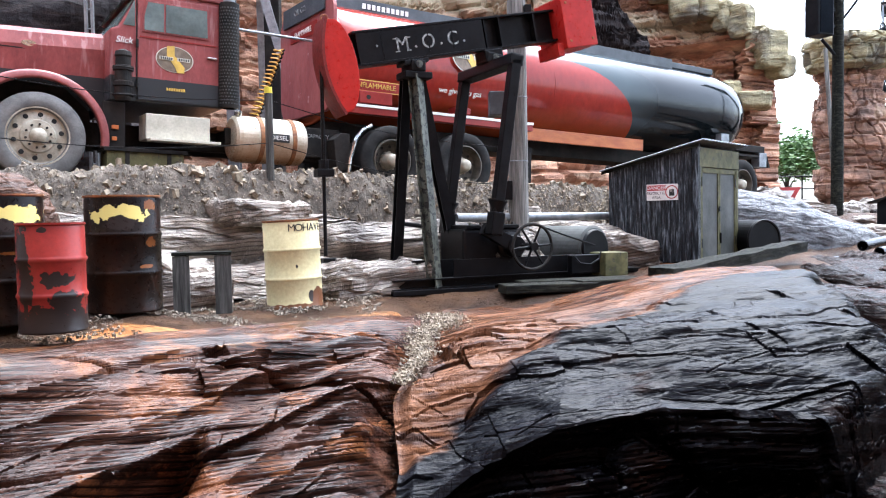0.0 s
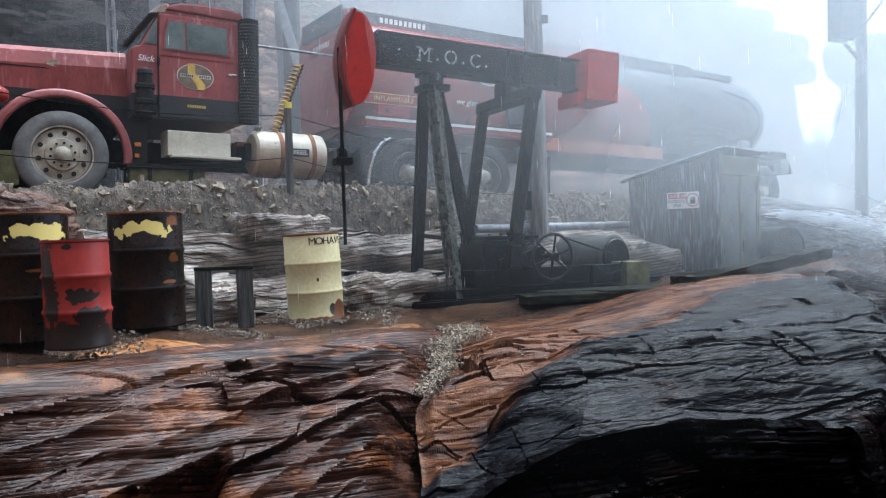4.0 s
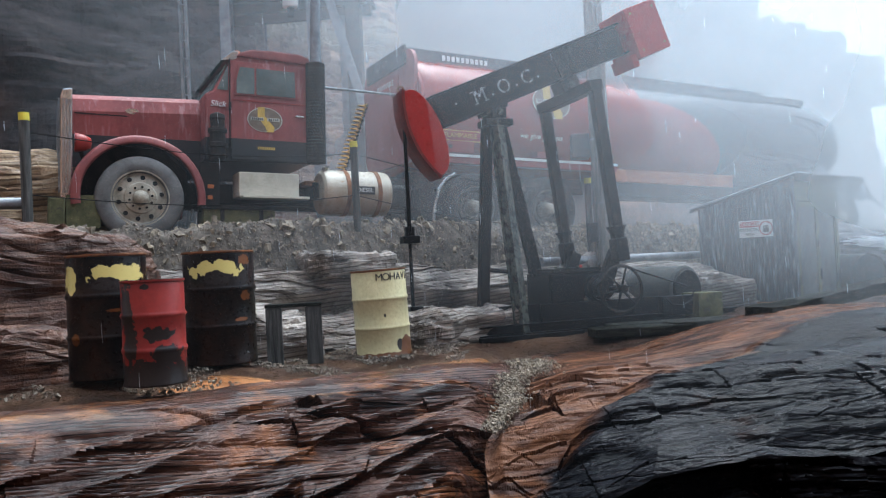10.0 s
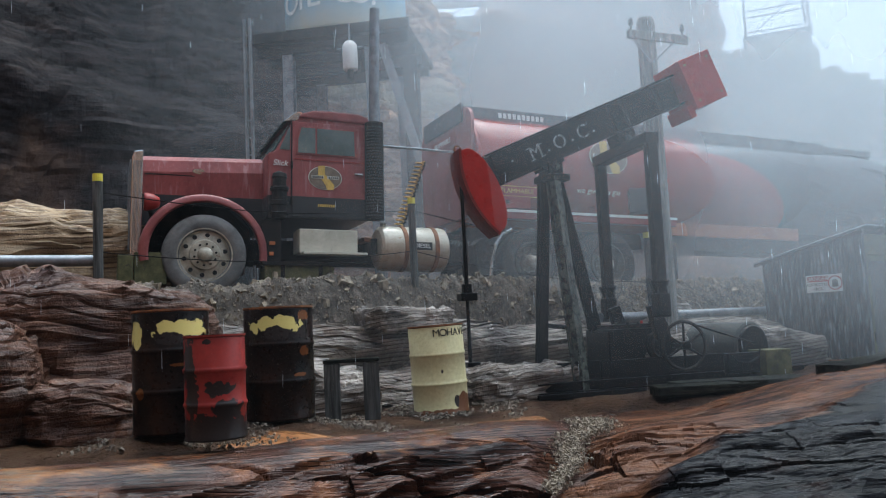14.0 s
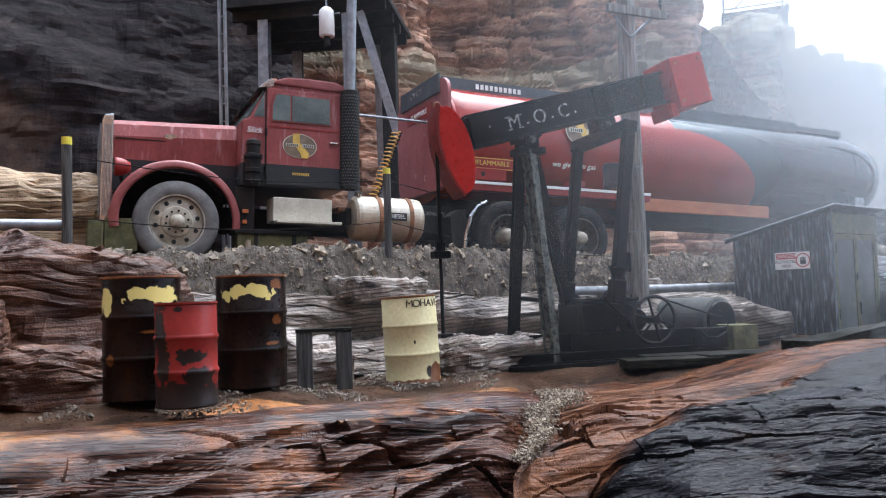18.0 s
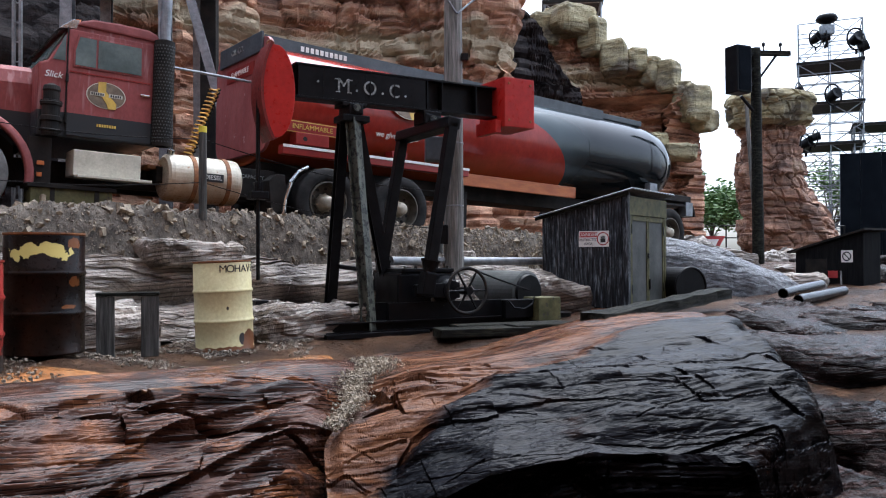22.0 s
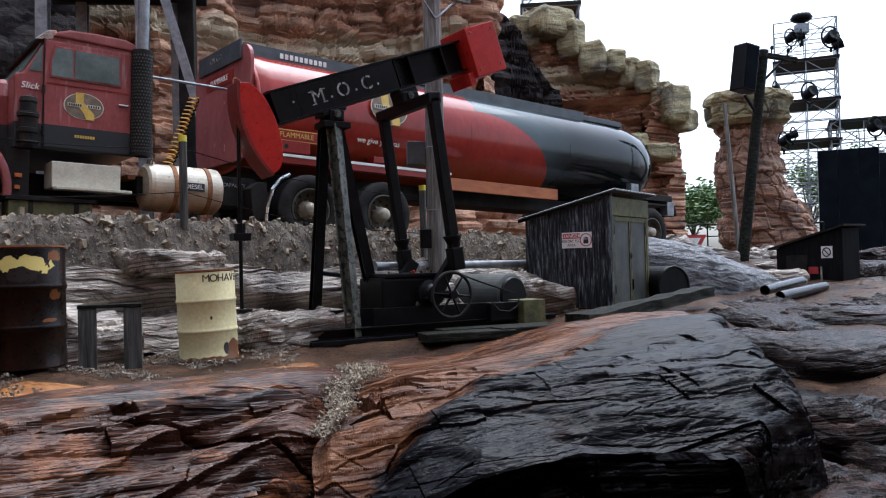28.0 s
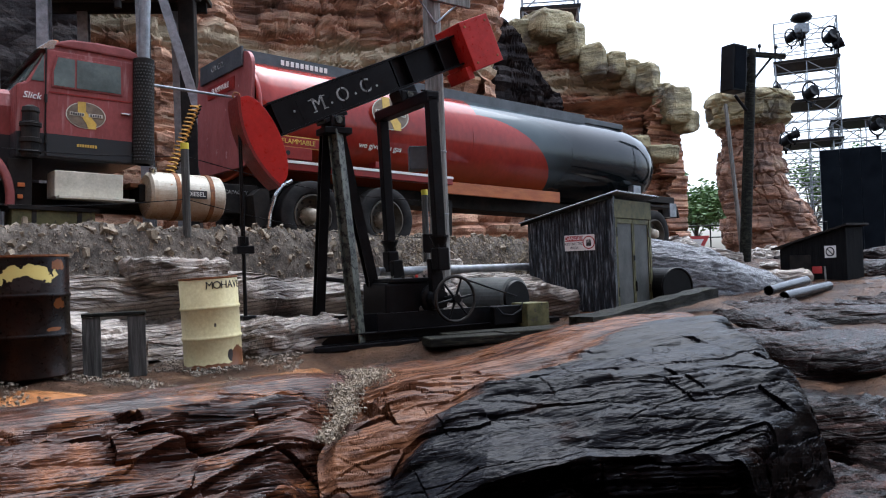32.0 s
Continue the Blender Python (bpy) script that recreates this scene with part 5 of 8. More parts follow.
def build_truck():
    T = empty("tank_truck", TRUCK, "old red and charcoal tank truck with faded, streaked paint", "truck")
    # frame and axles
    for y in (0.72, 1.5):
        part("chassis_rail", box(-0.8, 7.0, y, y + 0.14, 0.02, 0.3, 0.01), CHASSIS, T)
    for x in (0.0, 4.74, 6.07, 13.13):
        part("axle", cyl((x, 0.25, 0), (x, 2.15, 0), 0.09, 12), CHASSIS, T)
    part("cross_member", box(2.3, 2.5, 0.3, 2.0, 0.1, 0.32, 0.01), CHASSIS, T)
    # hood, cowl, grille
    hood = bm_new()
    sec = [(0.55, 0.42), (0.5, 1.12), (0.55, 1.28), (0.68, 1.36), (0.9, 1.39), (1.5, 1.39), (1.72, 1.36), (1.85, 1.28), (1.9, 1.12), (1.85, 0.42)]
    rings = []
    for x in (-0.74, -0.3, 0.3, 0.8):
        g = 1 + 0.03 * (x + 0.74)
        rings.append([hood.verts.new((x, 1.2 + (y - 1.2) * g * 1.05, z + (0.04 * (x + 0.74) if z > 1.0 else 0))) for y, z in sec])
    for a, b in zip(rings, rings[1:]):
        for i in range(len(sec) - 1):
            hood.faces.new((a[i], a[i + 1], b[i + 1], b[i]))
    hood.faces.new(rings[0])
    hood.faces.new(rings[-1][::-1])
    bmesh.ops.recalc_face_normals(hood, faces=hood.faces[:])
    h = part("hood", hood, TRUCK_PAINT, T)
    part("hood_seam", box(-0.72, 0.8, 0.455, 0.475, 1.085, 1.1), CHASSIS, h)
    part("hood_vent", lathe([(0, 0), (0.09, 0), (0.08, 0.02), (0, 0.02)], 20, Matrix.Translation((-0.05, 0.47, 1.16)) @ Matrix.Diagonal((1, 1, 0.45, 1)) @ SIDE), CHROME, h)
    part("hood_latch", box(0.5, 0.56, 0.43, 0.47, 0.6, 0.68, 0.005), CHASSIS, h)
    g = part("radiator_shell", prism([(-0.88, 0.0), (-0.88, 1.3), (-0.85, 1.38), (-0.74, 1.4), (-0.74, 0.0)], 0.42, 1.98, 0.02), CHROME, T, "dull chrome radiator shell")
    for i in range(15):
        y = 0.54 + 0.094 * i
        part("grille_bar", box(-0.9, -0.875, y, y + 0.035, 0.1, 1.28), STEEL, g)
    for i in range(7):
        part("side_bar", box(-0.86 + 0.016 * i, -0.853 + 0.016 * i, 0.41, 0.42, 0.08, 1.25), STEEL, g)
    part("bumper", box(-1.02, -0.84, -0.05, 2.45, -0.36, -0.02, 0.02), OLIVE, T, "dull steel bumper")
    part("bumper_panel", box(-0.83, -0.45, 0.02, 0.08, -0.38, 0.02, 0.01), OLIVE, T)
    for y in (0.1, 2.2):
        hl = part("headlight", lathe([(0, -0.16), (0.06, -0.15), (0.1, -0.08), (0.115, 0.0), (0.115, 0.03), (0.1, 0.035)], 24, pose(-0.7, y, 0.66, 0, -90, 0)), RED_DRUM, T, smooth=True)
        part("lens", lathe([(0, 0.04), (0.06, 0.035), (0.1, 0.02)], 24, pose(-0.7, y, 0.66, 0, -90, 0)), GLASS, hl, smooth=True)
        part("lamp_bracket", cyl((-0.66, y, 0.55), (-0.6, y + 0.2 * (1 if y < 1 else -1), 0.4), 0.025, 8), CHASSIS, hl)
    # front mudguards: swept arches
    for y0, y1 in ((-0.03, 0.46), (1.95, 2.42)):
        bm = bm_new()
        outer = []
        for i in range(29):
            a = radians(188 - 196 * i / 28)
            R = 0.745 + 0.05 * math.cos(a) ** 2
            outer.append((R * math.cos(a) * 1.0, R * math.sin(a) * 1.03 + 0.02))
        prof = [(0.0, 0.0), (0.015, 0.045), (0.05, 0.07), (0.2, 0.085), (1.0, 0.085)]
        rings = []
        for x, z in outer:
            d = math.hypot(x, z)
            rr = []
            for f, k in prof:
                s = 1 + (k - 0.085) / d
                y = y0 + f * (y1 - y0) if y0 < 1 else y1 - f * (y1 - y0)
                rr.append(bm.verts.new((x * s, y, z * s)))
            for f, k in reversed(prof):
                s = 1 + (k - 0.12) / d
                y = y0 + f * (y1 - y0) if y0 < 1 else y1 - f * (y1 - y0)
                rr.append(bm.verts.new((x * s, y, z * s)))
            rings.append(rr)
        for a, b in zip(rings, rings[1:]):
            for i in range(len(a)):
                j = (i + 1) % len(a)
                bm.faces.new((a[i], a[j], b[j], b[i]))
        bmesh.ops.recalc_face_normals(bm, faces=bm.faces[:])
        part("mudguard", bm, FADED_RED, T, "faded red mudguard with a pale worn rim", smooth=True)
    part("wheel_well", prism([(-0.7, 0.0), (-0.66, 0.5), (-0.2, 0.72), (0.3, 0.7), (0.62, 0.4), (0.68, -0.1)], 0.47, 0.52), CHASSIS, T)
    # cab
    cabp = [(0.8, 0.52), (0.8, 1.4), (0.9, 1.44), (1.12, 1.84), (1.23, 1.95), (1.4, 1.99), (2.08, 2.0), (2.18, 1.95), (2.22, 1.84), (2.22, 0.54)]
    cab = part("cab", prism(cabp, 0.1, 2.3, 0.025), TRUCK_PAINT, T)
    part("cab_roof", prism([(1.2, 1.92), (1.25, 1.98), (1.4, 2.03), (1.7, 2.045), (2.06, 2.04), (2.17, 2.0), (2.245, 1.9)], 0.07, 2.33, 0.025), FADED_RED, cab)
    part("visor", prism([(1.0, 1.85), (1.16, 1.99), (1.24, 1.99), (1.2, 1.88)], 0.1, 2.3, 0.005), CHROME, cab, "polished sun visor")
    # windscreen on the sloping front, in two panes
    for y0, y1 in ((0.2, 1.17), (1.23, 2.2)):
        part("windscreen", prism([(0.9, 1.46), (1.1, 1.825), (1.085, 1.835), (0.88, 1.465)], y0, y1), GLASS, cab)
    part("quarter_window", prism([(0.95, 1.46), (1.09, 1.46), (1.09, 1.78), (1.08, 1.78)], 0.09, 0.1), GLASS, cab)
    door = part("door", box(1.12, 2.14, 0.075, 0.1, 0.55, 1.86, 0.012), TRUCK_PAINT, cab)
    part("door_gap", box(1.105, 1.12, 0.092, 0.099, 0.55, 1.88), HOLE, door)
    part("door_gap", box(2.14, 2.155, 0.092, 0.099, 0.55, 1.88), HOLE, door)
    part("door_trim", box(1.14, 2.12, 0.065, 0.075, 1.33, 1.345), RED_DRUM, door)
    fr = part("window_frame", prism([(1.17, 1.4), (1.17, 1.6), (1.22, 1.8), (2.0, 1.8), (2.01, 1.4)], 0.06, 0.072, 0.006), TRUCK_PAINT, door)
    part("window_pane", prism([(1.195, 1.425), (1.195, 1.6), (1.24, 1.775), (1.43, 1.775), (1.43, 1.425)], 0.052, 0.059), GLASS, fr)
    part("window_pane", prism([(1.455, 1.425), (1.455, 1.775), (1.975, 1.775), (1.985, 1.425)], 0.052, 0.059), GLASS, fr)
    part("door_handle", box(1.98, 2.1, 0.04, 0.07, 1.16, 1.185, 0.006), CHROME, door)
    part("hinge", cyl((1.11, 0.06, 0.7), (1.11, 0.06, 0.8), 0.018, 8), CHASSIS, door)
    part("hinge", cyl((1.11, 0.06, 1.2), (1.11, 0.06, 1.3), 0.018, 8), CHASSIS, door)
    emblem("door_emblem", door, pose(1.57, 0.073, 1.1), 0.235, 0.165)
    for i in range(8):
        part("number_bar", box(1.47 + 0.03 * i, 1.49 + 0.03 * i, 0.069, 0.074, 0.7, 0.735), GOLD, door)
    letters("hood_lettering", "Slick", 0.11, WHITE, pose(0.96, 0.085, 1.27), cab, shear=0.25)
    for x, y in ((1.02, 0.45), (1.04, 1.9), (1.02, 1.2)):
        part("roof_marker", lathe([(0.035, 0), (0.033, 0.05), (0, 0.06)], 12, pose(x + 0.2, y, 1.97)), ORANGE, cab)
    part("roof_marker", lathe([(0.035, 0), (0.033, 0.05), (0, 0.06)], 12, pose(1.24, 0.2, 1.97)), ORANGE, cab)
    part("air_horn", lathe([(0.012, 0), (0.014, 0.3), (0.03, 0.42), (0.05, 0.46)], 16, pose(1.75, 0.6, 2.1, 0, -92, 0)), CHROME, cab, smooth=True)
    # air cleaner on the cowl
    ac = part("air_cleaner", lathe([(0, 0), (0.09, 0.0), (0.1, 0.03), (0.1, 0.17), (0.12, 0.18), (0.12, 0.23), (0.1, 0.24), (0.1, 0.36), (0.12, 0.37), (0.12, 0.42), (0.09, 0.43), (0.09, 0.53), (0.1, 0.55), (0.09, 0.6), (0.03, 0.63), (0, 0.63)], 24, pose(0.93, -0.02, 0.5)), CHASSIS, T, smooth=False)
    for z in (0.57, 0.9):
        part("clamp_band", ring(0.113, 0.012, 24, 6, pose(0.93, -0.02, z)), CHASSIS, ac)
    # stack with a perforated shield
    mu = part("exhaust_shield", lathe([(0.09, 0.0), (0.13, 0.01), (0.13, 1.38), (0.08, 1.4)], 32, pose(2.27, 0.06, 0.54)), CHASSIS, T, "black perforated exhaust shield")
    holes = bm_new()
    for j in range(30):
        for i in range(10):
            a = radians(-175 + 17 * i + (8.5 if j % 2 else 0))
            p = Vector((2.27 + 0.128 * math.cos(a), 0.06 + 0.128 * math.sin(a), 0.6 + 0.043 * j))
            d = Vector((math.cos(a), math.sin(a), 0)) * 0.006
            cyl(p, p + d, 0.011, 6, bm=holes)
    tagged(part("perforation", holes, DOOR_GREY, mu), kind="stuff")
    part("exhaust_pipe", cyl((2.27, 0.06, 1.9), (2.29, 0.06, 3.6), 0.07, 20), STEEL, T, smooth=False)
    part("stack_brace", cyl((2.27, 0.1, 1.62), (3.8, 0.5, 1.72), 0.02, 8), STEEL, T)
    # step box, battery crate, fuel tank
    sb = part("step_box", box(1.2, 2.0, -0.02, 0.38, 0.06, 0.38, 0.012), STEP_CREAM, T, "dirty cream painted step box")
    part("step_tread", box(1.22, 2.1, -0.16, 0.0, 0.03, 0.065, 0.006), STEP_CREAM, sb)
    cr = part("crate", box(0.74, 1.66, -0.05, 0.35, -0.5, -0.12, 0.01), OLIVE, T, "olive wooden crate beneath the cab")
    part("crate_lid", box(0.7, 1.7, -0.08, 0.38, -0.12, -0.07, 0.008), CHASSIS, cr)
    for x in (0.95, 1.45):
        part("crate_strap", box(x, x + 0.05, -0.065, -0.05, -0.5, -0.12), CHASSIS, cr)
    part("side_skirt", box(0.72, 0.98, 0.1, 0.14, -0.15, 0.5, 0.008), CHASSIS, T)
    part("side_marker", box(0.82, 0.9, 0.075, 0.1, 0.16, 0.21, 0.006), ORANGE, T)
    part("side_marker", box(0.82, 0.88, 0.075, 0.1, 0.02, 0.07, 0.006), ORANGE, T)
    ft = part("fuel_tank", lathe([(0, 0), (0.27, 0.0), (0.31, 0.03), (0.32, 0.08), (0.32, 0.94), (0.31, 0.99), (0.27, 1.02), (0, 1.02)], 40, pose(2.38, 0.32, 0.18, 0, 90, 0)), FUEL_CREAM, T, "cream cylindrical diesel tank, rust-streaked", smooth=False)
    for x in (2.7, 3.16):
        part("tank_strap", lathe([(0.322, 0), (0.332, 0), (0.332, 0.06), (0.322, 0.06)], 40, pose(x, 0.32, 0.18, 0, 90, 0), closed=True), RUST, ft)
    part("label_plate", box(2.8, 3.1, -0.025, -0.008, 0.14, 0.25, 0.003), INK, ft)
    letters("tank_lettering", "DIESEL", 0.085, WHITE, pose(2.95, -0.028, 0.195), ft)
    part("filler_cap", cyl((2.45, 0.22, 0.49), (2.45, 0.2, 0.54), 0.05, 16), CHROME, ft)
    # coiled air line
    pts = []
    for i in range(260):
        k = i / 259
        a = 2 * math.pi * 20 * k
        pts.append((3.08 - 0.42 * k + 0.06 * math.cos(a), 0.35 + 0.06 * math.sin(a), 1.5 - 1.15 * k))
    part("air_line", tube(pts, 0.011, 6), COIL, T, "yellow coiled air line")
    pts = [(p[0] + 0.04, p[1] + 0.04, p[2]) for p in pts]
    part("air_line", tube(pts, 0.012, 6), CHASSIS, T)
    # deck behind the cab
    part("deck_plate", box(2.2, 3.0, 0.35, 2.05, 0.28, 0.34, 0.01), RUST, T)
    part("frame_box", box(3.36, 4.0, 0.3, 0.7, 0.0, 0.42, 0.01), CHASSIS, T)
    letters("frame_lettering", "CAPACITY", 0.075, PALE, pose(3.66, 0.296, 0.3), T)
    part("quarter_panel", prism([(3.85, -0.2), (3.8, 0.25), (3.92, 0.35), (4.05, 0.35), (4.1, -0.2)], 0.05, 0.6, 0.01), CHASSIS, T)
    pts = [(4.02, 0.03, -0.25), (4.05, 0.03, 0.0), (4.13, 0.03, 0.25), (4.25, 0.03, 0.42), (4.4, 0.03, 0.5)]
    part("quarter_trim", tube(pts, 0.03, 8), CHROME, T)
    # wheels
    wheel(T, "front_wheel", 0, -0.02, dusty=True, front=True)
    wheel(T, "front_wheel", 0, 2.1, dusty=True, front=True, far=True)
    for x in (4.74, 6.07):
        wheel(T, "drive_wheel", x, -0.02)
        wheel(T, "drive_wheel", x, 2.1, far=True)
    for x in (13.13,):
        wheel(T, "trailer_wheel", x, -0.02)
        wheel(T, "trailer_wheel", x, 2.1, far=True)
    # tank: an oval shell, with a deep front drum and a domed end
    shell = bm_new()
    xs = [(3.93, 0.985), (3.95, 1.0), (4.2, 1.0), (5.5, 1.0), (7, 1.0), (9, 1.0), (11, 1.0), (12.2, 1.0), (12.75, 0.985), (13.2, 0.93), (13.5, 0.83), (13.7, 0.68), (13.82, 0.45), (13.87, 0.0)]
    rings = []
    n = 56
    for x, k in xs:
        rr = []
        for i in range(n):
            a = 2 * math.pi * i / n
            c, s = math.cos(a), math.sin(a)
            yy = math.copysign(abs(c) ** 0.9, c) * 1.12 * k
            zz = math.copysign(abs(s) ** 0.95, s) * 0.92 * k
            rr.append(shell.verts.new((x, 1.2 + yy, 1.52 + zz)))
        rings.append(rr)
    for a, b in zip(rings, rings[1:]):
        for i in range(n):
            j = (i + 1) % n
            shell.faces.new((a[i], a[j], b[j], b[i]))
    shell.faces.new(rings[0])
    bmesh.ops.remove_doubles(shell, verts=shell.verts[:], dist=1e-4)
    bmesh.ops.recalc_face_normals(shell, faces=shell.faces[:])
    tank = part("tank", shell, TANK_PAINT, T, "long glossy tank, red in front and black behind", smooth=True)
    for x in (5.2, 8.0, 10.6, 12.6):
        part("shell_seam", lathe([(1.002, 0), (1.006, 0.006), (1.006, 0.016), (1.002, 0.022)], 56, Matrix.Translation((x, 1.2, 1.52)) @ Matrix.Diagonal((1, 1.12, 0.92, 1)) @ pose(0, 0, 0, 0, 90, 0)), TANK_PAINT, tank, smooth=True)
    part("front_collar", lathe([(0.97, 0), (1.015, 0.0), (1.02, 0.01), (1.02, 0.05), (1.0, 0.06)], 56, Matrix.Translation((3.9, 1.2, 1.52)) @ Matrix.Diagonal((1, 1.12, 0.93, 1)) @ pose(0, 0, 0, 0, 90, 0)), TANK_PAINT, tank, smooth=True)
    bh = bm_new()
    edge = []
    for cy, cz, a0 in ((1.95, 2.15, 0), (0.45, 2.15, 90), (0.5, 0.98, 180), (1.9, 0.98, 270)):
        for i in range(7):
            a = radians(a0 + 15 * i)
            edge.append((cy + 0.27 * math.cos(a), cz + 0.27 * math.sin(a)))
    prism(edge, 3.84, 3.9, 0.012, bh, Matrix(((0, 1, 0, 0), (1, 0, 0, 0), (0, 0, 1, 0), (0, 0, 0, 1))))
    part("bulkhead", bh, CHALK_RED, tank, "chalky faded red end plate of the tank, scuffed")
    wk = part("walkway", box(3.92, 12.9, 0.62, 1.78, 2.34, 2.46, 0.015), WALK_GREY, tank, "dark walkway along the tank's top")
    part("walkway_lip", box(3.92, 11.6, 0.6, 0.615, 2.3, 2.5), WALK_GREY, wk)
    for x in (5.8, 8.4, 11.0):
        part("hatch", lathe([(0.25, 0), (0.25, 0.07), (0.2, 0.1), (0, 0.11)], 24, pose(x, 1.2, 2.5)), CHASSIS, wk)
    for i in range(10):
        part("serial_bar", box(4.52 + 0.085 * i, 4.575 + 0.085 * i, 0.59, 0.598, 2.36, 2.44), WHITE, wk)
    part("front_board", box(3.8, 3.838, 0.45, 2.0, 2.2, 2.5, 0.01), WALK_GREY, wk)
    letters("side_lettering", "OIL CO.", 0.13, PALE, pose(3.795, 1.3, 2.36, 0, 0, -90), wk)
    sgn = part("flammable_panel", box(3.825, 3.838, 0.75, 1.75, 1.92, 2.12, 0.004), RED_DRUM, tank)
    letters("warning_lettering", "FLAMMABLE", 0.12, WHITE, pose(3.82, 1.25, 2.02, 0, 0, -90), sgn)
    fp = part("warning_panel", box(4.0, 4.98, 0.085, 0.095, 1.0, 1.17, 0.004), GOLD, tank)
    part("panel_field", box(4.015, 4.965, 0.078, 0.083, 1.015, 1.155, 0.002), RED_DRUM, fp)
    letters("warning_lettering", "INFLAMMABLE", 0.105, GOLD, pose(4.49, 0.075, 1.085), fp)
    emblem("tank_emblem", tank, pose(6.2, 0.055, 1.72, -8), 0.36, 0.27)
    letters("motto_lettering", "we give you gas", 0.13, STEP_CREAM, pose(6.0, 0.065, 1.16), tank, shear=0.25)
    # rails and skirts of the trailer
    part("side_rail", box(4.0, 7.5, 0.05, 0.2, 0.66, 0.8, 0.01), RED_DRUM, T)
    part("rail_trim", box(4.0, 7.5, 0.035, 0.048, 0.76, 0.8), WHITE, T)
    sh = part("valve_box", box(4.2, 4.75, 0.04, 0.25, 0.82, 1.0, 0.012), RED_DRUM, T)
    part("valve_eye", cyl((4.35, 0.036, 0.91), (4.35, 0.05, 0.91), 0.035, 12), HOLE, sh)
    part("valve_box", box(5.0, 5.2, 0.05, 0.25, 0.82, 0.92, 0.01), RED_DRUM, T)
    part("valve_box", box(5.9, 6.2, 0.05, 0.25, 0.82, 0.92, 0.01), RED_DRUM, T)
    part("side_skirt", box(7.4, 10.6, 0.42, 0.48, 0.56, 0.78, 0.01), ORANGE, T, "orange skirt along the tank's belly")
    part("sub_frame", box(3.95, 13.8, 0.85, 1.6, 0.36, 0.62, 0.01), CHASSIS, T)
    part("landing_leg", box(7.7, 7.85, 0.5, 0.65, -0.35, 0.45, 0.01), CHASSIS, T)
    part("landing_foot", box(7.62, 7.93, 0.42, 0.72, -0.42, -0.35, 0.01), CHASSIS, T)
    bp = part("rear_bumper", box(12.3, 13.9, 0.02, 2.35, 0.7, 0.84, 0.01), CHASSIS, T)
    part("lamp_box", box(12.5, 12.75, 0.06, 0.2, 0.84, 1.02, 0.01), STEEL, bp)
    part("lamp_box", box(13.7, 13.95, 0.0, 0.2, 0.4, 0.7, 0.01), STEEL, bp)
    part("wheel_guard", prism([(12.4, 0.45), (12.55, 0.64), (14.0, 0.64), (14.1, 0.4), (14.05, 0.4), (13.95, 0.6), (12.6, 0.6), (12.45, 0.43)], 0.02, 0.5), CHASSIS, T)
    return T


build_truck()

# ---- pump jack ----
PJ = pose(-0.1, 9.75, 0, 0, 0, 25)
PERIOD, PEAK = 3.62, -0.626
PIVOT = Vector((-0.18, 0, 2.74))
CRANK = Vector((0.93, 0, 0.50))
CRANK_R = 0.425
LEAD = 0.15     # the beam's parts stand this far behind its pivot


def h_bar(p0, p1, w, d, t, side=(1, 0, 0)):
    """A rolled H section from p0 to p1."""
    p0, p1 = Vector(p0), Vector(p1)
    z = (p1 - p0).normalized()
    y = z.cross(Vector(side)).normalized()
    x = y.cross(z)
    m = Matrix.Translation(p0) @ Matrix((x, y, z)).transposed().to_4x4()
    L = (p1 - p0).length
    bm = box(-w / 2, w / 2, -d / 2, -d / 2 + t, 0, L, 0, None, m)
    box(-w / 2, w / 2, d / 2 - t, d / 2, 0, L, 0, bm, m)
    box(-t / 2, t / 2, -d / 2 + t, d / 2 - t, 0, L, 0, bm, m)
    return bm


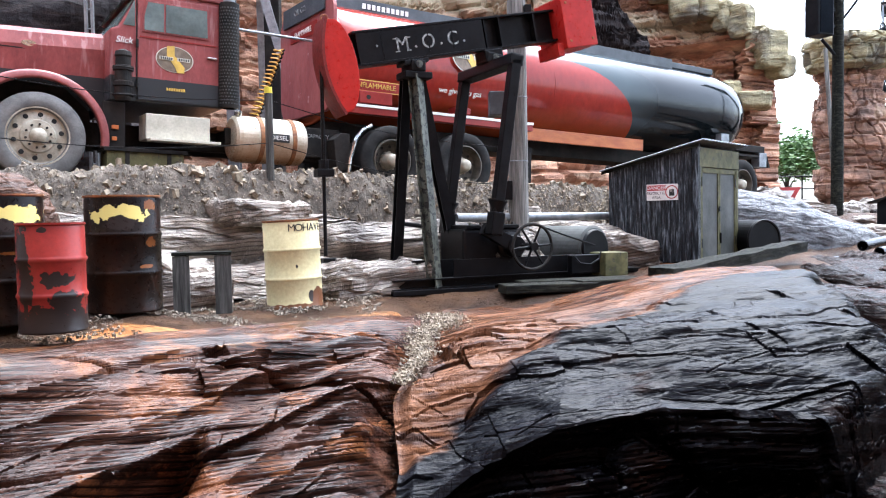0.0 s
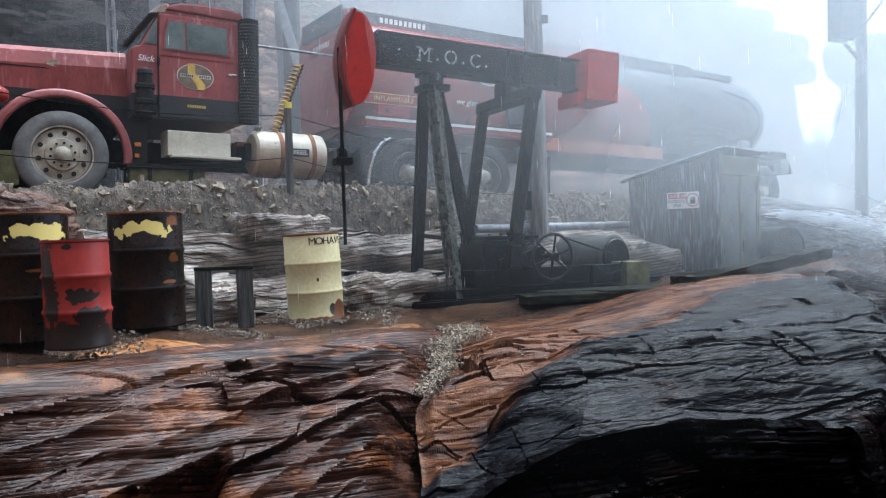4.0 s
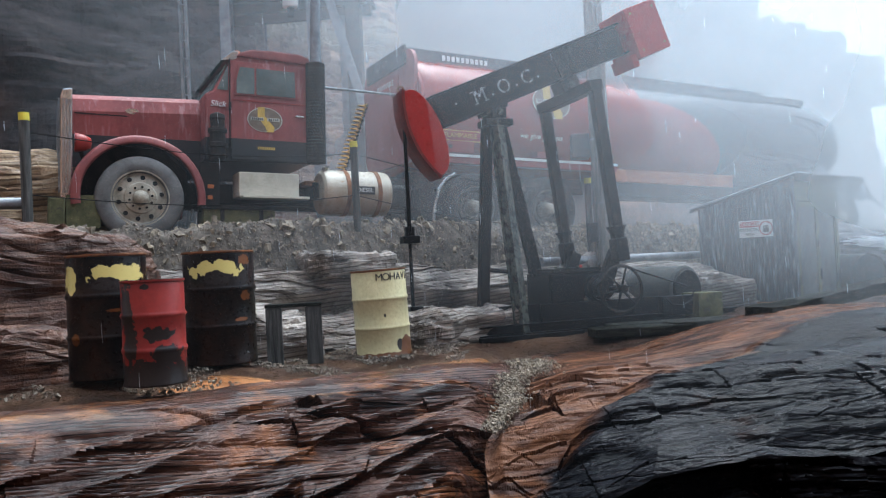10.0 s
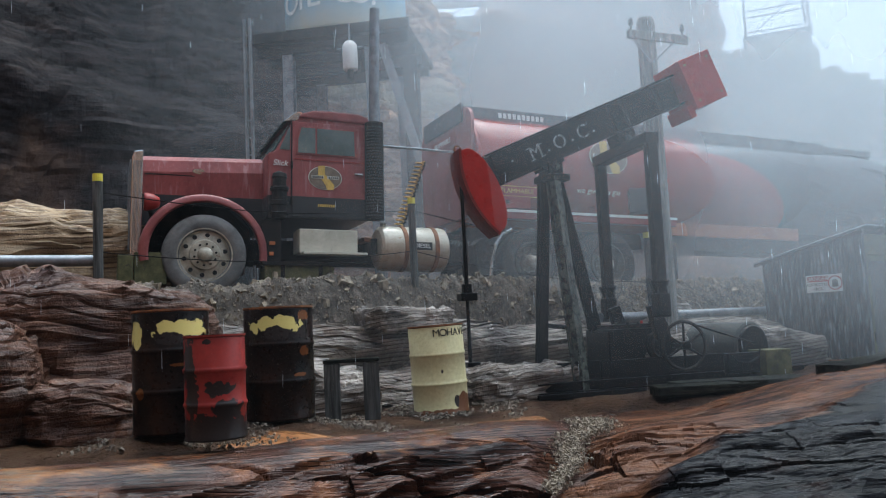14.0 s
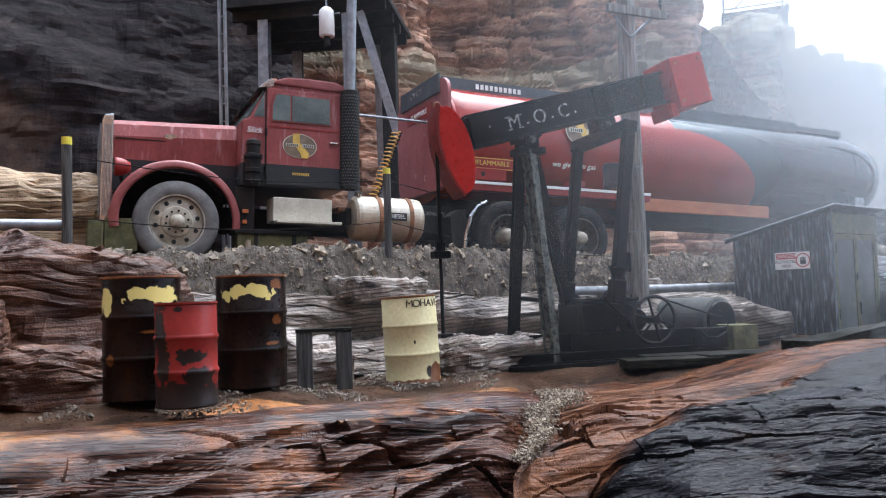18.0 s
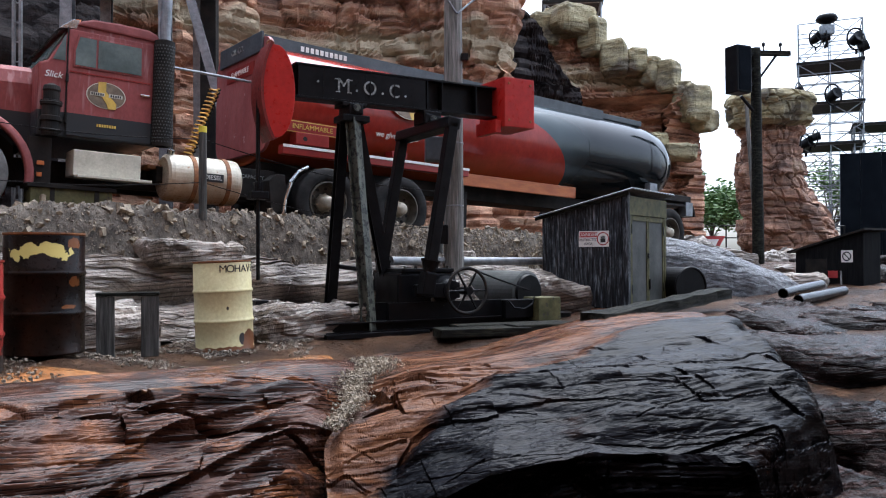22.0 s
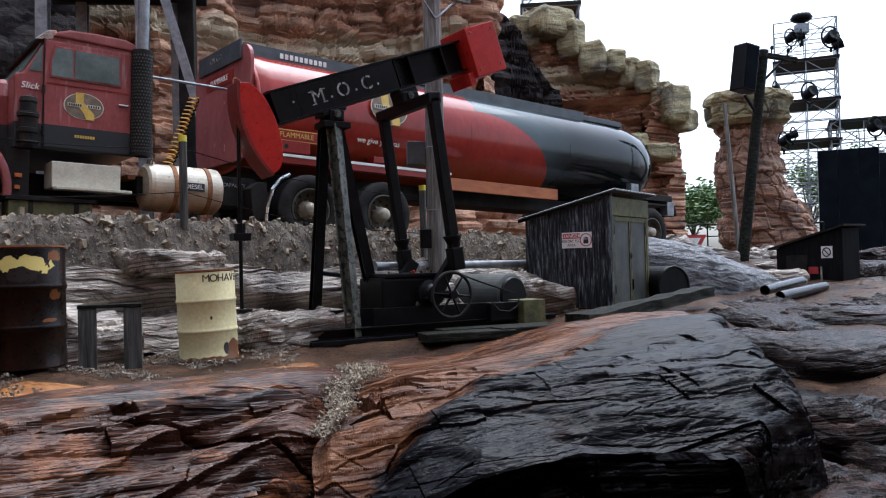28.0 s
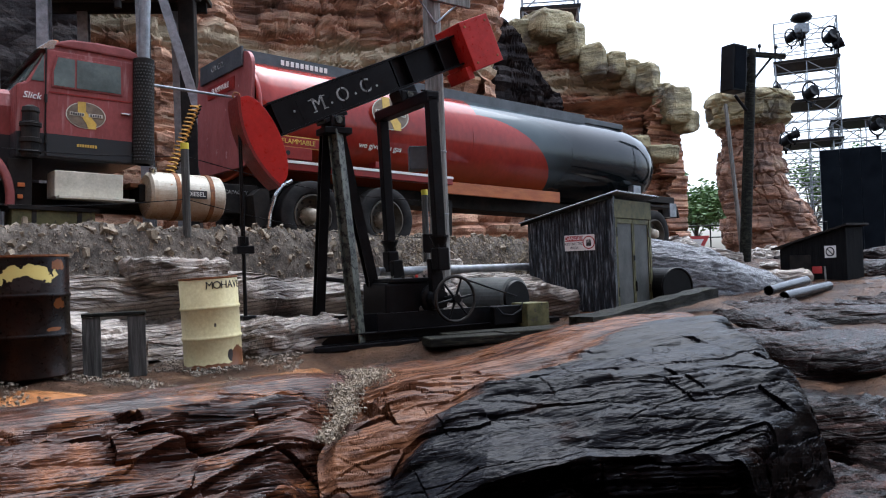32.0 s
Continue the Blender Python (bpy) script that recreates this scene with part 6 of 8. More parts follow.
def build_pump():
    P = empty("pump_jack", PJ, "black oil-field pump jack with a red horse head and red counterweight", "pump jack")
    # skid
    for y in (-0.42, 0.36):
        part("skid_beam", h_bar((-0.7, y, 0.09), (2.9, y, 0.09), 0.16, 0.12, 0.015, (0, 1, 0)), BLACK_IRON, P)
    for x in (-0.65, 0.5, 1.6, 2.8):
        part("skid_tie", box(x, x + 0.12, -0.42, 0.4, 0.03, 0.15, 0.01), BLACK_IRON, P)
    part("foot_plate", box(-0.72, 0.62, -0.55, 0.5, -0.03, 0.03, 0.01), BLACK_IRON, P)
    part("side_plate", box(-0.35, 0.62, -0.26, -0.23, 0.12, 0.36, 0.006), BLACK_IRON, P)
    part("skid_side", box(0.12, 2.0, -0.43, -0.4, 0.1, 0.36, 0.006), BLACK_IRON, P)
    # three-legged post
    part("post_leg", h_bar((-0.13, -0.42, 0.02), (-0.19, -0.08, 2.6), 0.15, 0.13, 0.016, (0.8, 0.6, 0)), IRON_PALE, P, "peeling pale post leg")
    part("post_leg", h_bar((-0.33, 0.36, 0.02), (-0.25, 0.06, 2.6), 0.12, 0.12, 0.016), BLACK_IRON, P)
    part("post_leg", h_bar((0.5, 0.18, 0.1), (-0.1, 0.02, 2.58), 0.13, 0.12, 0.016), BLACK_IRON, P)
    part("post_cap", box(-0.35, 0.01, -0.16, 0.14, 2.56, 2.64, 0.012), BLACK_IRON, P)
    bb = part("saddle_bearing", box(-0.27, -0.08, -0.17, 0.17, 2.64, 2.78, 0.02), BLACK_IRON, P)
    part("bearing_pin", cyl((-0.18, -0.2, 2.72), (-0.18, 0.2, 2.72), 0.045, 16), IRON_PALE, bb)
    part("cross_brace", cyl((-0.08, -0.32, 0.75), (-0.24, 0.28, 0.8), 0.03, 8), BLACK_IRON, P)
    # gear box, crank shaft, brake drum
    gb = part("gear_box", box(0.3, 1.12, -0.34, 0.34, 0.15, 0.72, 0.04), BLACK_IRON, P)
    part("gear_lid", box(0.34, 1.08, -0.36, 0.36, 0.72, 0.77, 0.012), BLACK_IRON, gb)
    for i in range(5):
        part("bolt", cyl((0.4 + 0.15 * i, -0.32, 0.77), (0.4 + 0.15 * i, -0.32, 0.8), 0.018, 6), IRON_PALE, gb)
    part("shaft_boss", lathe([(0, 0), (0.12, 0), (0.14, 0.06), (0.14, 0.12), (0.18, 0.14), (0.18, 0.2)], 24, pose(CRANK.x, -0.56, CRANK.z, -90)), BLACK_IRON, gb)
    part("red_button", lathe([(0.02, 0), (0.02, 0.03), (0, 0.04)], 12, pose(0.75, -0.3, 0.77)), RED_PAINT, gb)
    # motor under a rounded cover, and its box
    part("motor_cover", lathe([(0, 0), (0.27, 0.0), (0.3, 0.02), (0.3, 0.88), (0.27, 0.9), (0, 0.9)], 36, pose(2.35, -0.2, 0.42, -90, 0, 12)), DOOR_GREY, P, "grey sheet-metal motor cover")
    part("end_disc", lathe([(0, 0), (0.24, 0), (0.26, 0.03), (0, 0.03)], 36, pose(2.355, -0.235, 0.42, -90, 0, 12)), BLACK_IRON, P)
    part("belt_guard", box(1.7, 2.15, -0.6, -0.5, 0.12, 0.36, 0.012), BLACK_IRON, P)
    part("control_box", box(2.14, 2.5, -0.72, -0.38, 0.08, 0.38, 0.01), OLIVE, P, "olive control box with peeling paint")
    part("cable", tube([(1.72, -0.62, 0.36), (1.8, -0.65, 0.26), (1.95, -0.66, 0.24), (2.1, -0.64, 0.3), (2.16, -0.6, 0.4)], 0.012, 6), BLACK_IRON, P)
    part("drive_belt", tube([(1.05, -0.8, 0.77), (1.6, -0.55, 0.63), (2.3, -0.28, 0.46)], 0.012, 6), BLACK_IRON, P)
    # moving parts
    beam = new("walking_beam")
    beam.parent = P
    bm = box(-0.9, 2.2, -0.014, 0.014, 0.075, 0.435)
    box(-0.9, 2.2, -0.12, 0.12, 0.05, 0.074, 0.003, bm)
    box(-0.9, 2.2, -0.12, 0.12, 0.436, 0.46, 0.003, bm)
    part("beam_girder", bm, BLACK_IRON, beam)
    for x in (-0.55, 0.0, 0.86, 1.08, 1.6):
        part("stiffener", box(x, x + 0.018, -0.115, 0.115, 0.076, 0.434), BLACK_IRON, beam)
    web = part("web_plate", box(-0.86, 0.84, -0.112, -0.1, 0.076, 0.434), BLACK_IRON, beam)
    for ch, x in (("M", -0.29), (".", -0.115), ("O", 0.06), (".", 0.23), ("C", 0.395), (".", 0.55)):
        s = letters("stencil_letter", ch, 0.24, PALE, pose(x, -0.114, 0.24 if ch != "." else 0.26), web, squeeze=0.95)
        # stencil bridges and serifs
        if ch in "OC":
            part("stencil_bridge", box(x - 0.008, x + 0.008, -0.121, -0.1135, 0.13, 0.36), BLACK_IRON, web)
        if ch == "M":
            for sx, sz in ((-0.075, 0.165), (0.075, 0.165), (-0.085, 0.318), (0.085, 0.318)):
                part("serif", box(x + sx - 0.03, x + sx + 0.03, -0.1175, -0.1145, sz - 0.006, sz + 0.006), PALE, web)
    part("bolt", cyl((-0.62, -0.125, 0.26), (-0.62, -0.11, 0.26), 0.014, 8), PALE, web)
    part("centre_bearing", box(-0.16 - LEAD, 0.16 - LEAD, -0.14, 0.14, 0.0, 0.05, 0.01), BLACK_IRON, beam)
    part("tail_bearing", box(0.8, 1.06, -0.14, 0.14, -0.1, 0.05, 0.015), BLACK_IRON, beam)
    part("bearing_pin", cyl((0.93, -0.17, -0.06), (0.93, 0.17, -0.06), 0.045, 16), IRON_PALE, beam)
    # horse head: an arc in front, a full curve behind
    arc = []
    for i in range(25):
        a = radians(-26 + 50 * i / 24)
        arc.append((-1.3 * math.cos(a), 0.1 + 1.3 * math.sin(a) * 0.98))
    back = [(-1.14 + 0.22 * math.sin(math.pi * (i + 1) / 22), 0.083 + 0.536 * math.cos(math.pi * (i + 1) / 22)) for i in range(21)]
    hd = part("horse_head", prism(arc + back, -0.17, 0.17, 0.008), RED_PAINT, beam, "red curved horse head")
    face = []
    bm = bm_new()
    rows = []
    for i in range(17):
        a = radians(-26.5 + 51 * i / 16)
        rows.append([bm.verts.new((-R * math.cos(a), y, 0.1 + R * math.sin(a) * 0.98)) for R, y in ((1.335, -0.2), (1.335, 0.2), (1.303, 0.2), (1.303, -0.2))])
    for a, b in zip(rows, rows[1:]):
        for k in range(4):
            bm.faces.new((a[k], a[(k + 1) % 4], b[(k + 1) % 4], b[k]))
    bm.faces.new(rows[0])
    bm.faces.new(rows[-1][::-1])
    bmesh.ops.recalc_face_normals(bm, faces=bm.faces[:])
    part("head_plate", bm, RED_DULL, hd, "dull dark red front plate of the head")
    part("lifting_eye", ring(0.04, 0.012, 16, 6, pose(-1.16, 0, 0.66, 90)), RUST, hd)
    # counterweight
    cw = part("counterweight", box(1.93, 2.42, -0.31, 0.31, -0.09, 0.57, 0.012), RED_PAINT, beam, "red steel counterweight box")
    part("weight_side", box(1.83, 1.925, -0.24, 0.24, -0.17, 0.0, 0.01), RED_PAINT, cw)
    for x, z in ((2.0, 0.49), (2.35, 0.49), (2.0, 0.0), (2.35, 0.0)):
        part("bolt", cyl((x, -0.325, z), (x, -0.305, z), 0.016, 8), RUST, cw)
    for o in beam.children_recursive:
        if o.data:
            o.data.transform(Matrix.Translation((LEAD, 0, 0)))
    # pitman: an upside-down U
    pit = new("pitman")
    pit.parent = P
    part("cross_bar", box(-0.09, 0.09, -0.72, 0.72, -0.2, -0.06, 0.02), BLACK_IRON, pit)
    part("bearing_block", box(-0.12, 0.12, -0.15, 0.15, -0.08, 0.06, 0.02), BLACK_IRON, pit)
    for y in (-0.66, 0.66):
        lg = part("pitman_arm", box(-0.065, 0.065, y - 0.06, y + 0.06, -2.0, -0.12, 0.012), BLACK_IRON, pit)
        part("socket", lathe([(0.06, -0.14), (0.07, -0.1), (0.11, 0.0), (0.12, 0.01), (0.12, 0.03), (0.05, 0.03)], 20, pose(0, y, -1.86)), BLACK_IRON, lg)
        part("wrist_block", box(-0.08, 0.08, y - 0.09, y + 0.09, -2.26, -1.98, 0.02), BLACK_IRON, lg)
    crank = new("crank")
    crank.parent = P
    for y in (-0.5, 0.5):
        s = -1 if y < 0 else 1
        part("crank_arm", prism([(-0.1, -0.12), (0.1, -0.12), (0.075, CRANK_R + 0.08), (-0.075, CRANK_R + 0.08)], y - 0.05, y + 0.05, 0.012), BLACK_IRON, crank)
        part("wrist_pin", cyl((0, y, CRANK_R), (0, y + 0.2 * s, CRANK_R), 0.05, 16), BLACK_IRON, crank)
    part("crank_shaft", cyl((0, -0.55, 0), (0, 0.55, 0), 0.06, 16), BLACK_IRON, crank)
    fly = new("flywheel")
    fly.parent = P
    part("flywheel_rim", ring(0.275, 0.02, 40, 8, pose(0, 0, 0, 90)), CHASSIS, fly)
    for i in range(6):
        a = radians(60 * i)
        part("spoke", cyl((0.05 * math.cos(a), 0, 0.05 * math.sin(a)), (0.27 * math.cos(a), 0, 0.27 * math.sin(a)), 0.016, 8, 0.012), BLACK_IRON, fly)
    part("flywheel_hub", cyl((0, -0.06, 0), (0, 0.12, 0), 0.05, 16), BLACK_IRON, fly)
    part("axle_stub", cyl((1.0, -0.76, 0.5), (1.0, 0.3, 0.5), 0.03, 12), BLACK_IRON, P)
    # polish rod with its clamp, and the well head
    rod = new("polish_rod")
    rod.parent = P
    part("rod_bar", cyl((0, 0, -1.55), (0, 0, 0.75), 0.022, 10), BLACK_IRON, rod)
    part("bridle_cable", cyl((0, -0.06, -0.5), (0, -0.03, 0.75), 0.01, 6), BLACK_IRON, rod)
    part("bridle_cable", cyl((0, 0.06, -0.5), (0, 0.03, 0.75), 0.01, 6), BLACK_IRON, rod)
    part("carrier_bar", box(-0.1, 0.1, -0.1, 0.1, -0.62, -0.53, 0.012), BLACK_IRON, rod)
    part("rod_clamp", box(-0.05, 0.05, -0.05, 0.05, -0.53, -0.42, 0.01), BLACK_IRON, rod)
    wh = part("well_head", cyl((-1.31, 0, -0.05), (-1.31, 0, 0.33), 0.065, 16), BLACK_IRON, P)
    part("stuffing_box", box(-1.39, -1.23, -0.08, 0.08, 0.29, 0.42, 0.015), BLACK_IRON, wh)
    part("well_tee", cyl((-1.31, 0.0, 0.25), (-1.18, 0, 0.25), 0.035, 12), BLACK_IRON, wh)
    return beam, pit, crank, fly, rod


BEAM, PITMAN, CRANKS, FLYWHEEL, ROD = build_pump()


def beam_tilt(t):
    """Sine of the beam's tilt: the tail rises and falls with the crank."""
    return 0.395 * math.cos(2 * math.pi * (t - PEAK) / PERIOD)


def sway(t):
    """Lean of the loudspeaker pole in degrees, towards the right."""
    for (t0, a), (t1, b) in zip(SWAY, SWAY[1:]):
        if t <= t1:
            return a + (b - a) * (1 - math.cos(math.pi * (t - t0) / (t1 - t0))) / 2
    return SWAY[-1][1]


def motions():
    steps = [i * 0.1 for i in range(321)]
    tilt = [math.degrees(math.asin(beam_tilt(t))) for t in steps]
    walk(BEAM, [(t, pose(*PIVOT, 0, -a, 0)) for t, a in zip(steps, tilt)])
    crank_rows, pit_rows, fly_rows, rod_rows = [], [], [], []
    for t, a in zip(steps, tilt):
        turn = 2 * math.pi * (t - PEAK) / PERIOD
        pin = CRANK + Vector((-math.sin(turn), 0, math.cos(turn))) * CRANK_R
        s, c = math.sin(radians(a)), math.cos(radians(a))
        top = PIVOT + Vector(((0.93 + LEAD) * c + 0.06 * s, 0, (0.93 + LEAD) * s - 0.06 * c))
        d = top - pin
        crank_rows.append((t, pose(*CRANK, 0, -math.degrees(turn), 0)))
        pit_rows.append((t, pose(*top, 0, math.degrees(math.atan2(d.x, d.z)), 0)))
        fly_rows.append((t, pose(1.0, -0.80, 0.50, 0, -2 * math.degrees(turn), 0)))
        rod_rows.append((t, pose(-1.34, 0, 2.2 - 1.15 * s, 0, 0, 0)))
    walk(CRANKS, crank_rows)
    walk(PITMAN, pit_rows)
    walk(FLYWHEEL, fly_rows)
    walk(ROD, rod_rows)
    weather()
    walk(SPEAKER_POLE, [(t, pose(9.1, 17.8, 0.25, 0, sway(t), 0)) for t in steps])

# ---- drums ----
def spotted(m, spots, scale=9.0):
    """Add flaked patches of another paint: colour, centre x and z, half sizes, raggedness."""
    nt = m.node_tree
    n, l = nt.nodes, nt.links
    b = n["Principled BSDF"]
    tc = n.new("ShaderNodeTexCoord")
    ns = n.new("ShaderNodeTexNoise")
    ns.inputs["Scale"].default_value, ns.inputs["Detail"].default_value = scale, 8
    l.new(tc.outputs["Object"], ns.inputs["Vector"])
    col = b.inputs["Base Color"].links[0].from_socket
    for c, cx, cz, rx, rz, rag in spots:
        mp = n.new("ShaderNodeMapping")
        mp.inputs["Location"].default_value = (-cx / rx, 0, -cz / rz)
        mp.inputs["Scale"].default_value = (1 / rx, 0, 1 / rz)
        l.new(tc.outputs["Object"], mp.inputs[0])
        ln = n.new("ShaderNodeVectorMath")
        ln.operation = "LENGTH"
        l.new(mp.outputs[0], ln.inputs[0])
        s = n.new("ShaderNodeMath")
        s.operation = "MULTIPLY_ADD"
        l.new(ns.outputs[0], s.inputs[0])
        s.inputs[1].default_value = -rag
        l.new(ln.outputs["Value"], s.inputs[2])
        r = ramp_node(nt, [(max(0.01, 0.96 - rag / 2), (1, 1, 1)), (min(1.0, 1.0 - rag / 2), (0, 0, 0))])
        l.new(s.outputs[0], r.inputs[0])
        mx = n.new("ShaderNodeMix")
        mx.data_type = "RGBA"
        l.new(r.outputs[0], mx.inputs["Factor"])
        l.new(col, mx.inputs["A"])
        mx.inputs["B"].default_value = (*c, 1)
        col = mx.outputs["Result"]
    l.new(col, b.inputs["Base Color"])
    return m


def copy_mat(m, name):
    c = m.copy()
    c.name = name
    return c


YEL, SUT, RST = (0.5, 0.4, 0.13), (0.016, 0.011, 0.01), (0.13, 0.045, 0.012)
DRUM_A = spotted(copy_mat(DARK_DRUM, "dark_drum_a"), [(YEL, 0.08, 0.765, 0.19, 0.07, 1.6), (SUT, -0.0, 0.69, 0.1, 0.05, 1.3), (YEL, -0.24, 0.72, 0.04, 0.1, 1.4)], 15)
DRUM_B = spotted(copy_mat(DARK_DRUM, "dark_drum_b"), [(YEL, -0.03, 0.77, 0.19, 0.075, 1.6), (SUT, -0.02, 0.7, 0.12, 0.06, 1.3), ], 16)
DRUM_B = spotted(DRUM_B, [(RST, 0.2, 0.55, 0.035, 0.04, 1.7), (RST, 0.16, 0.36, 0.05, 0.015, 1.7), (RST, 0.2, 0.84, 0.04, 0.04, 1.7)], 34)
DRUM_A = spotted(DRUM_A, [(RST, -0.22, 0.3, 0.03, 0.04, 1.7), (RST, 0.05, 0.5, 0.06, 0.012, 1.7)], 34)
DRUM_R = spotted(copy_mat(RED_DRUM, "red_drum"), [(SUT, 0.0, 0.02, 0.4, 0.16, 1.8), (SUT, 0.08, 0.2, 0.1, 0.07, 1.9), (SUT, -0.15, 0.3, 0.04, 0.16, 1.9), (SUT, -0.05, 0.66, 0.03, 0.02, 1.5), (SUT, 0.02, 0.34, 0.1, 0.05, 1.9), (SUT, -0.17, 0.5, 0.035, 0.2, 1.9)], 24)
DRUM_C = spotted(copy_mat(CREAM, "cream_drum"), [(RST, 0.0, -0.01, 0.5, 0.06, 1.0), (SUT, 0.17, 0.12, 0.03, 0.06, 0.6), (RST, 0.24, 0.1, 0.06, 0.1, 1.2), (SUT, 0.04, 0.43, 0.012, 0.02, 0.4)], 14)


def drum(x, y, z, r, h, mat, label, turn=0, lean=(0, 0), rust_rim=RUST):
    D = empty("oil_drum", pose(x, y, z, lean[0], lean[1], turn), label, "drum", "oil drums")
    prof = [(0, 0.015), (r - 0.012, 0.015), (r - 0.01, 0.0), (r + 0.004, 0.0), (r + 0.004, 0.014), (r, 0.022)]
    for c in (h * 0.335, h * 0.665):
        prof += [(r, c - 0.025), (r + 0.006, c - 0.014), (r + 0.012, c), (r + 0.006, c + 0.014), (r, c + 0.025)]
    prof += [(r, h - 0.03), (r - 0.004, h - 0.02)]
    body = part("drum_body", lathe(prof, 56), mat, D, smooth=True)
    rim = part("top_rim", lathe([(r - 0.004, h - 0.02), (r + 0.006, h - 0.012), (r + 0.006, h), (r - 0.012, h), (r - 0.014, h - 0.018), (0, h - 0.018)], 56), rust_rim, D)
    part("bung", cyl((r * 0.6, 0, h - 0.018), (r * 0.6, 0, h + 0.0), 0.032, 16), STEEL, rim)
    part("bung", cyl((-r * 0.62, 0.05, h - 0.018), (-r * 0.62, 0.05, h + 0.004), 0.02, 16), STEEL, rim)
    return D, body


drum(-2.97 + -0.13, 5.33 + 0.25, 0.19, 0.28, 0.91, DRUM_A, "rusty dark oil drum with a flake of yellow paint", 29)
drum(-2.41 - 0.11, 6.04 + 0.26, 0.18, 0.285, 0.92, DRUM_B, "rusty dark oil drum with yellow flakes and bare rust", 22)
drum(-2.44 - 0.08, 4.93 + 0.19, 0.19, 0.205, 0.705, DRUM_R, "small red oil drum scorched black at its foot", 26, rust_rim=RED_DRUM)
cbody = drum(-1.49, 8.12, -0.02, 0.285, 0.9, DRUM_C, "cream oil drum with stencilled letters, rusting at the foot", 10, (0, -2.0))[1]


def curved_letters(text, size, r, z, a0, step, mat, parent):
    for i, ch in enumerate(text):
        a = radians(a0 + step * i)
        letters("stencil_letter", ch, size, mat, pose(r * math.sin(a), -r * math.cos(a), z, 0, 0, math.degrees(a)), parent, 0.002)


curved_letters("MOHAVE", 0.105, 0.287, 0.815, 2, 14.5, INK, cbody)


# ---- low stand ----
def stand():
    S = empty("plank_stand", pose(-2.17, 7.24, 0.02, 0, 0, 14), "low stand of dark weathered planks", "stand")
    for x in (-0.195, 0.175):
        part("upright", box(x - 0.075, x + 0.075, -0.03, 0.03, 0, 0.545, 0.008), WOOD_POST, S)
    part("top_board", box(-0.275, 0.255, -0.04, 0.1, 0.548, 0.58, 0.008), WOOD_DARK, S)


stand()


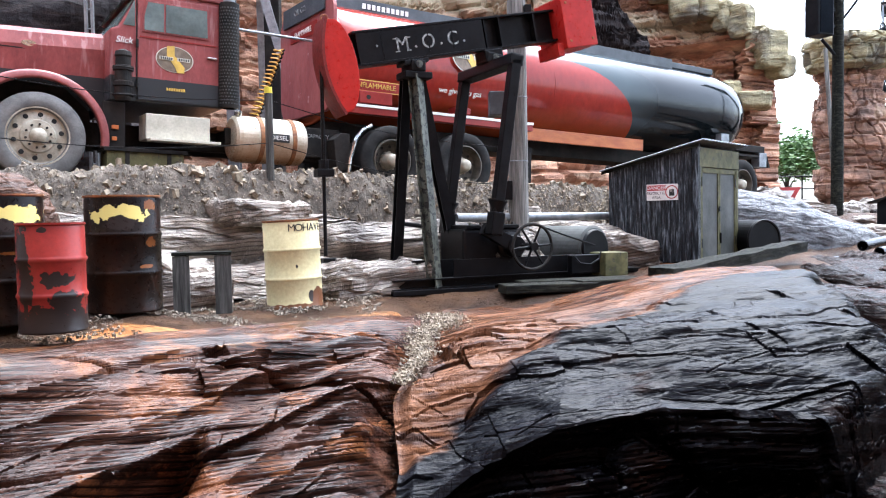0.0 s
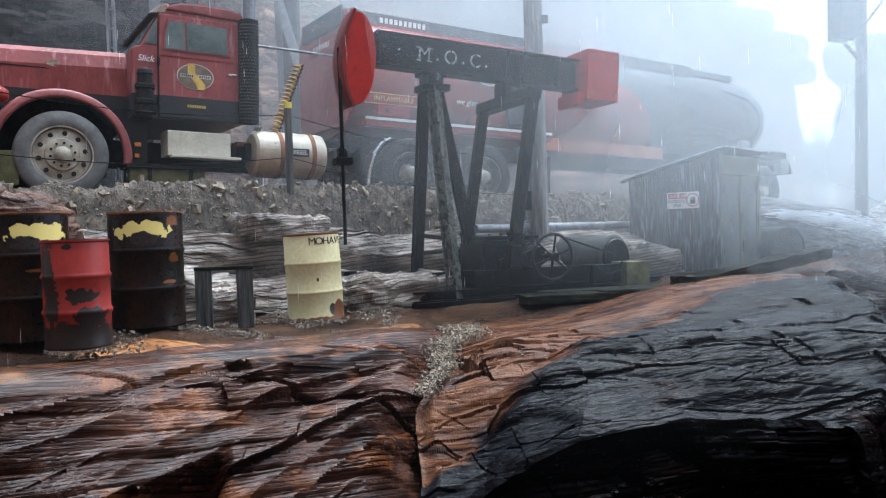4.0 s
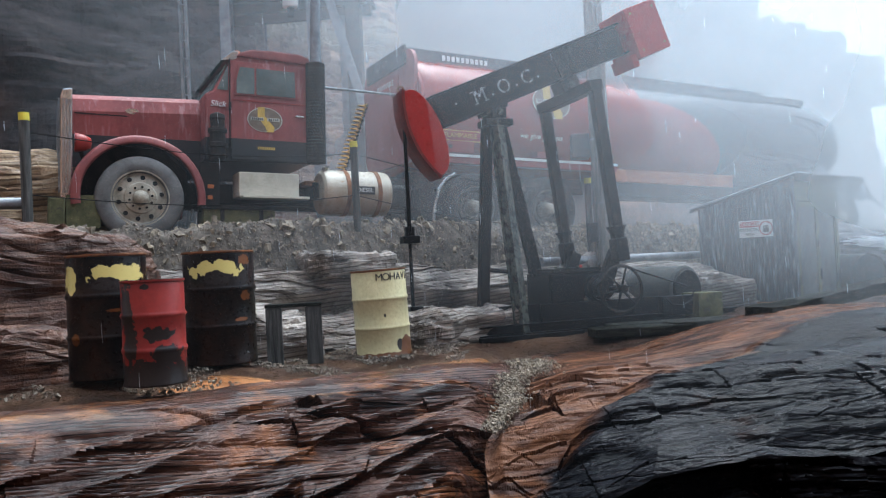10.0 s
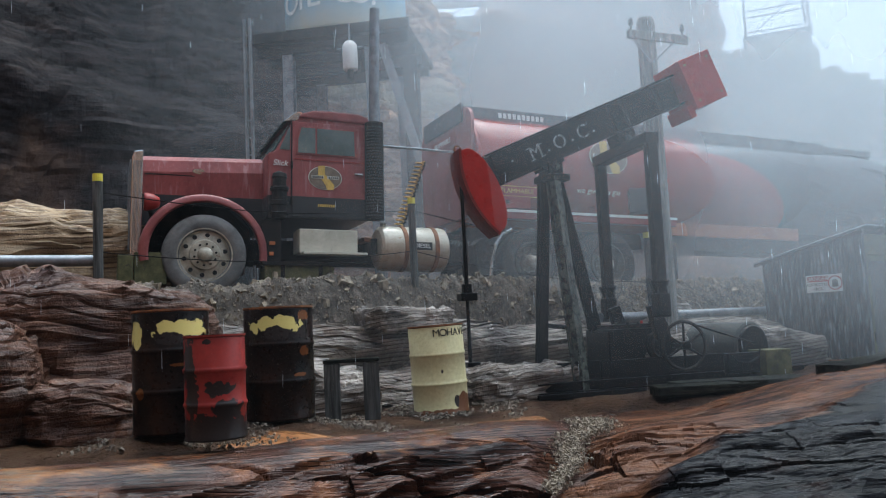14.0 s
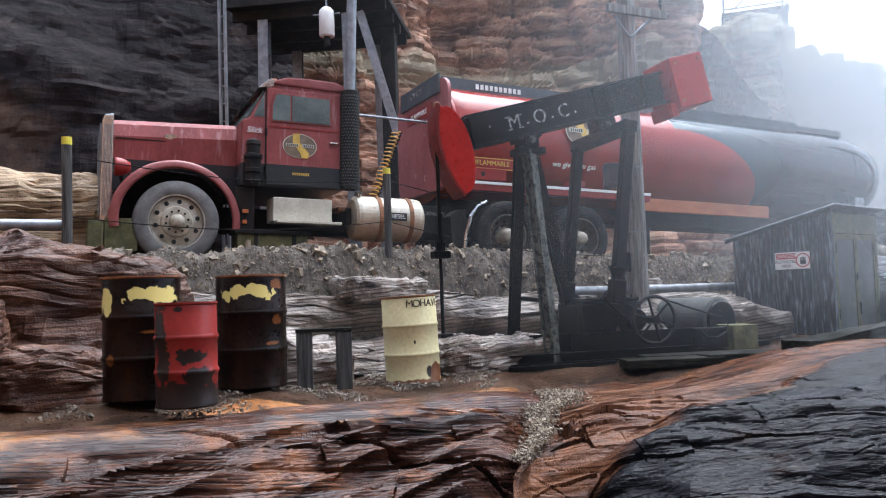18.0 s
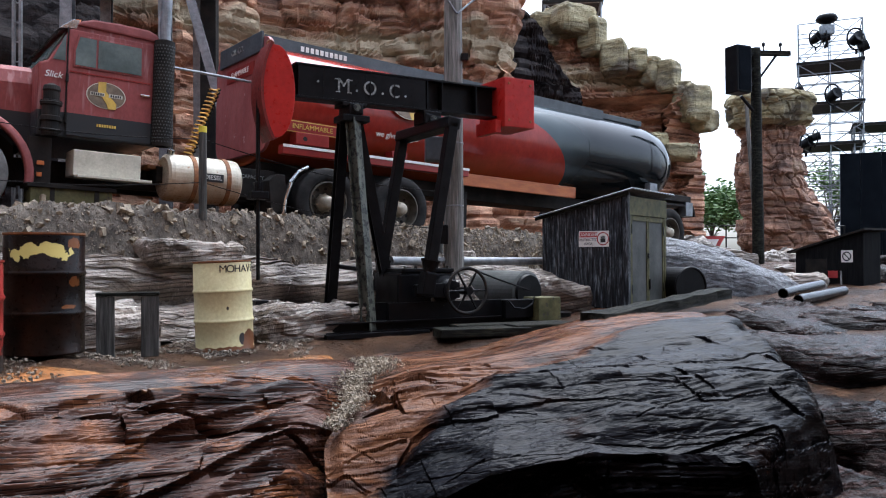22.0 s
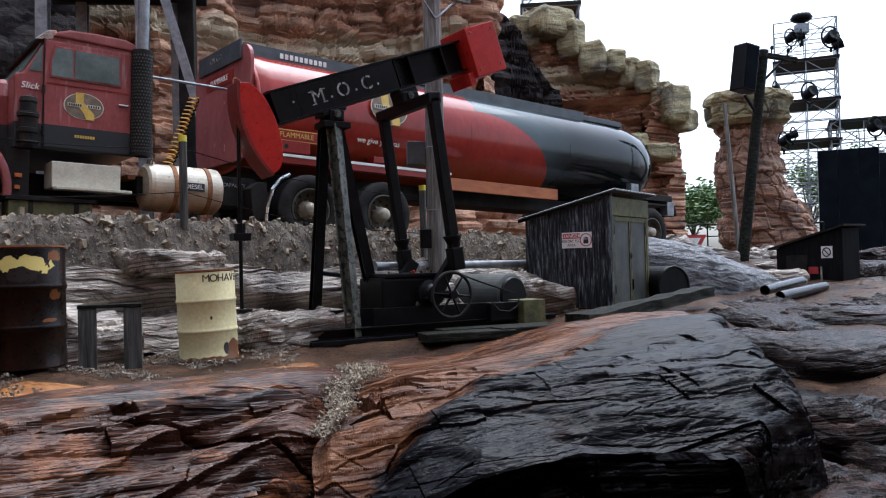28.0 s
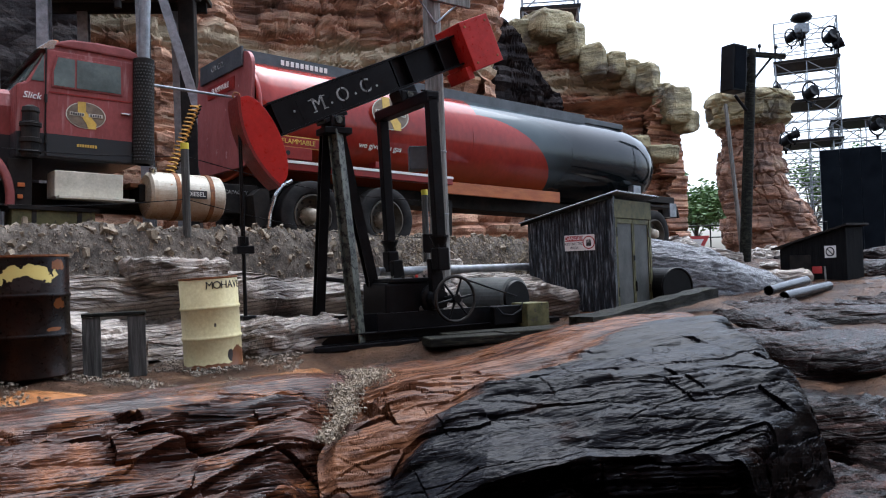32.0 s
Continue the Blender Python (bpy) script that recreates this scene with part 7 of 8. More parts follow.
# ---- plank shed ----
def shed():
    a, b, c = Vector((2.685, 12.23)), Vector((3.74, 11.28)), Vector((4.737, 12.387))
    z0 = 0.1
    S = empty("plank_shed", pose(a.x, a.y, z0, 0, 0, math.degrees(math.atan2(b.y - a.y, b.x - a.x))), "small weathered plank shed with double doors and a tin roof", "shed")
    m = S.matrix_world.inverted()
    B = m @ Vector((b.x, b.y, z0))
    C = m @ Vector((c.x, c.y, z0))
    L = B.x
    hl, hr = 1.43, 1.75
    n = 18
    rng = random.Random(3)
    for i in range(n):
        x0, x1 = L * i / n, L * (i + 1) / n
        top = hl + (hr - hl) * (i + 0.5) / n
        part("wall_board", prism([(x0 + 0.003, 0.03 + rng.uniform(0, 0.03)), (x1 - 0.003, 0.03 + rng.uniform(0, 0.03)), (x1 - 0.003, top + 0.01), (x0 + 0.003, top - 0.01)], rng.uniform(-0.012, 0.0), 0.025, 0.003), WOOD_GREY, S)
    part("wall_lining", prism([(0.01, 0.02), (L - 0.01, 0.02), (L - 0.01, hr), (0.01, hl)], 0.027, 0.04), WOOD_DARK, S)
    part("sill_board", box(-0.03, L + 0.03, -0.03, 0.04, -0.08, 0.03, 0.006), RUST, S)
    part("corner_post", box(L - 0.04, L + 0.04, -0.035, 0.05, -0.05, hr, 0.006), WOOD_GREY, S)
    # side with the doors, from b to c
    d = (C - B)
    dl = d.length
    ang = math.degrees(math.atan2(d.y, d.x))
    F = Matrix.Translation((B.x, B.y, 0)) @ pose(0, 0, 0, 0, 0, ang)

    def fbox(x0, x1, y0, y1, z0_, z1, bev=0.0):
        return box(x0, x1, y0, y1, z0_, z1, bev, None, F)
    part("door_post", fbox(0.02, 0.1, -0.03, 0.03, 0.0, hr - 0.12, 0.006), OLIVE, S)
    part("door_post", fbox(dl - 0.08, dl, -0.03, 0.03, 0.0, hr - 0.12, 0.006), OLIVE, S)
    part("lintel", fbox(0.02, dl, -0.04, 0.03, hr - 0.32, hr - 0.04, 0.006), OLIVE, S)
    part("threshold", fbox(0.02, dl, -0.04, 0.03, -0.02, 0.09, 0.006), OLIVE, S)
    part("back_lining", fbox(0.05, dl, 0.032, 0.045, 0.0, hr - 0.05), WOOD_DARK, S)
    w = (dl - 0.2) / 2
    for i in range(2):
        x0 = 0.105 + i * (w + 0.005)
        dr = part("shed_door", fbox(x0, x0 + w - 0.005, -0.012, 0.012, 0.095, hr - 0.325, 0.003), DOOR_GREY, S, "grey sheet door with a pale frame")
        for x in (x0, x0 + w - 0.05):
            part("door_stile", fbox(x, x + 0.045, -0.026, -0.013, 0.095, hr - 0.325, 0.003), OLIVE, dr)
        part("door_rail", fbox(x0 + 0.05, x0 + w - 0.055, -0.026, -0.013, hr - 0.4, hr - 0.33, 0.003), OLIVE, dr)
        for z in (0.25, 1.15):
            part("strap_hinge", fbox(x0 + (0.0 if i == 0 else w - 0.04), x0 + (0.03 if i == 0 else w - 0.01), -0.036, -0.027, z, z + 0.14, 0.002), BLACK_IRON, dr)
    part("door_bolt", fbox(0.105 + w - 0.03, 0.105 + w + 0.03, -0.045, -0.028, 0.78, 0.86, 0.004), BLACK_IRON, S)
    part("door_pull", fbox(0.105 + w + 0.02, 0.105 + w + 0.045, -0.05, -0.028, 0.3, 0.46, 0.004), BLACK_IRON, S)
    # back walls
    part("back_wall", box(0, L, d.y, d.y + 0.03, 0, hl + 0.1), WOOD_GREY, S)
    part("side_wall", box(0.0, 0.03, 0.03, d.y, 0, hl), WOOD_GREY, S)
    # roof of corrugated sheet
    sl = (hr - hl) / L
    bm = bm_new()
    rows = []
    nx, ny = 8, 90
    for j in range(ny + 1):
        y = -0.09 + (d.y + 0.2) * j / ny
        wv = 0.012 * math.sin(2 * math.pi * j / 6)
        rows.append([bm.verts.new((x, y, hl + sl * x + 0.035 + wv)) for x in [-0.12 + (L + 0.26) * i / nx for i in range(nx + 1)]])
    for p, q in zip(rows, rows[1:]):
        for i in range(nx):
            bm.faces.new((p[i], p[i + 1], q[i + 1], q[i]))
    geo = bmesh.ops.extrude_face_region(bm, geom=bm.faces[:])
    for v in geo["geom"]:
        if isinstance(v, bmesh.types.BMVert):
            v.co.z -= 0.012
    bmesh.ops.recalc_face_normals(bm, faces=bm.faces[:])
    part("tin_roof", bm, STEEL, S, "corrugated tin roof")
    part("eaves_board", prism([(-0.1, hl - 0.045), (L + 0.06, hr - 0.03), (L + 0.06, hr + 0.012), (-0.1, hl)], -0.06, -0.035), WOOD_DARK, S)
    return S


SHED = shed()


def warning_sign():
    W = empty("warning_sign", SHED.matrix_world @ pose(0.9, -0.02, 1.08), "white danger sign with red and black lettering", "sign")
    pl = part("plate", box(-0.25, 0.25, -0.012, 0.0, -0.12, 0.12, 0.004), WHITE, W)
    part("red_field", box(-0.235, 0.06, -0.015, -0.0125, 0.025, 0.105), SIGN_RED, pl)
    letters("danger_lettering", "DANGER", 0.078, WHITE, pose(-0.088, -0.0165, 0.065), pl, 0.001)
    letters("area_lettering", "RESTRICTED", 0.056, INK, pose(-0.088, -0.0145, -0.015), pl, 0.001)
    letters("area_lettering", "AREA", 0.056, INK, pose(-0.088, -0.0145, -0.075), pl, 0.001)
    part("ring_mark", lathe([(0.085, 0), (0.1, 0), (0.1, 0.003), (0.085, 0.003)], 32, Matrix.Translation((0.155, -0.013, 0.0)) @ SIDE, closed=True), SIGN_RED, pl)
    palm = box(0.115, 0.195, -0.0155, -0.0125, -0.055, 0.0)
    for i in range(4):
        box(0.118 + 0.02 * i, 0.132 + 0.02 * i, -0.0155, -0.0125, 0.0, 0.05 - 0.008 * abs(i - 1.5), 0, palm)
    part("stop_mark", palm, INK, pl)


warning_sign()


# ---- timber baulk, pipes, platform boards ----
def baulk():
    a, b = Vector((2.38, 8.3, 0.15)), Vector((5.0, 10.85, 0.25))
    ang = math.degrees(math.atan2(b.y - a.y, b.x - a.x))
    L = (b - a).length
    bm = bm_new()
    own = bmesh.new()
    bmesh.ops.create_cube(own, size=1.0)
    bmesh.ops.subdivide_edges(own, edges=own.edges[:], cuts=13, use_grid_fill=True)
    for v in own.verts:
        v.co = Vector(((v.co.x + 0.5) * L, v.co.y * 0.3, (v.co.z + 0.5) * 0.14))
        v.co += Vector((0.04 * fbm(v.co * 5), 0.03 * fbm(v.co * 3.1 + Vector((5, 0, 0))), 0.025 * fbm(v.co * 3.7 + Vector((0, 7, 0)))))
    merge(bm, own)
    ob = part("timber_baulk", bm, WOOD_DARK)
    ob.matrix_world = pose(a.x, a.y, a.z, 0, -2.5, ang)
    tagged(ob, "long wet blackened timber lying on the rock", "timber")


baulk()


def boards():
    for i, (x, y, L, w, ang, z) in enumerate(((0.72, 8.85, 1.1, 0.34, 12, 0.03), (0.95, 9.2, 1.5, 0.3, 16, 0.04), (1.6, 9.05, 1.2, 0.3, 20, 0.05))):
        ob = part("platform_board", box(0, L, -w / 2, w / 2, 0, 0.1, 0.015), WOOD_DARK)
        ob.matrix_world = pose(x, y, z - 0.03, 0, 0, ang)
        tagged(ob, "thick dark board laid before the pump", "board", "boards before the pump")


boards()


def pipe(name, p0, p1, r, mat, label, bore=True, group=""):
    p0, p1 = Vector(p0), Vector(p1)
    L = (p1 - p0).length
    pr = [(r * 0.86, 0), (r, 0), (r, L), (r * 0.86, L)] if bore else [(0, 0), (r, 0), (r, L), (0, L)]
    ob = part(name, lathe(pr, 28, closed=bore), mat, smooth=False)
    ob.matrix_world = Matrix.Translation(p0) @ frame_to(p1 - p0)
    return tagged(ob, label, "pipe", group)


pipe("steel_pipe", (6.7, 12.3, 0.3), (7.95, 13.3, 0.4), 0.085, IRON_PIPE, "open steel pipe lying on rock", group="loose pipes")
pipe("steel_pipe", (6.85, 12.1, 0.2), (8.25, 13.1, 0.3), 0.085, IRON_PIPE, "open steel pipe lying on rock", group="loose pipes")
pipe("steel_pipe", (5.5, 12.3, 0.05), (6.9, 12.9, 0.03), 0.08, IRON_PIPE, "thin steel pipe behind the others", group="loose pipes")
pipe("supply_pipe", (0.25, 10.7, 0.86), (3.0, 12.6, 0.84), 0.06, STEEL, "galvanised pipe running behind the pump", False)
pipe("supply_pipe", (-7.5, 5.4, 1.72), (-4.9, 7.4, 1.72), 0.06, STEEL, "galvanised pipe along the rock shoulder", False)


def culvert():
    C_ = empty("steel_drum_end", pose(5.1, 12.2, 0.42, 0, 0, 20), "dark round tank lying beside the shed", "tank")
    part("shell", lathe([(0, 0), (0.3, 0), (0.32, 0.03), (0.32, 1.2), (0, 1.2)], 36, pose(0, 0, 0, -90)), BLACK_IRON, C_)
    part("end_ring", ring(0.31, 0.02, 36, 6, pose(0, 0, 0, 90)), BLACK_IRON, C_)
    part("cradle", box(-0.2, 0.2, 0.1, 0.3, -0.45, -0.25, 0.02), WOOD_DARK, C_)


culvert()


# ---- poles ----
def utility_pole():
    U = empty("utility_pole", pose(1.17, 11.24, 0.35), "weathered grey timber utility pole with a cross arm", "utility pole")
    pole = part("pole_shaft", lathe([(0, -0.3), (0.145, -0.3), (0.142, 1.0), (0.135, 3.0), (0.125, 4.68), (0.1, 4.74), (0, 4.75)], 24), WOOD_POLE, U)
    ar = part("cross_arm", box(-0.42, 0.6, -0.17, -0.11, 4.36, 4.48, 0.006, None, pose(0, 0, 0, 0, 0, 32)), WOOD_POLE, U)
    for x in (-0.36, 0.52):
        part("insulator", lathe([(0.012, 0), (0.012, 0.06), (0.03, 0.07), (0.035, 0.1), (0.02, 0.12), (0.03, 0.13), (0.02, 0.17), (0, 0.18)], 14, pose(0, 0, 0, 0, 0, 32) @ pose(x, -0.14, 4.48)), DOOR_GREY, ar)
    part("arm_brace", cyl((0.05, -0.12, 4.05), (0.36, 0.08, 4.36), 0.015, 8), STEEL, ar)
    part("arm_brace", cyl((0.03, -0.13, 4.05), (-0.2, -0.24, 4.36), 0.015, 8), STEEL, ar)
    part("junction_box", box(0.1, 0.2, -0.14, -0.04, 3.38, 3.48, 0.008), BLACK_IRON, U)
    part("step_bolt", cyl((-0.2, -0.03, 3.1), (-0.1, -0.02, 3.1), 0.014, 8), BLACK_IRON, U)
    part("transformer_box", box(-0.4, -0.14, -0.02, 0.3, 1.96, 2.3, 0.015), WALK_GREY, U)
    part("junction_box", box(-0.26, -0.1, -0.16, -0.02, 0.75, 1.02, 0.01), BLACK_IRON, U)
    for z in (1.3, 2.2):
        part("pole_band", ring(0.14, 0.008, 24, 6, pose(0, 0, z)), STEEL, U)


utility_pole()

SWAY = ((0.0, 0.2), (1.2, 0.9), (2.4, 0.1), (4.0, 0.8), (5.4, 0.0), (7.0, 0.7), (9.0, 0.2), (14.0, 0.6), (17.0, 0.2), (18.6, -1.5), (19.5, 2.4), (20.0, 6.0), (20.5, 4.5), (21.0, -2.0), (21.5, -4.2),
        (22.0, -0.4), (22.5, 5.2), (23.0, 7.2), (23.5, 2.3), (24.0, -1.4), (24.5, 0.3), (25.0, 4.2), (25.5, 5.5), (26.7, 0.2), (27.5, 3.5), (28.0, 7.8), (28.5, 6.2),
        (29.0, 1.8), (29.5, -0.2), (30.0, 2.5), (30.5, 7.0), (31.0, 7.6), (31.5, 4.8), (32.0, 4.5))


def speaker_pole():
    S = empty("speaker_pole", pose(9.1, 17.8, 0.25), "dark timber pole carrying a black loudspeaker cabinet, rocking", "pole")
    part("pole_shaft", lathe([(0, -0.1), (0.14, -0.1), (0.125, 3.0), (0.115, 5.6), (0, 5.62)], 20), WOOD_DARK, S)
    sp = part("speaker_box", box(-0.86, -0.42, -0.28, 0.12, 4.45, 5.55, 0.03, None, pose(0, 0, 0, 0, 0, 20)), BLACK_IRON, S, "black loudspeaker cabinet")
    part("speaker_grille", box(-0.82, -0.46, -0.295, -0.282, 4.5, 5.5, 0.0, None, pose(0, 0, 0, 0, 0, 20)), BLACK_CLOTH, sp)
    for z in (4.7, 5.05, 5.4):
        part("bracket", box(-0.45, -0.1, -0.08, -0.02, z, z + 0.07, 0.01), BLACK_IRON, S)
    part("lower_brace", cyl((-0.4, -0.05, 4.45), (-0.1, -0.05, 4.1), 0.04, 8), BLACK_IRON, S)
    ar = part("cross_arm", box(-0.1, 0.85, -0.06, 0.04, 5.42, 5.54, 0.01), WOOD_DARK, S)
    part("arm_brace", cyl((0.1, 0, 4.9), (0.5, 0, 5.42), 0.03, 8), BLACK_IRON, ar)
    for x in (0.2, 0.62):
        part("insulator", lathe([(0.015, 0), (0.015, 0.1), (0.04, 0.12), (0.04, 0.18), (0, 0.22)], 12, pose(x, 0, 5.54)), BLACK_IRON, ar)
    return S


SPEAKER_POLE = speaker_pole()


def fence_posts():
    spots = [(-4.87, 7.33, 1.36, 1.26), (-2.13, 10.1, 1.48, 1.09), (1.0, 11.6, 0.95, 1.1)]
    for x, y, z, h in spots:
        F = empty("fence_post", pose(x, y, z), "dark timber post with a yellow-painted top", "post", "fence posts")
        part("post_shaft", cyl((0, 0, -0.1), (0, 0, h - 0.08), 0.05, 14), WOOD_POST, F)
        part("yellow_top", cyl((0, 0, h - 0.08), (0, 0, h), 0.051, 14), plain("signal_yellow", (0.62, 0.52, 0.04), 0.5), F)
    for (a, b) in ((0, 1), (1, 2)):
        for k in (0.35, 0.85):
            p = Vector((*spots[a][:2], spots[a][2] + k * spots[a][3]))
            q = Vector((*spots[b][:2], spots[b][2] + k * spots[b][3]))
            pts = [p.lerp(q, i / 12) - Vector((0, 0, 0.12 * math.sin(math.pi * i / 12))) for i in range(13)]
            tagged(part("fence_wire", tube(pts, 0.006, 5), BLACK_IRON), "slack dark fence wire strung between posts", "wire", "fence wires")


fence_posts()


# ---- water tower behind the cab ----
def water_tower():
    c = Vector((-4.4, 15.2, 0))
    W = empty("water_tower", Matrix.Translation((c.x, c.y, 0.93)), "blue water tower with white lettering on steel legs", "water tower")
    tk = part("tank", lathe([(0, 5.72), (1.22, 5.72), (1.24, 5.76), (1.24, 8.3), (0.1, 8.9), (0, 8.9)], 48), TOWER_BLUE, W, smooth=False)
    for i, ch in enumerate("OIL CO."):
        a = radians(-42 + 14 * i)
        letters("tank_letter", ch, 0.7, WHITE, pose(1.245 * math.sin(a), -1.245 * math.cos(a), 6.38, 0, 0, math.degrees(a)), tk, 0.004)
    part("deck", box(-1.55, 1.55, -1.35, 1.35, 5.5, 5.62, 0.02), CHASSIS, W)
    part("deck_edge", box(-1.6, 1.6, -1.4, -1.36, 5.46, 5.66, 0.01), CHASSIS, W)
    for i in range(4):
        part("deck_joist", box(-1.5, 1.5, -1.1 + 0.7 * i, -1.0 + 0.7 * i, 5.3, 5.5, 0.01), CHASSIS, W)
    for x, y in ((-0.9, -1.0), (0.75, -1.0), (-0.9, 1.0), (0.9, 1.0)):
        part("tower_leg", h_bar((x * 1.05, y, -0.6), (x, y, 5.3), 0.2, 0.18, 0.02), STEEL, W)
    part("diagonal_brace", h_bar((1.75, -1.1, 2.6), (1.0, -1.05, 5.3), 0.15, 0.12, 0.02), STEEL, W)
    part("dark_post", box(1.1, 1.4, 0.2, 0.5, -0.6, 5.4, 0.02), CHASSIS, W)
    ld = empty("ladder", Matrix.Translation((-5.42, 12.4, 0.9)), "tall thin steel ladder beside the water tower", "ladder")
    for x in (0.0, 0.1):
        part("stile", box(x - 0.02, x + 0.02, -0.03, 0.03, 0, 5.4, 0.004), STEEL, ld)
    for i in range(17):
        part("rung", cyl((0, 0, 0.3 + 0.3 * i), (0.1, 0, 0.3 + 0.3 * i), 0.012, 8), STEEL, ld)
    lm = empty("hanging_lamp", Matrix.Translation((-3.92, 13.7, 5.85)), "white hanging lamp housing under the water tower", "lamp")
    part("housing", lathe([(0, 0.35), (0.08, 0.34), (0.13, 0.28), (0.14, 0.2), (0.14, -0.18), (0.12, -0.2), (0, -0.2)], 24), WHITE, lm, smooth=True)
    part("stem", cyl((0, 0, 0.34), (0, 0, 0.7), 0.02, 8), STEEL, lm)
    part("socket", cyl((0, 0, -0.36), (0, 0, -0.2), 0.06, 12), CHASSIS, lm)
    part("arm", cyl((-0.25, 0, 0.22), (0.25, 0, 0.22), 0.015, 8), STEEL, lm)


water_tower()


# ---- far things ----
def scaffold(name, x, y, z, w, d, levels, rise, label, decks, turn=0, boards_=True, r=0.04):
    S = empty(name, pose(x, y, z, 0, 0, turn), label, "scaffold")
    H_ = levels * rise
    for i in (0, 1):
        for j in (0, 1):
            part("standard", cyl((i * w, j * d, 0), (i * w, j * d, H_), r, 8), STEEL, S)
    for k in range(1, levels * 2 + 1):
        zz = k * rise / 2
        for j in (0, 1):
            part("ledger", cyl((0, j * d, zz), (w, j * d, zz), r * 0.8, 6), STEEL, S)
            part("ledger", cyl((j * w, 0, zz), (j * w, d, zz), r * 0.8, 6), STEEL, S)
    for k in range(levels):
        a, b = (0, w) if k % 2 else (w, 0)
        part("brace", cyl((a, 0, k * rise), (b, 0, (k + 1) * rise), r * 0.7, 6), STEEL, S)
        part("brace", cyl((0, 0, k * rise), (0, d, (k + 1) * rise), r * 0.7, 6), STEEL, S)
    if levels > 2:
        # a middle row of tubes, cross braces and ladders
        for q in ((w / 2, 0, 0), (w / 2, d, 0), (0, d / 2, 0), (w, d / 2, 0)):
            part("standard", cyl(q, (q[0], q[1], H_), r * 0.8, 6), STEEL, S)
        for k in range(levels * 2):
            for j in (0, 1):
                part("guard_rail", cyl((0, j * d, (k + 0.5) * rise / 2), (w, j * d, (k + 0.5) * rise / 2), r * 0.7, 6), STEEL, S)
                part("guard_rail", cyl((j * w, 0, (k + 0.5) * rise / 2), (j * w, d, (k + 0.5) * rise / 2), r * 0.7, 6), STEEL, S)
            a, b = (0, w / 2) if k % 2 else (w / 2, 0)
            part("brace", cyl((a, d, k * rise / 2), (b, d, (k + 1) * rise / 2), r * 0.7, 6), STEEL, S)
            part("brace", cyl((w - a, 0, k * rise / 2), (w - b, 0, (k + 1) * rise / 2), r * 0.7, 6), STEEL, S)
    for k in decks:
        part("deck", box(-0.1, w + 0.1, -0.1, d + 0.1, k * rise, k * rise + 0.12), CHASSIS, S)
    return S


def wheel_lamp(p, s, turn):
    L = empty("stage_lamp", pose(*p, 0, 0, turn), "black stage lamp with a ring yoke clamped to the scaffold", "lamp", "stage lamps")
    part("yoke", ring(s, s * 0.09, 24, 6, pose(0, 0, 0, 90)), BLACK_IRON, L)
    part("lamp_can", lathe([(0, -s * 0.5), (s * 0.45, -s * 0.5), (s * 0.55, s * 0.5), (s * 0.5, s * 0.5), (0, s * 0.35)], 18, pose(0, 0, 0, 70)), BLACK_IRON, L)
    part("clamp", cyl((0, 0, -s), (0, 0, -s * 1.4), s * 0.12, 8), BLACK_IRON, L)


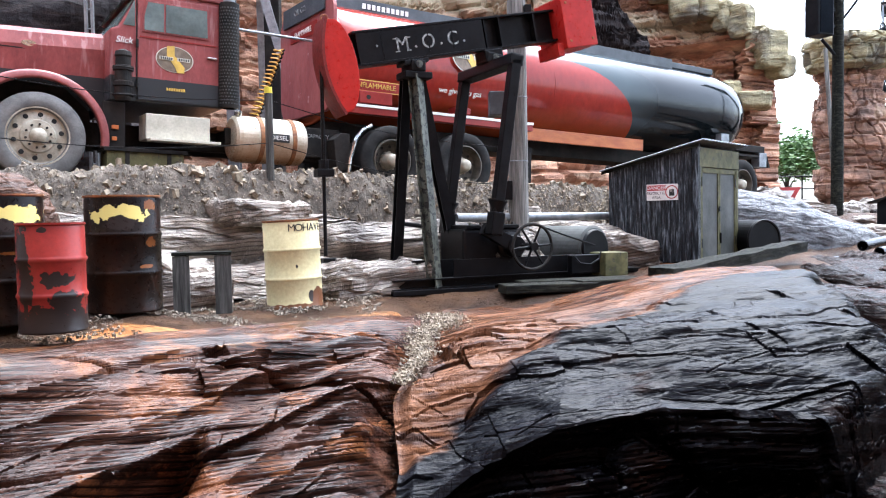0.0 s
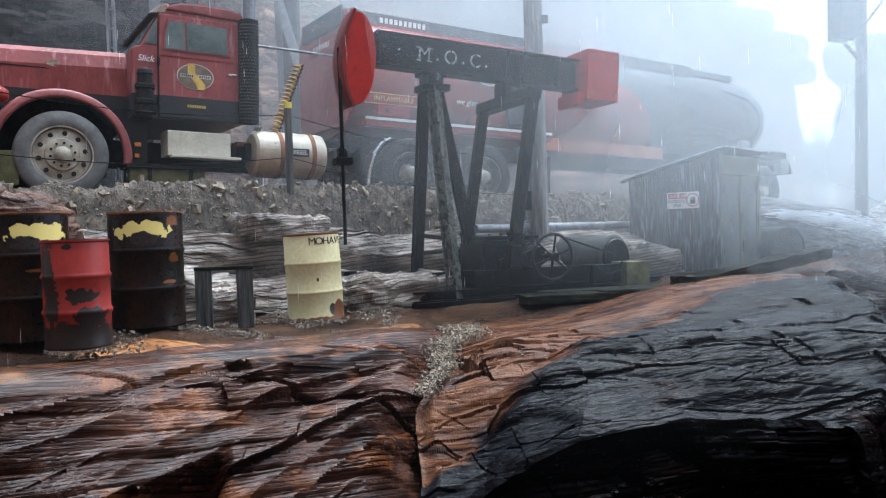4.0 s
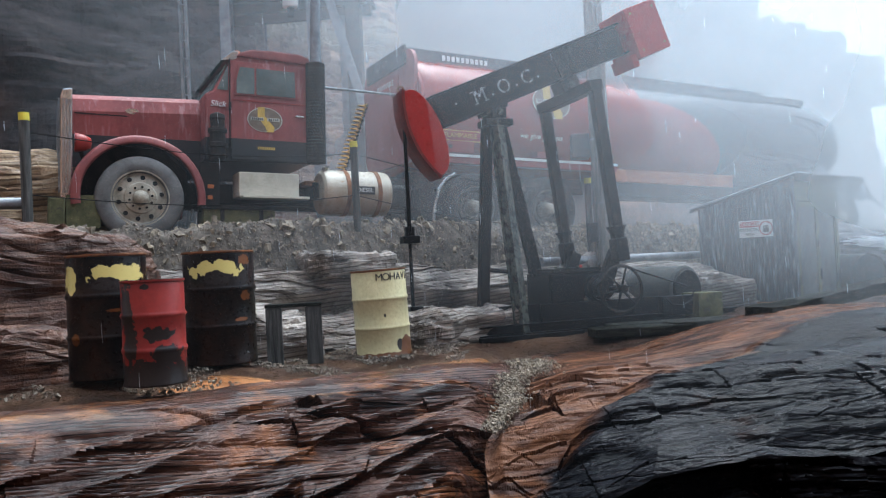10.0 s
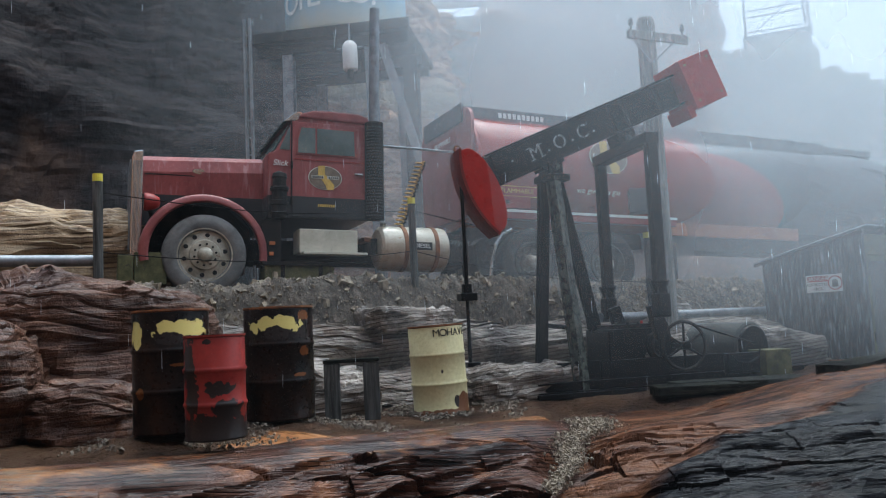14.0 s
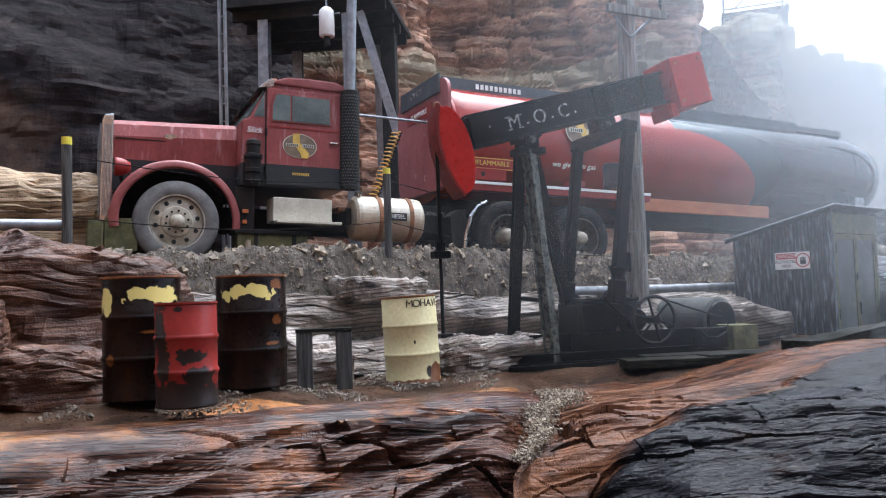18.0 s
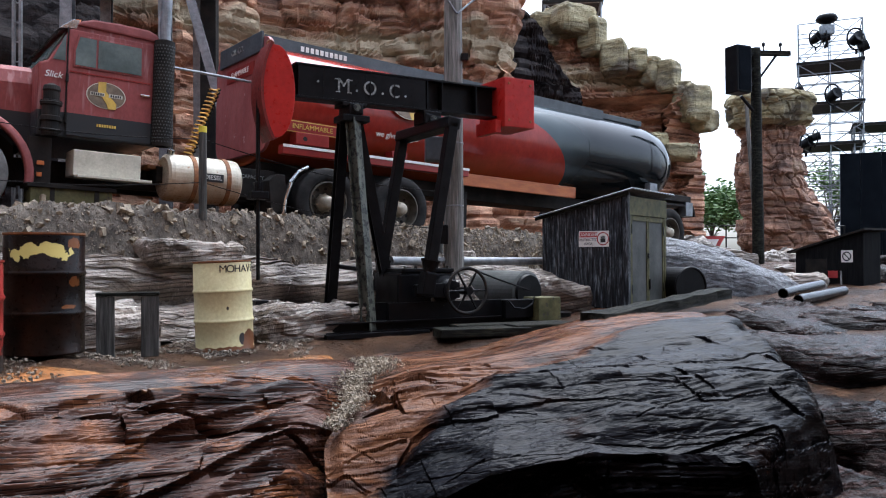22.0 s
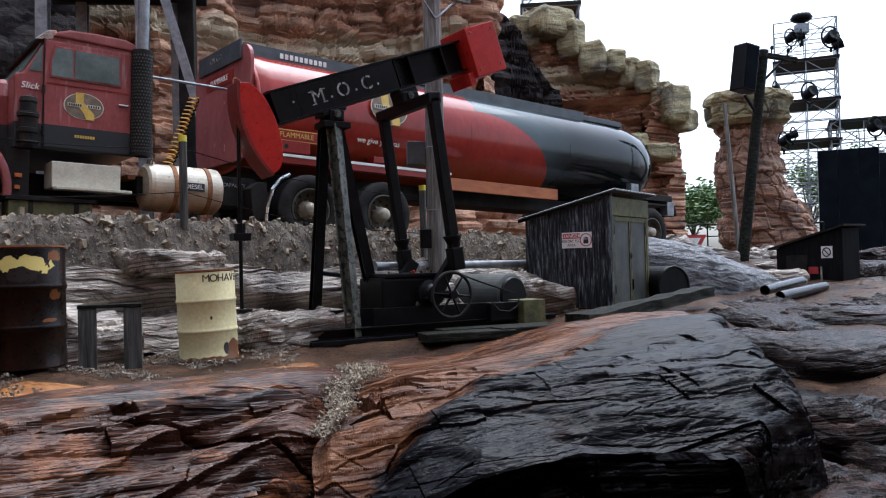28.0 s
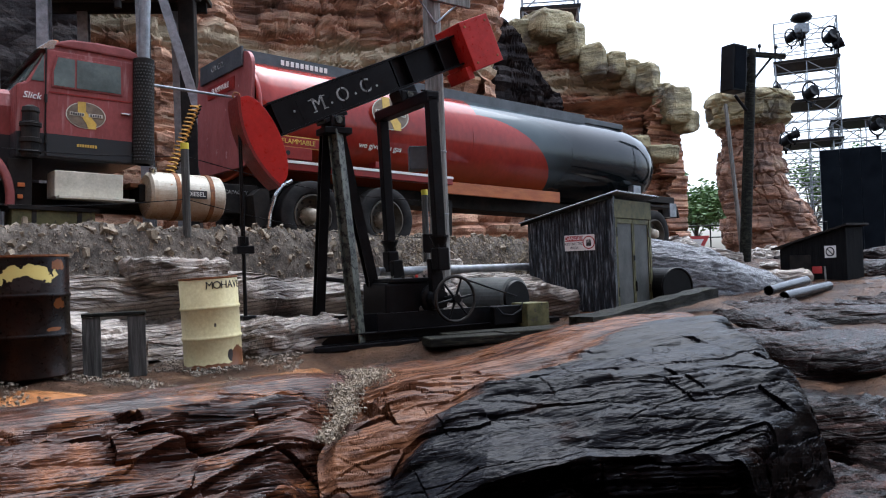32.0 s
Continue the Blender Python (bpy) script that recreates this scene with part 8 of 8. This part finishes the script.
def far_set():
    scaffold("scaffold_tower", 22.3, 39.2, 0.3, 3.0, 3.0, 6, 2.13, "tall tube scaffold tower with decks and lamps", (3, 4, 5), -30)
    scaffold("scaffold_tower", 24.6, 38.0, 1.0, 3.0, 3.0, 3, 2.2, "lower tube scaffold bay hung with black cloth", (2, 3), -30)
    for p, s, a in (((22.9, 38.6, 12.2), 0.45, 20), ((23.3, 38.4, 12.2), 0.4, 70), ((24.6, 37.8, 12.0), 0.55, 10), ((24.9, 37.7, 11.6), 0.5, 60), ((22.2, 39.0, 9.6), 0.4, 40), ((23.6, 38.2, 9.2), 0.55, 15),
                    ((22.5, 38.9, 6.8), 0.5, 30), ((22.9, 38.7, 7.1), 0.4, 80), ((26.2, 36.8, 7.2), 0.5, 10), ((26.7, 36.5, 7.0), 0.5, 50)):
        wheel_lamp(p, s, a)
    m = empty("effects_machine", pose(23.4, 38.4, 12.0), "dark machine with a domed cap on the scaffold's top", "machine")
    part("dome", lathe([(0.12, 0.9), (0.4, 1.0), (0.55, 1.15), (0.45, 1.35), (0, 1.45)], 20), BLACK_IRON, m, smooth=True)
    part("body", box(-0.3, 0.3, -0.25, 0.25, 0.35, 0.85, 0.05), STEEL, m)
    part("mast", cyl((0, 0, -0.3), (0, 0, 1.0), 0.06, 10), BLACK_IRON, m)
    for i, (x, y, w, z1) in enumerate(((22.3, 35.6, 2.6, 4.9), (24.5, 34.2, 3.2, 4.6))):
        z1 += 0.9
        b = empty("black_screen", pose(x, y, 0.0, 0, 0, -32), "tall black cloth screen before the scaffold", "screen", "black screens")
        for k in range(3):
            part("cloth_panel", box(w * k / 3, w * (k + 1) / 3 - 0.01, -0.03 - 0.012 * (k % 2), 0.03, 0.02, z1, 0.008), BLACK_CLOTH, b)
        for k in range(4):
            part("screen_pole", cyl((w * k / 3, 0.07, 0), (w * k / 3, 0.07, z1 + 0.15), 0.025, 8), STEEL, b)
        for zz in (0.4, z1 * 0.5, z1):
            part("screen_rail", cyl((0, 0.1, zz), (w, 0.1, zz), 0.02, 8), STEEL, b)
    # scaffolds on the cliff's top
    scaffold("scaffold_deck", -3.9, 23.6, 9.0, 2.6, 2.0, 2, 1.3, "tube scaffold deck on the cliff's top", (1, 2), 8)
    scaffold("scaffold_deck", 6.25, 27.9, 8.5, 2.0, 1.6, 2, 1.6, "tube scaffold deck on the cliff's top", (1,), -12)
    # hut
    hut = empty("dark_hut", pose(9.32, 16.56, 0.0, 0, 0, -65), "small dark hut with a sloping roof and signs", "hut")
    part("hut_wall", prism([(0, 0), (1.55, 0), (1.55, 1.4), (0, 1.0)], 0.0, 0.6, 0.01), HUT_BLACK, hut)
    part("hut_roof", prism([(-0.15, 0.98), (1.64, 1.44), (1.64, 1.48), (-0.15, 1.02)], -0.1, 0.7), CHASSIS, hut)
    part("hut_window", box(0.25, 0.75, -0.015, 0.0, 0.35, 0.85, 0.004), CHASSIS, hut)
    sg = part("notice", box(1.08, 1.33, -0.02, -0.004, 0.78, 1.03, 0.003), WHITE, hut, "white no-smoking notice")
    part("ban_ring", lathe([(0.075, 0), (0.1, 0), (0.1, 0.003), (0.075, 0.003)], 28, Matrix.Translation((1.205, -0.021, 0.905)) @ SIDE, closed=True), INK, sg)
    part("ban_bar", box(-0.08, 0.08, -0.026, -0.022, -0.01, 0.01, 0, None, Matrix.Translation((1.205, 0, 0.905)) @ pose(0, 0, 0, 0, 45, 0)), INK, sg)
    part("red_notice", box(0.78, 1.0, -0.02, -0.004, 0.45, 0.6, 0.003), SIGN_RED, hut)
    part("leaning_bar", cyl((1.2, -0.2, 0.02), (1.08, -0.03, 0.6), 0.02, 8), WOOD_POLE, hut)
    lp = part("thin_pole", cyl((0, 0, -0.5), (-0.35, 0, 4.5), 0.075, 10, 0.06), WOOD_POLE)
    lp.location = (12.3, 24.1, 1.3)
    tagged(lp, "thin pale timber pole leaning before the rock pillar", "pole")
    # warning triangle by the road
    tri = empty("give_way_sign", pose(11.3, 25.2, 0.75), "red and white triangular road sign, point down", "sign")
    part("sign_post", cyl((0, 0, -0.3), (0, 0, 0.35), 0.03, 8), STEEL, tri)
    part("sign_face", prism([(-0.42, 0.85), (0.42, 0.85), (0, 0.14)], -0.03, 0.0), SIGN_RED, tri)
    part("sign_field", prism([(-0.2, 0.74), (0.2, 0.74), (0, 0.4)], -0.04, -0.031), WHITE, tri)
    # railing behind
    rl = empty("railing", pose(9.5, 31.5, 1.1), "thin dark railing before the bushes", "railing")
    for i in range(9):
        part("rail_post", cyl((i * 1.3, 0, 0), (i * 1.3, 0, 1.1), 0.03, 6), BLACK_IRON, rl)
    for z in (0.6, 1.1):
        part("rail_bar", cyl((0, 0, z), (10.4, 0, z), 0.025, 6), BLACK_IRON, rl)


far_set()


# ---- trees ----
def tree(x, y, z, h, w, seed, label):
    T = empty("tree", pose(x, y, z), label, "tree", "trees beyond the set")
    rng = random.Random(seed)
    bm = cyl((0, 0, -0.2), (0, 0, h * 0.55), h * 0.035, 10, h * 0.015)
    tips = []
    for i in range(9):
        a = rng.uniform(0, 6.28)
        z0 = h * rng.uniform(0.2, 0.5)
        p = Vector((math.cos(a) * w * rng.uniform(0.3, 0.7), math.sin(a) * w * rng.uniform(0.3, 0.7), h * rng.uniform(0.5, 0.85)))
        cyl((0, 0, z0), p, h * 0.012, 6, h * 0.004, bm)
        tips.append(p)
    part("trunk", bm, BARK, T)
    vs, fs = [], []
    for i in range(2600):
        c = rng.choice(tips)
        u = Vector((rng.gauss(0, 1), rng.gauss(0, 1), rng.gauss(0, 0.8))) * w * 0.26
        p = c + u
        n = Vector((rng.gauss(0, 1), rng.gauss(0, 1), rng.gauss(0.4, 1))).normalized()
        q = frame_to(n)
        s = rng.uniform(0.07, 0.15)
        k = len(vs)
        for dx, dy in ((-s, 0), (0, -s * 0.45), (s, 0), (0, s * 0.45)):
            vs.append(tuple(p + q @ Vector((dx, dy, 0))))
        fs.append((k, k + 1, k + 2, k + 3))
    me = bpy.data.meshes.new("crown")
    me.from_pydata(vs, [], fs)
    me.materials.append(LEAF)
    o = new("crown", me)
    o.parent = T


tree(15.0, 33.5, 1.0, 3.3, 1.5, 1, "leafy green bush beyond the rocks")
tree(13.6, 34.5, 1.0, 3.8, 1.6, 2, "leafy green bush beyond the rocks")
tree(16.3, 36.5, 1.0, 3.4, 1.6, 3, "leafy green bush beyond the rocks")
tree(30.0, 41.0, 1.0, 6.5, 2.6, 4, "green tree behind the scaffold")
tree(27.0, 44.0, 1.0, 5.5, 2.4, 5, "green tree behind the scaffold")


# ---- rubble along the road's edge ----
def stones(name, count, place, size, mat, label, seed):
    """Loose broken stones, joined."""
    rng = random.Random(seed)
    vs, fs = [], []
    cube = [(-1, -1, -1), (1, -1, -1), (1, 1, -1), (-1, 1, -1), (-1, -1, 1), (1, -1, 1), (1, 1, 1), (-1, 1, 1)]
    fc = ((0, 3, 2, 1), (4, 5, 6, 7), (0, 1, 5, 4), (1, 2, 6, 5), (2, 3, 7, 6), (3, 0, 4, 7))
    for i in range(count):
        x, y, z = place(rng)
        s = size[0] * (size[1] / size[0]) ** (rng.random() ** 2.2)
        m = Euler((rng.uniform(0, 6), rng.uniform(0, 6), rng.uniform(0, 6))).to_matrix()
        ax = Vector((rng.uniform(0.7, 1.3), rng.uniform(0.5, 1.0), rng.uniform(0.35, 0.8))) * s
        k = len(vs)
        for c in cube:
            q = Vector((c[0] * ax.x * rng.uniform(0.4, 1), c[1] * ax.y * rng.uniform(0.4, 1), c[2] * ax.z * rng.uniform(0.5, 1)))
            vs.append(tuple(m @ q + Vector((x, y, z + s * 0.15))))
        fs += [tuple(k + j for j in f) for f in fc]
    me = bpy.data.meshes.new(name)
    me.from_pydata(vs, [], fs)
    me.materials.append(mat)
    return tagged(new(name, me), label, "stones", kind="stuff")


def heap(X, Y):
    """Place and height of the heaped earth along the road's edge, in the truck's plan."""
    p = Vector((-4.63, 9.2)) + TU * X + TN * Y
    q = Vector((p.x, p.y, 0))
    z = land(p.x, p.y) + (0.1 + 0.05 * fbm(q * 0.9, 3)) * math.exp(-((Y + 0.62) / 0.36) ** 2)
    z += (0.075 * fbm(q * 2.3, 4) + 0.055 * abs(fbm(q * 7.0, 3))) * smooth(0.3, -0.2, Y)
    return p, z


def heap_point(u, v):
    X, Y = -1.3 + 14.0 * u, -1.35 + 1.45 * v
    p, z = heap(X, Y)
    return (p.x, p.y, z - 0.1 * smooth(0.12, 0.0, v) - 0.06 * smooth(0.9, 1.0, v) + 0.008 * fbm(Vector((p.x, p.y, 3)) * 24, 3))


tagged(sheet_thing("earth_heap", sheet(900, 110, heap_point), EARTH), "heaped grey-brown earth and grit along the road's edge", "earth", kind="stuff")


def bank_place(rng):
    X, Y = rng.uniform(-0.9, 12.2), -0.7 + rng.gauss(0, 0.24)
    p, z = heap(X, Y)
    return p.x, p.y, z - 0.012


stones("rubble", 26000, bank_place, (0.005, 0.026), GRAVEL, "grey broken grit lying on the heaped earth", 1)
def tan_place(rng):
    X, Y = rng.uniform(5.5, 12.4), -0.7 + rng.gauss(0, 0.28)
    p, z = heap(X, Y)
    return p.x, p.y, z - 0.01


stones("rubble", 14000, tan_place, (0.006, 0.032), GRAVEL_TAN, "tan broken grit below the tanker", 9)
stones("rubble", 1500, bank_place, (0.02, 0.085), GRAVEL_TAN, "larger tan and grey stones half sunk in the heaped earth", 4)


def shelf_place(rng):
    while True:
        x, y = rng.uniform(-3.6, -0.6), rng.uniform(4.9, 9.4)
        if fbm(Vector((x * 1.2, y * 1.2, 4))) > -0.05:
            return x, y, land(x, y) + 0.0


stones("gravel", 9000, shelf_place, (0.004, 0.02), GRAVEL, "grey gravel scattered round the drums", 2)


def gully_place(rng):
    r = rng.uniform(4.6, 7.0)
    a = radians(crease(r) + rng.gauss(0.1, 0.3 + 0.25 * (r - 4.6)))
    x, y = r * math.sin(a), r * math.cos(a)
    return x, y, -0.1 + 0.1 * smooth(4.6, 6.2, r) + rng.uniform(0, 0.03)


stones("gravel", 4500, gully_place, (0.004, 0.017), GRAVEL_TAN, "tan gravel lying in the gully between the rocks", 3)

# ---- spray and rain ----
def mist_material(name, density, seed):
    """Thin spray: mostly clear, denser in soft billows and towards one end."""
    m = bpy.data.materials.new(name)
    m.use_nodes = True
    nt = m.node_tree
    n, l = nt.nodes, nt.links
    out = n["Material Output"]
    n.remove(n["Principled BSDF"])
    dif = n.new("ShaderNodeBsdfDiffuse")
    tra = n.new("ShaderNodeBsdfTranslucent")
    for b in (dif, tra):
        b.inputs["Color"].default_value = (0.88, 0.95, 1.0, 1)
    half = n.new("ShaderNodeMixShader")
    half.inputs[0].default_value = 0.6
    l.new(dif.outputs[0], half.inputs[1])
    l.new(tra.outputs[0], half.inputs[2])
    clear = n.new("ShaderNodeBsdfTransparent")
    tc = n.new("ShaderNodeTexCoord")
    mp = n.new("ShaderNodeMapping")
    mp.inputs["Location"].default_value = (seed * 3.7, seed, seed * 1.3)
    mp.inputs["Scale"].default_value = (1, 1, 0.6)
    l.new(tc.outputs["Object"], mp.inputs[0])
    ns = n.new("ShaderNodeTexNoise")
    ns.inputs["Scale"].default_value, ns.inputs["Detail"].default_value, ns.inputs["Roughness"].default_value = 0.22, 5, 0.5
    l.new(mp.outputs[0], ns.inputs["Vector"])
    bil = n.new("ShaderNodeMapRange")
    bil.inputs["From Min"].default_value, bil.inputs["From Max"].default_value = 0.3, 0.72
    bil.inputs["To Min"].default_value, bil.inputs["To Max"].default_value = 0.55, 1.25
    l.new(ns.outputs[0], bil.inputs["Value"])
    sep = n.new("ShaderNodeSeparateXYZ")
    l.new(tc.outputs["Object"], sep.inputs[0])
    # thickness along the bank: thin end at x = 0, full past x = 14
    grow = n.new("ShaderNodeMapRange")
    grow.interpolation_type = "SMOOTHSTEP"
    grow.inputs["From Min"].default_value, grow.inputs["From Max"].default_value = 0.0, 14.0
    l.new(sep.outputs["X"], grow.inputs["Value"])
    low = n.new("ShaderNodeMapRange")
    low.interpolation_type = "SMOOTHSTEP"
    low.inputs["From Min"].default_value, low.inputs["From Max"].default_value = -0.8, 1.6
    l.new(sep.outputs["Z"], low.inputs["Value"])
    a = n.new("ShaderNodeMath")
    a.operation = "MULTIPLY"
    l.new(bil.outputs[0], a.inputs[0])
    l.new(grow.outputs[0], a.inputs[1])
    b2 = n.new("ShaderNodeMath")
    b2.operation = "MULTIPLY"
    l.new(a.outputs[0], b2.inputs[0])
    l.new(low.outputs[0], b2.inputs[1])
    c = n.new("ShaderNodeMath")
    c.operation = "MULTIPLY"
    c.use_clamp = True
    c.inputs[1].default_value = density
    l.new(b2.outputs[0], c.inputs[0])
    mix = n.new("ShaderNodeMixShader")
    l.new(c.outputs[0], mix.inputs[0])
    l.new(clear.outputs[0], mix.inputs[1])
    l.new(half.outputs[0], mix.inputs[2])
    l.new(mix.outputs[0], out.inputs[0])
    return m


def mist_bank(name, y, density, seed, height=16.0):
    """A rolling veil of spray, 44 m long, that drifts along x."""
    me = sheet(60, 16, lambda u, v: (44 * u, 0.7 * math.sin(7 * u + seed) + 0.5 * math.sin(3 * v + 5 * u), -1.2 + height * v))
    me.name = name
    me.polygons.foreach_set("use_smooth", [True] * len(me.polygons))
    me.materials.append(mist_material(name + "_spray", density, seed))
    ob = new(name, me)
    ob.location = (60, y, 0)
    return tagged(ob, "drifting veil of white water spray", "mist", "veils of spray", "stuff")


MISTS = [(mist_bank("mist", 3.1, 0.1, 6.0, 7), 3.1, -6.0), (mist_bank("mist", 8.0, 0.34, 1.0, 9), 8.0, -7.5), (mist_bank("mist", 11.0, 0.26, 2.0, 11), 11.0, -11.5), (mist_bank("mist", 14.2, 0.28, 3.0, 13), 14.2, -13.0),
         (mist_bank("mist", 18.0, 0.36, 4.0, 13), 18.0, -14.0), (mist_bank("mist", 21.0, 0.4, 5.0, 14), 21.0, -15.0)]


def rain_streaks():
    rng = random.Random(8)
    vs, fs = [], []
    for i in range(2600):
        r = rng.uniform(4.5, 11.0)
        a = radians(rng.uniform(-48, 30))
        x, y, z = r * math.sin(a), r * math.cos(a), rng.uniform(0, 88)
        L, w = rng.uniform(0.04, 0.1), 0.0013 * r / 6
        k = len(vs)
        for zz in (0, L):
            for j in range(3):
                vs.append((x + w * math.cos(2.1 * j), y + w * math.sin(2.1 * j), z + zz))
        fs += [(k, k + 1, k + 4, k + 3), (k + 1, k + 2, k + 5, k + 4), (k + 2, k, k + 3, k + 5)]
    me = bpy.data.meshes.new("rain")
    me.from_pydata(vs, [], fs)
    me.materials.append(plain("water_drops", (0.75, 0.8, 0.85), 0.15))
    return tagged(new("rain", me), "thin falling streaks of water", "rain", kind="stuff")


RAIN = rain_streaks()


def water_jet():
    """A fan of drops that shoots out beside the shed and falls."""
    rng = random.Random(12)
    vs, fs = [], []
    for i in range(1500):
        k = rng.random() ** 0.8
        c = Vector((5.2 + 3.6 * k, 13.6 - 1.0 * k, 0.95 - 0.25 * k - 0.75 * k * k))
        c += Vector((rng.gauss(0, 0.03 + 0.12 * k), rng.gauss(0, 0.03 + 0.15 * k), rng.gauss(0, 0.025 + 0.12 * k)))
        d = Vector((3.6, -1.0, -0.25 - 1.5 * k)).normalized() * rng.uniform(0.03, 0.12)
        w = rng.uniform(0.003, 0.007)
        n = len(vs)
        for q in (c - d, c + d):
            for j in range(3):
                vs.append((q.x, q.y + w * math.cos(2.1 * j), q.z + w * math.sin(2.1 * j)))
        fs += [(n, n + 1, n + 4, n + 3), (n + 1, n + 2, n + 5, n + 4), (n + 2, n, n + 3, n + 5)]
    me = bpy.data.meshes.new("water_jet")
    me.from_pydata(vs, [], fs)
    me.materials.append(plain("jet_water", (0.8, 0.85, 0.9), 0.2))
    return tagged(new("water_jet", me), "white jet of water shooting out beside the shed", "water", kind="stuff")


JET = water_jet()


def weather():
    for ob, y, x0 in MISTS:
        rows = [(0.0, 30), (0.8, 21), (1.9, 4), (3.0, 2), (5.0, 2), (9.0, 1), (11.0, 1), (12.5, 1.5), (14.5, 1), (16.5, -1)]
        if y < 9:
            rows += [(17.0, 0.0), (17.6, 1.6), (18.2, 4.8), (19.0, 10), (20.0, 17), (21.5, 26)]
        else:
            rows += [(17.0, 5), (17.6, 10), (18.2, 14), (19.0, 18), (20.0, 23), (21.5, 29)]
        rows += [(32.0, 42)]
        walk(ob, [(t, pose(x0 + x, y, 0)) for t, x in rows])
    walk(JET, [(0.0, pose(-3.2, 0.9, -2.6)), (1.2, pose(-3.2, 0.9, -2.6)), (1.9, pose(0, 0, 0)), (18.8, pose(0, 0, 0)), (19.8, pose(-3.2, 0.9, -2.6)), (32.0, pose(-3.2, 0.9, -2.6))])
    walk(RAIN, [(0.0, pose(0, 0, 12)), (1.0, pose(0, 0, 7.5)), (18.5, pose(0, 0, -90)), (32.0, pose(0, 0, -92))])

motions()
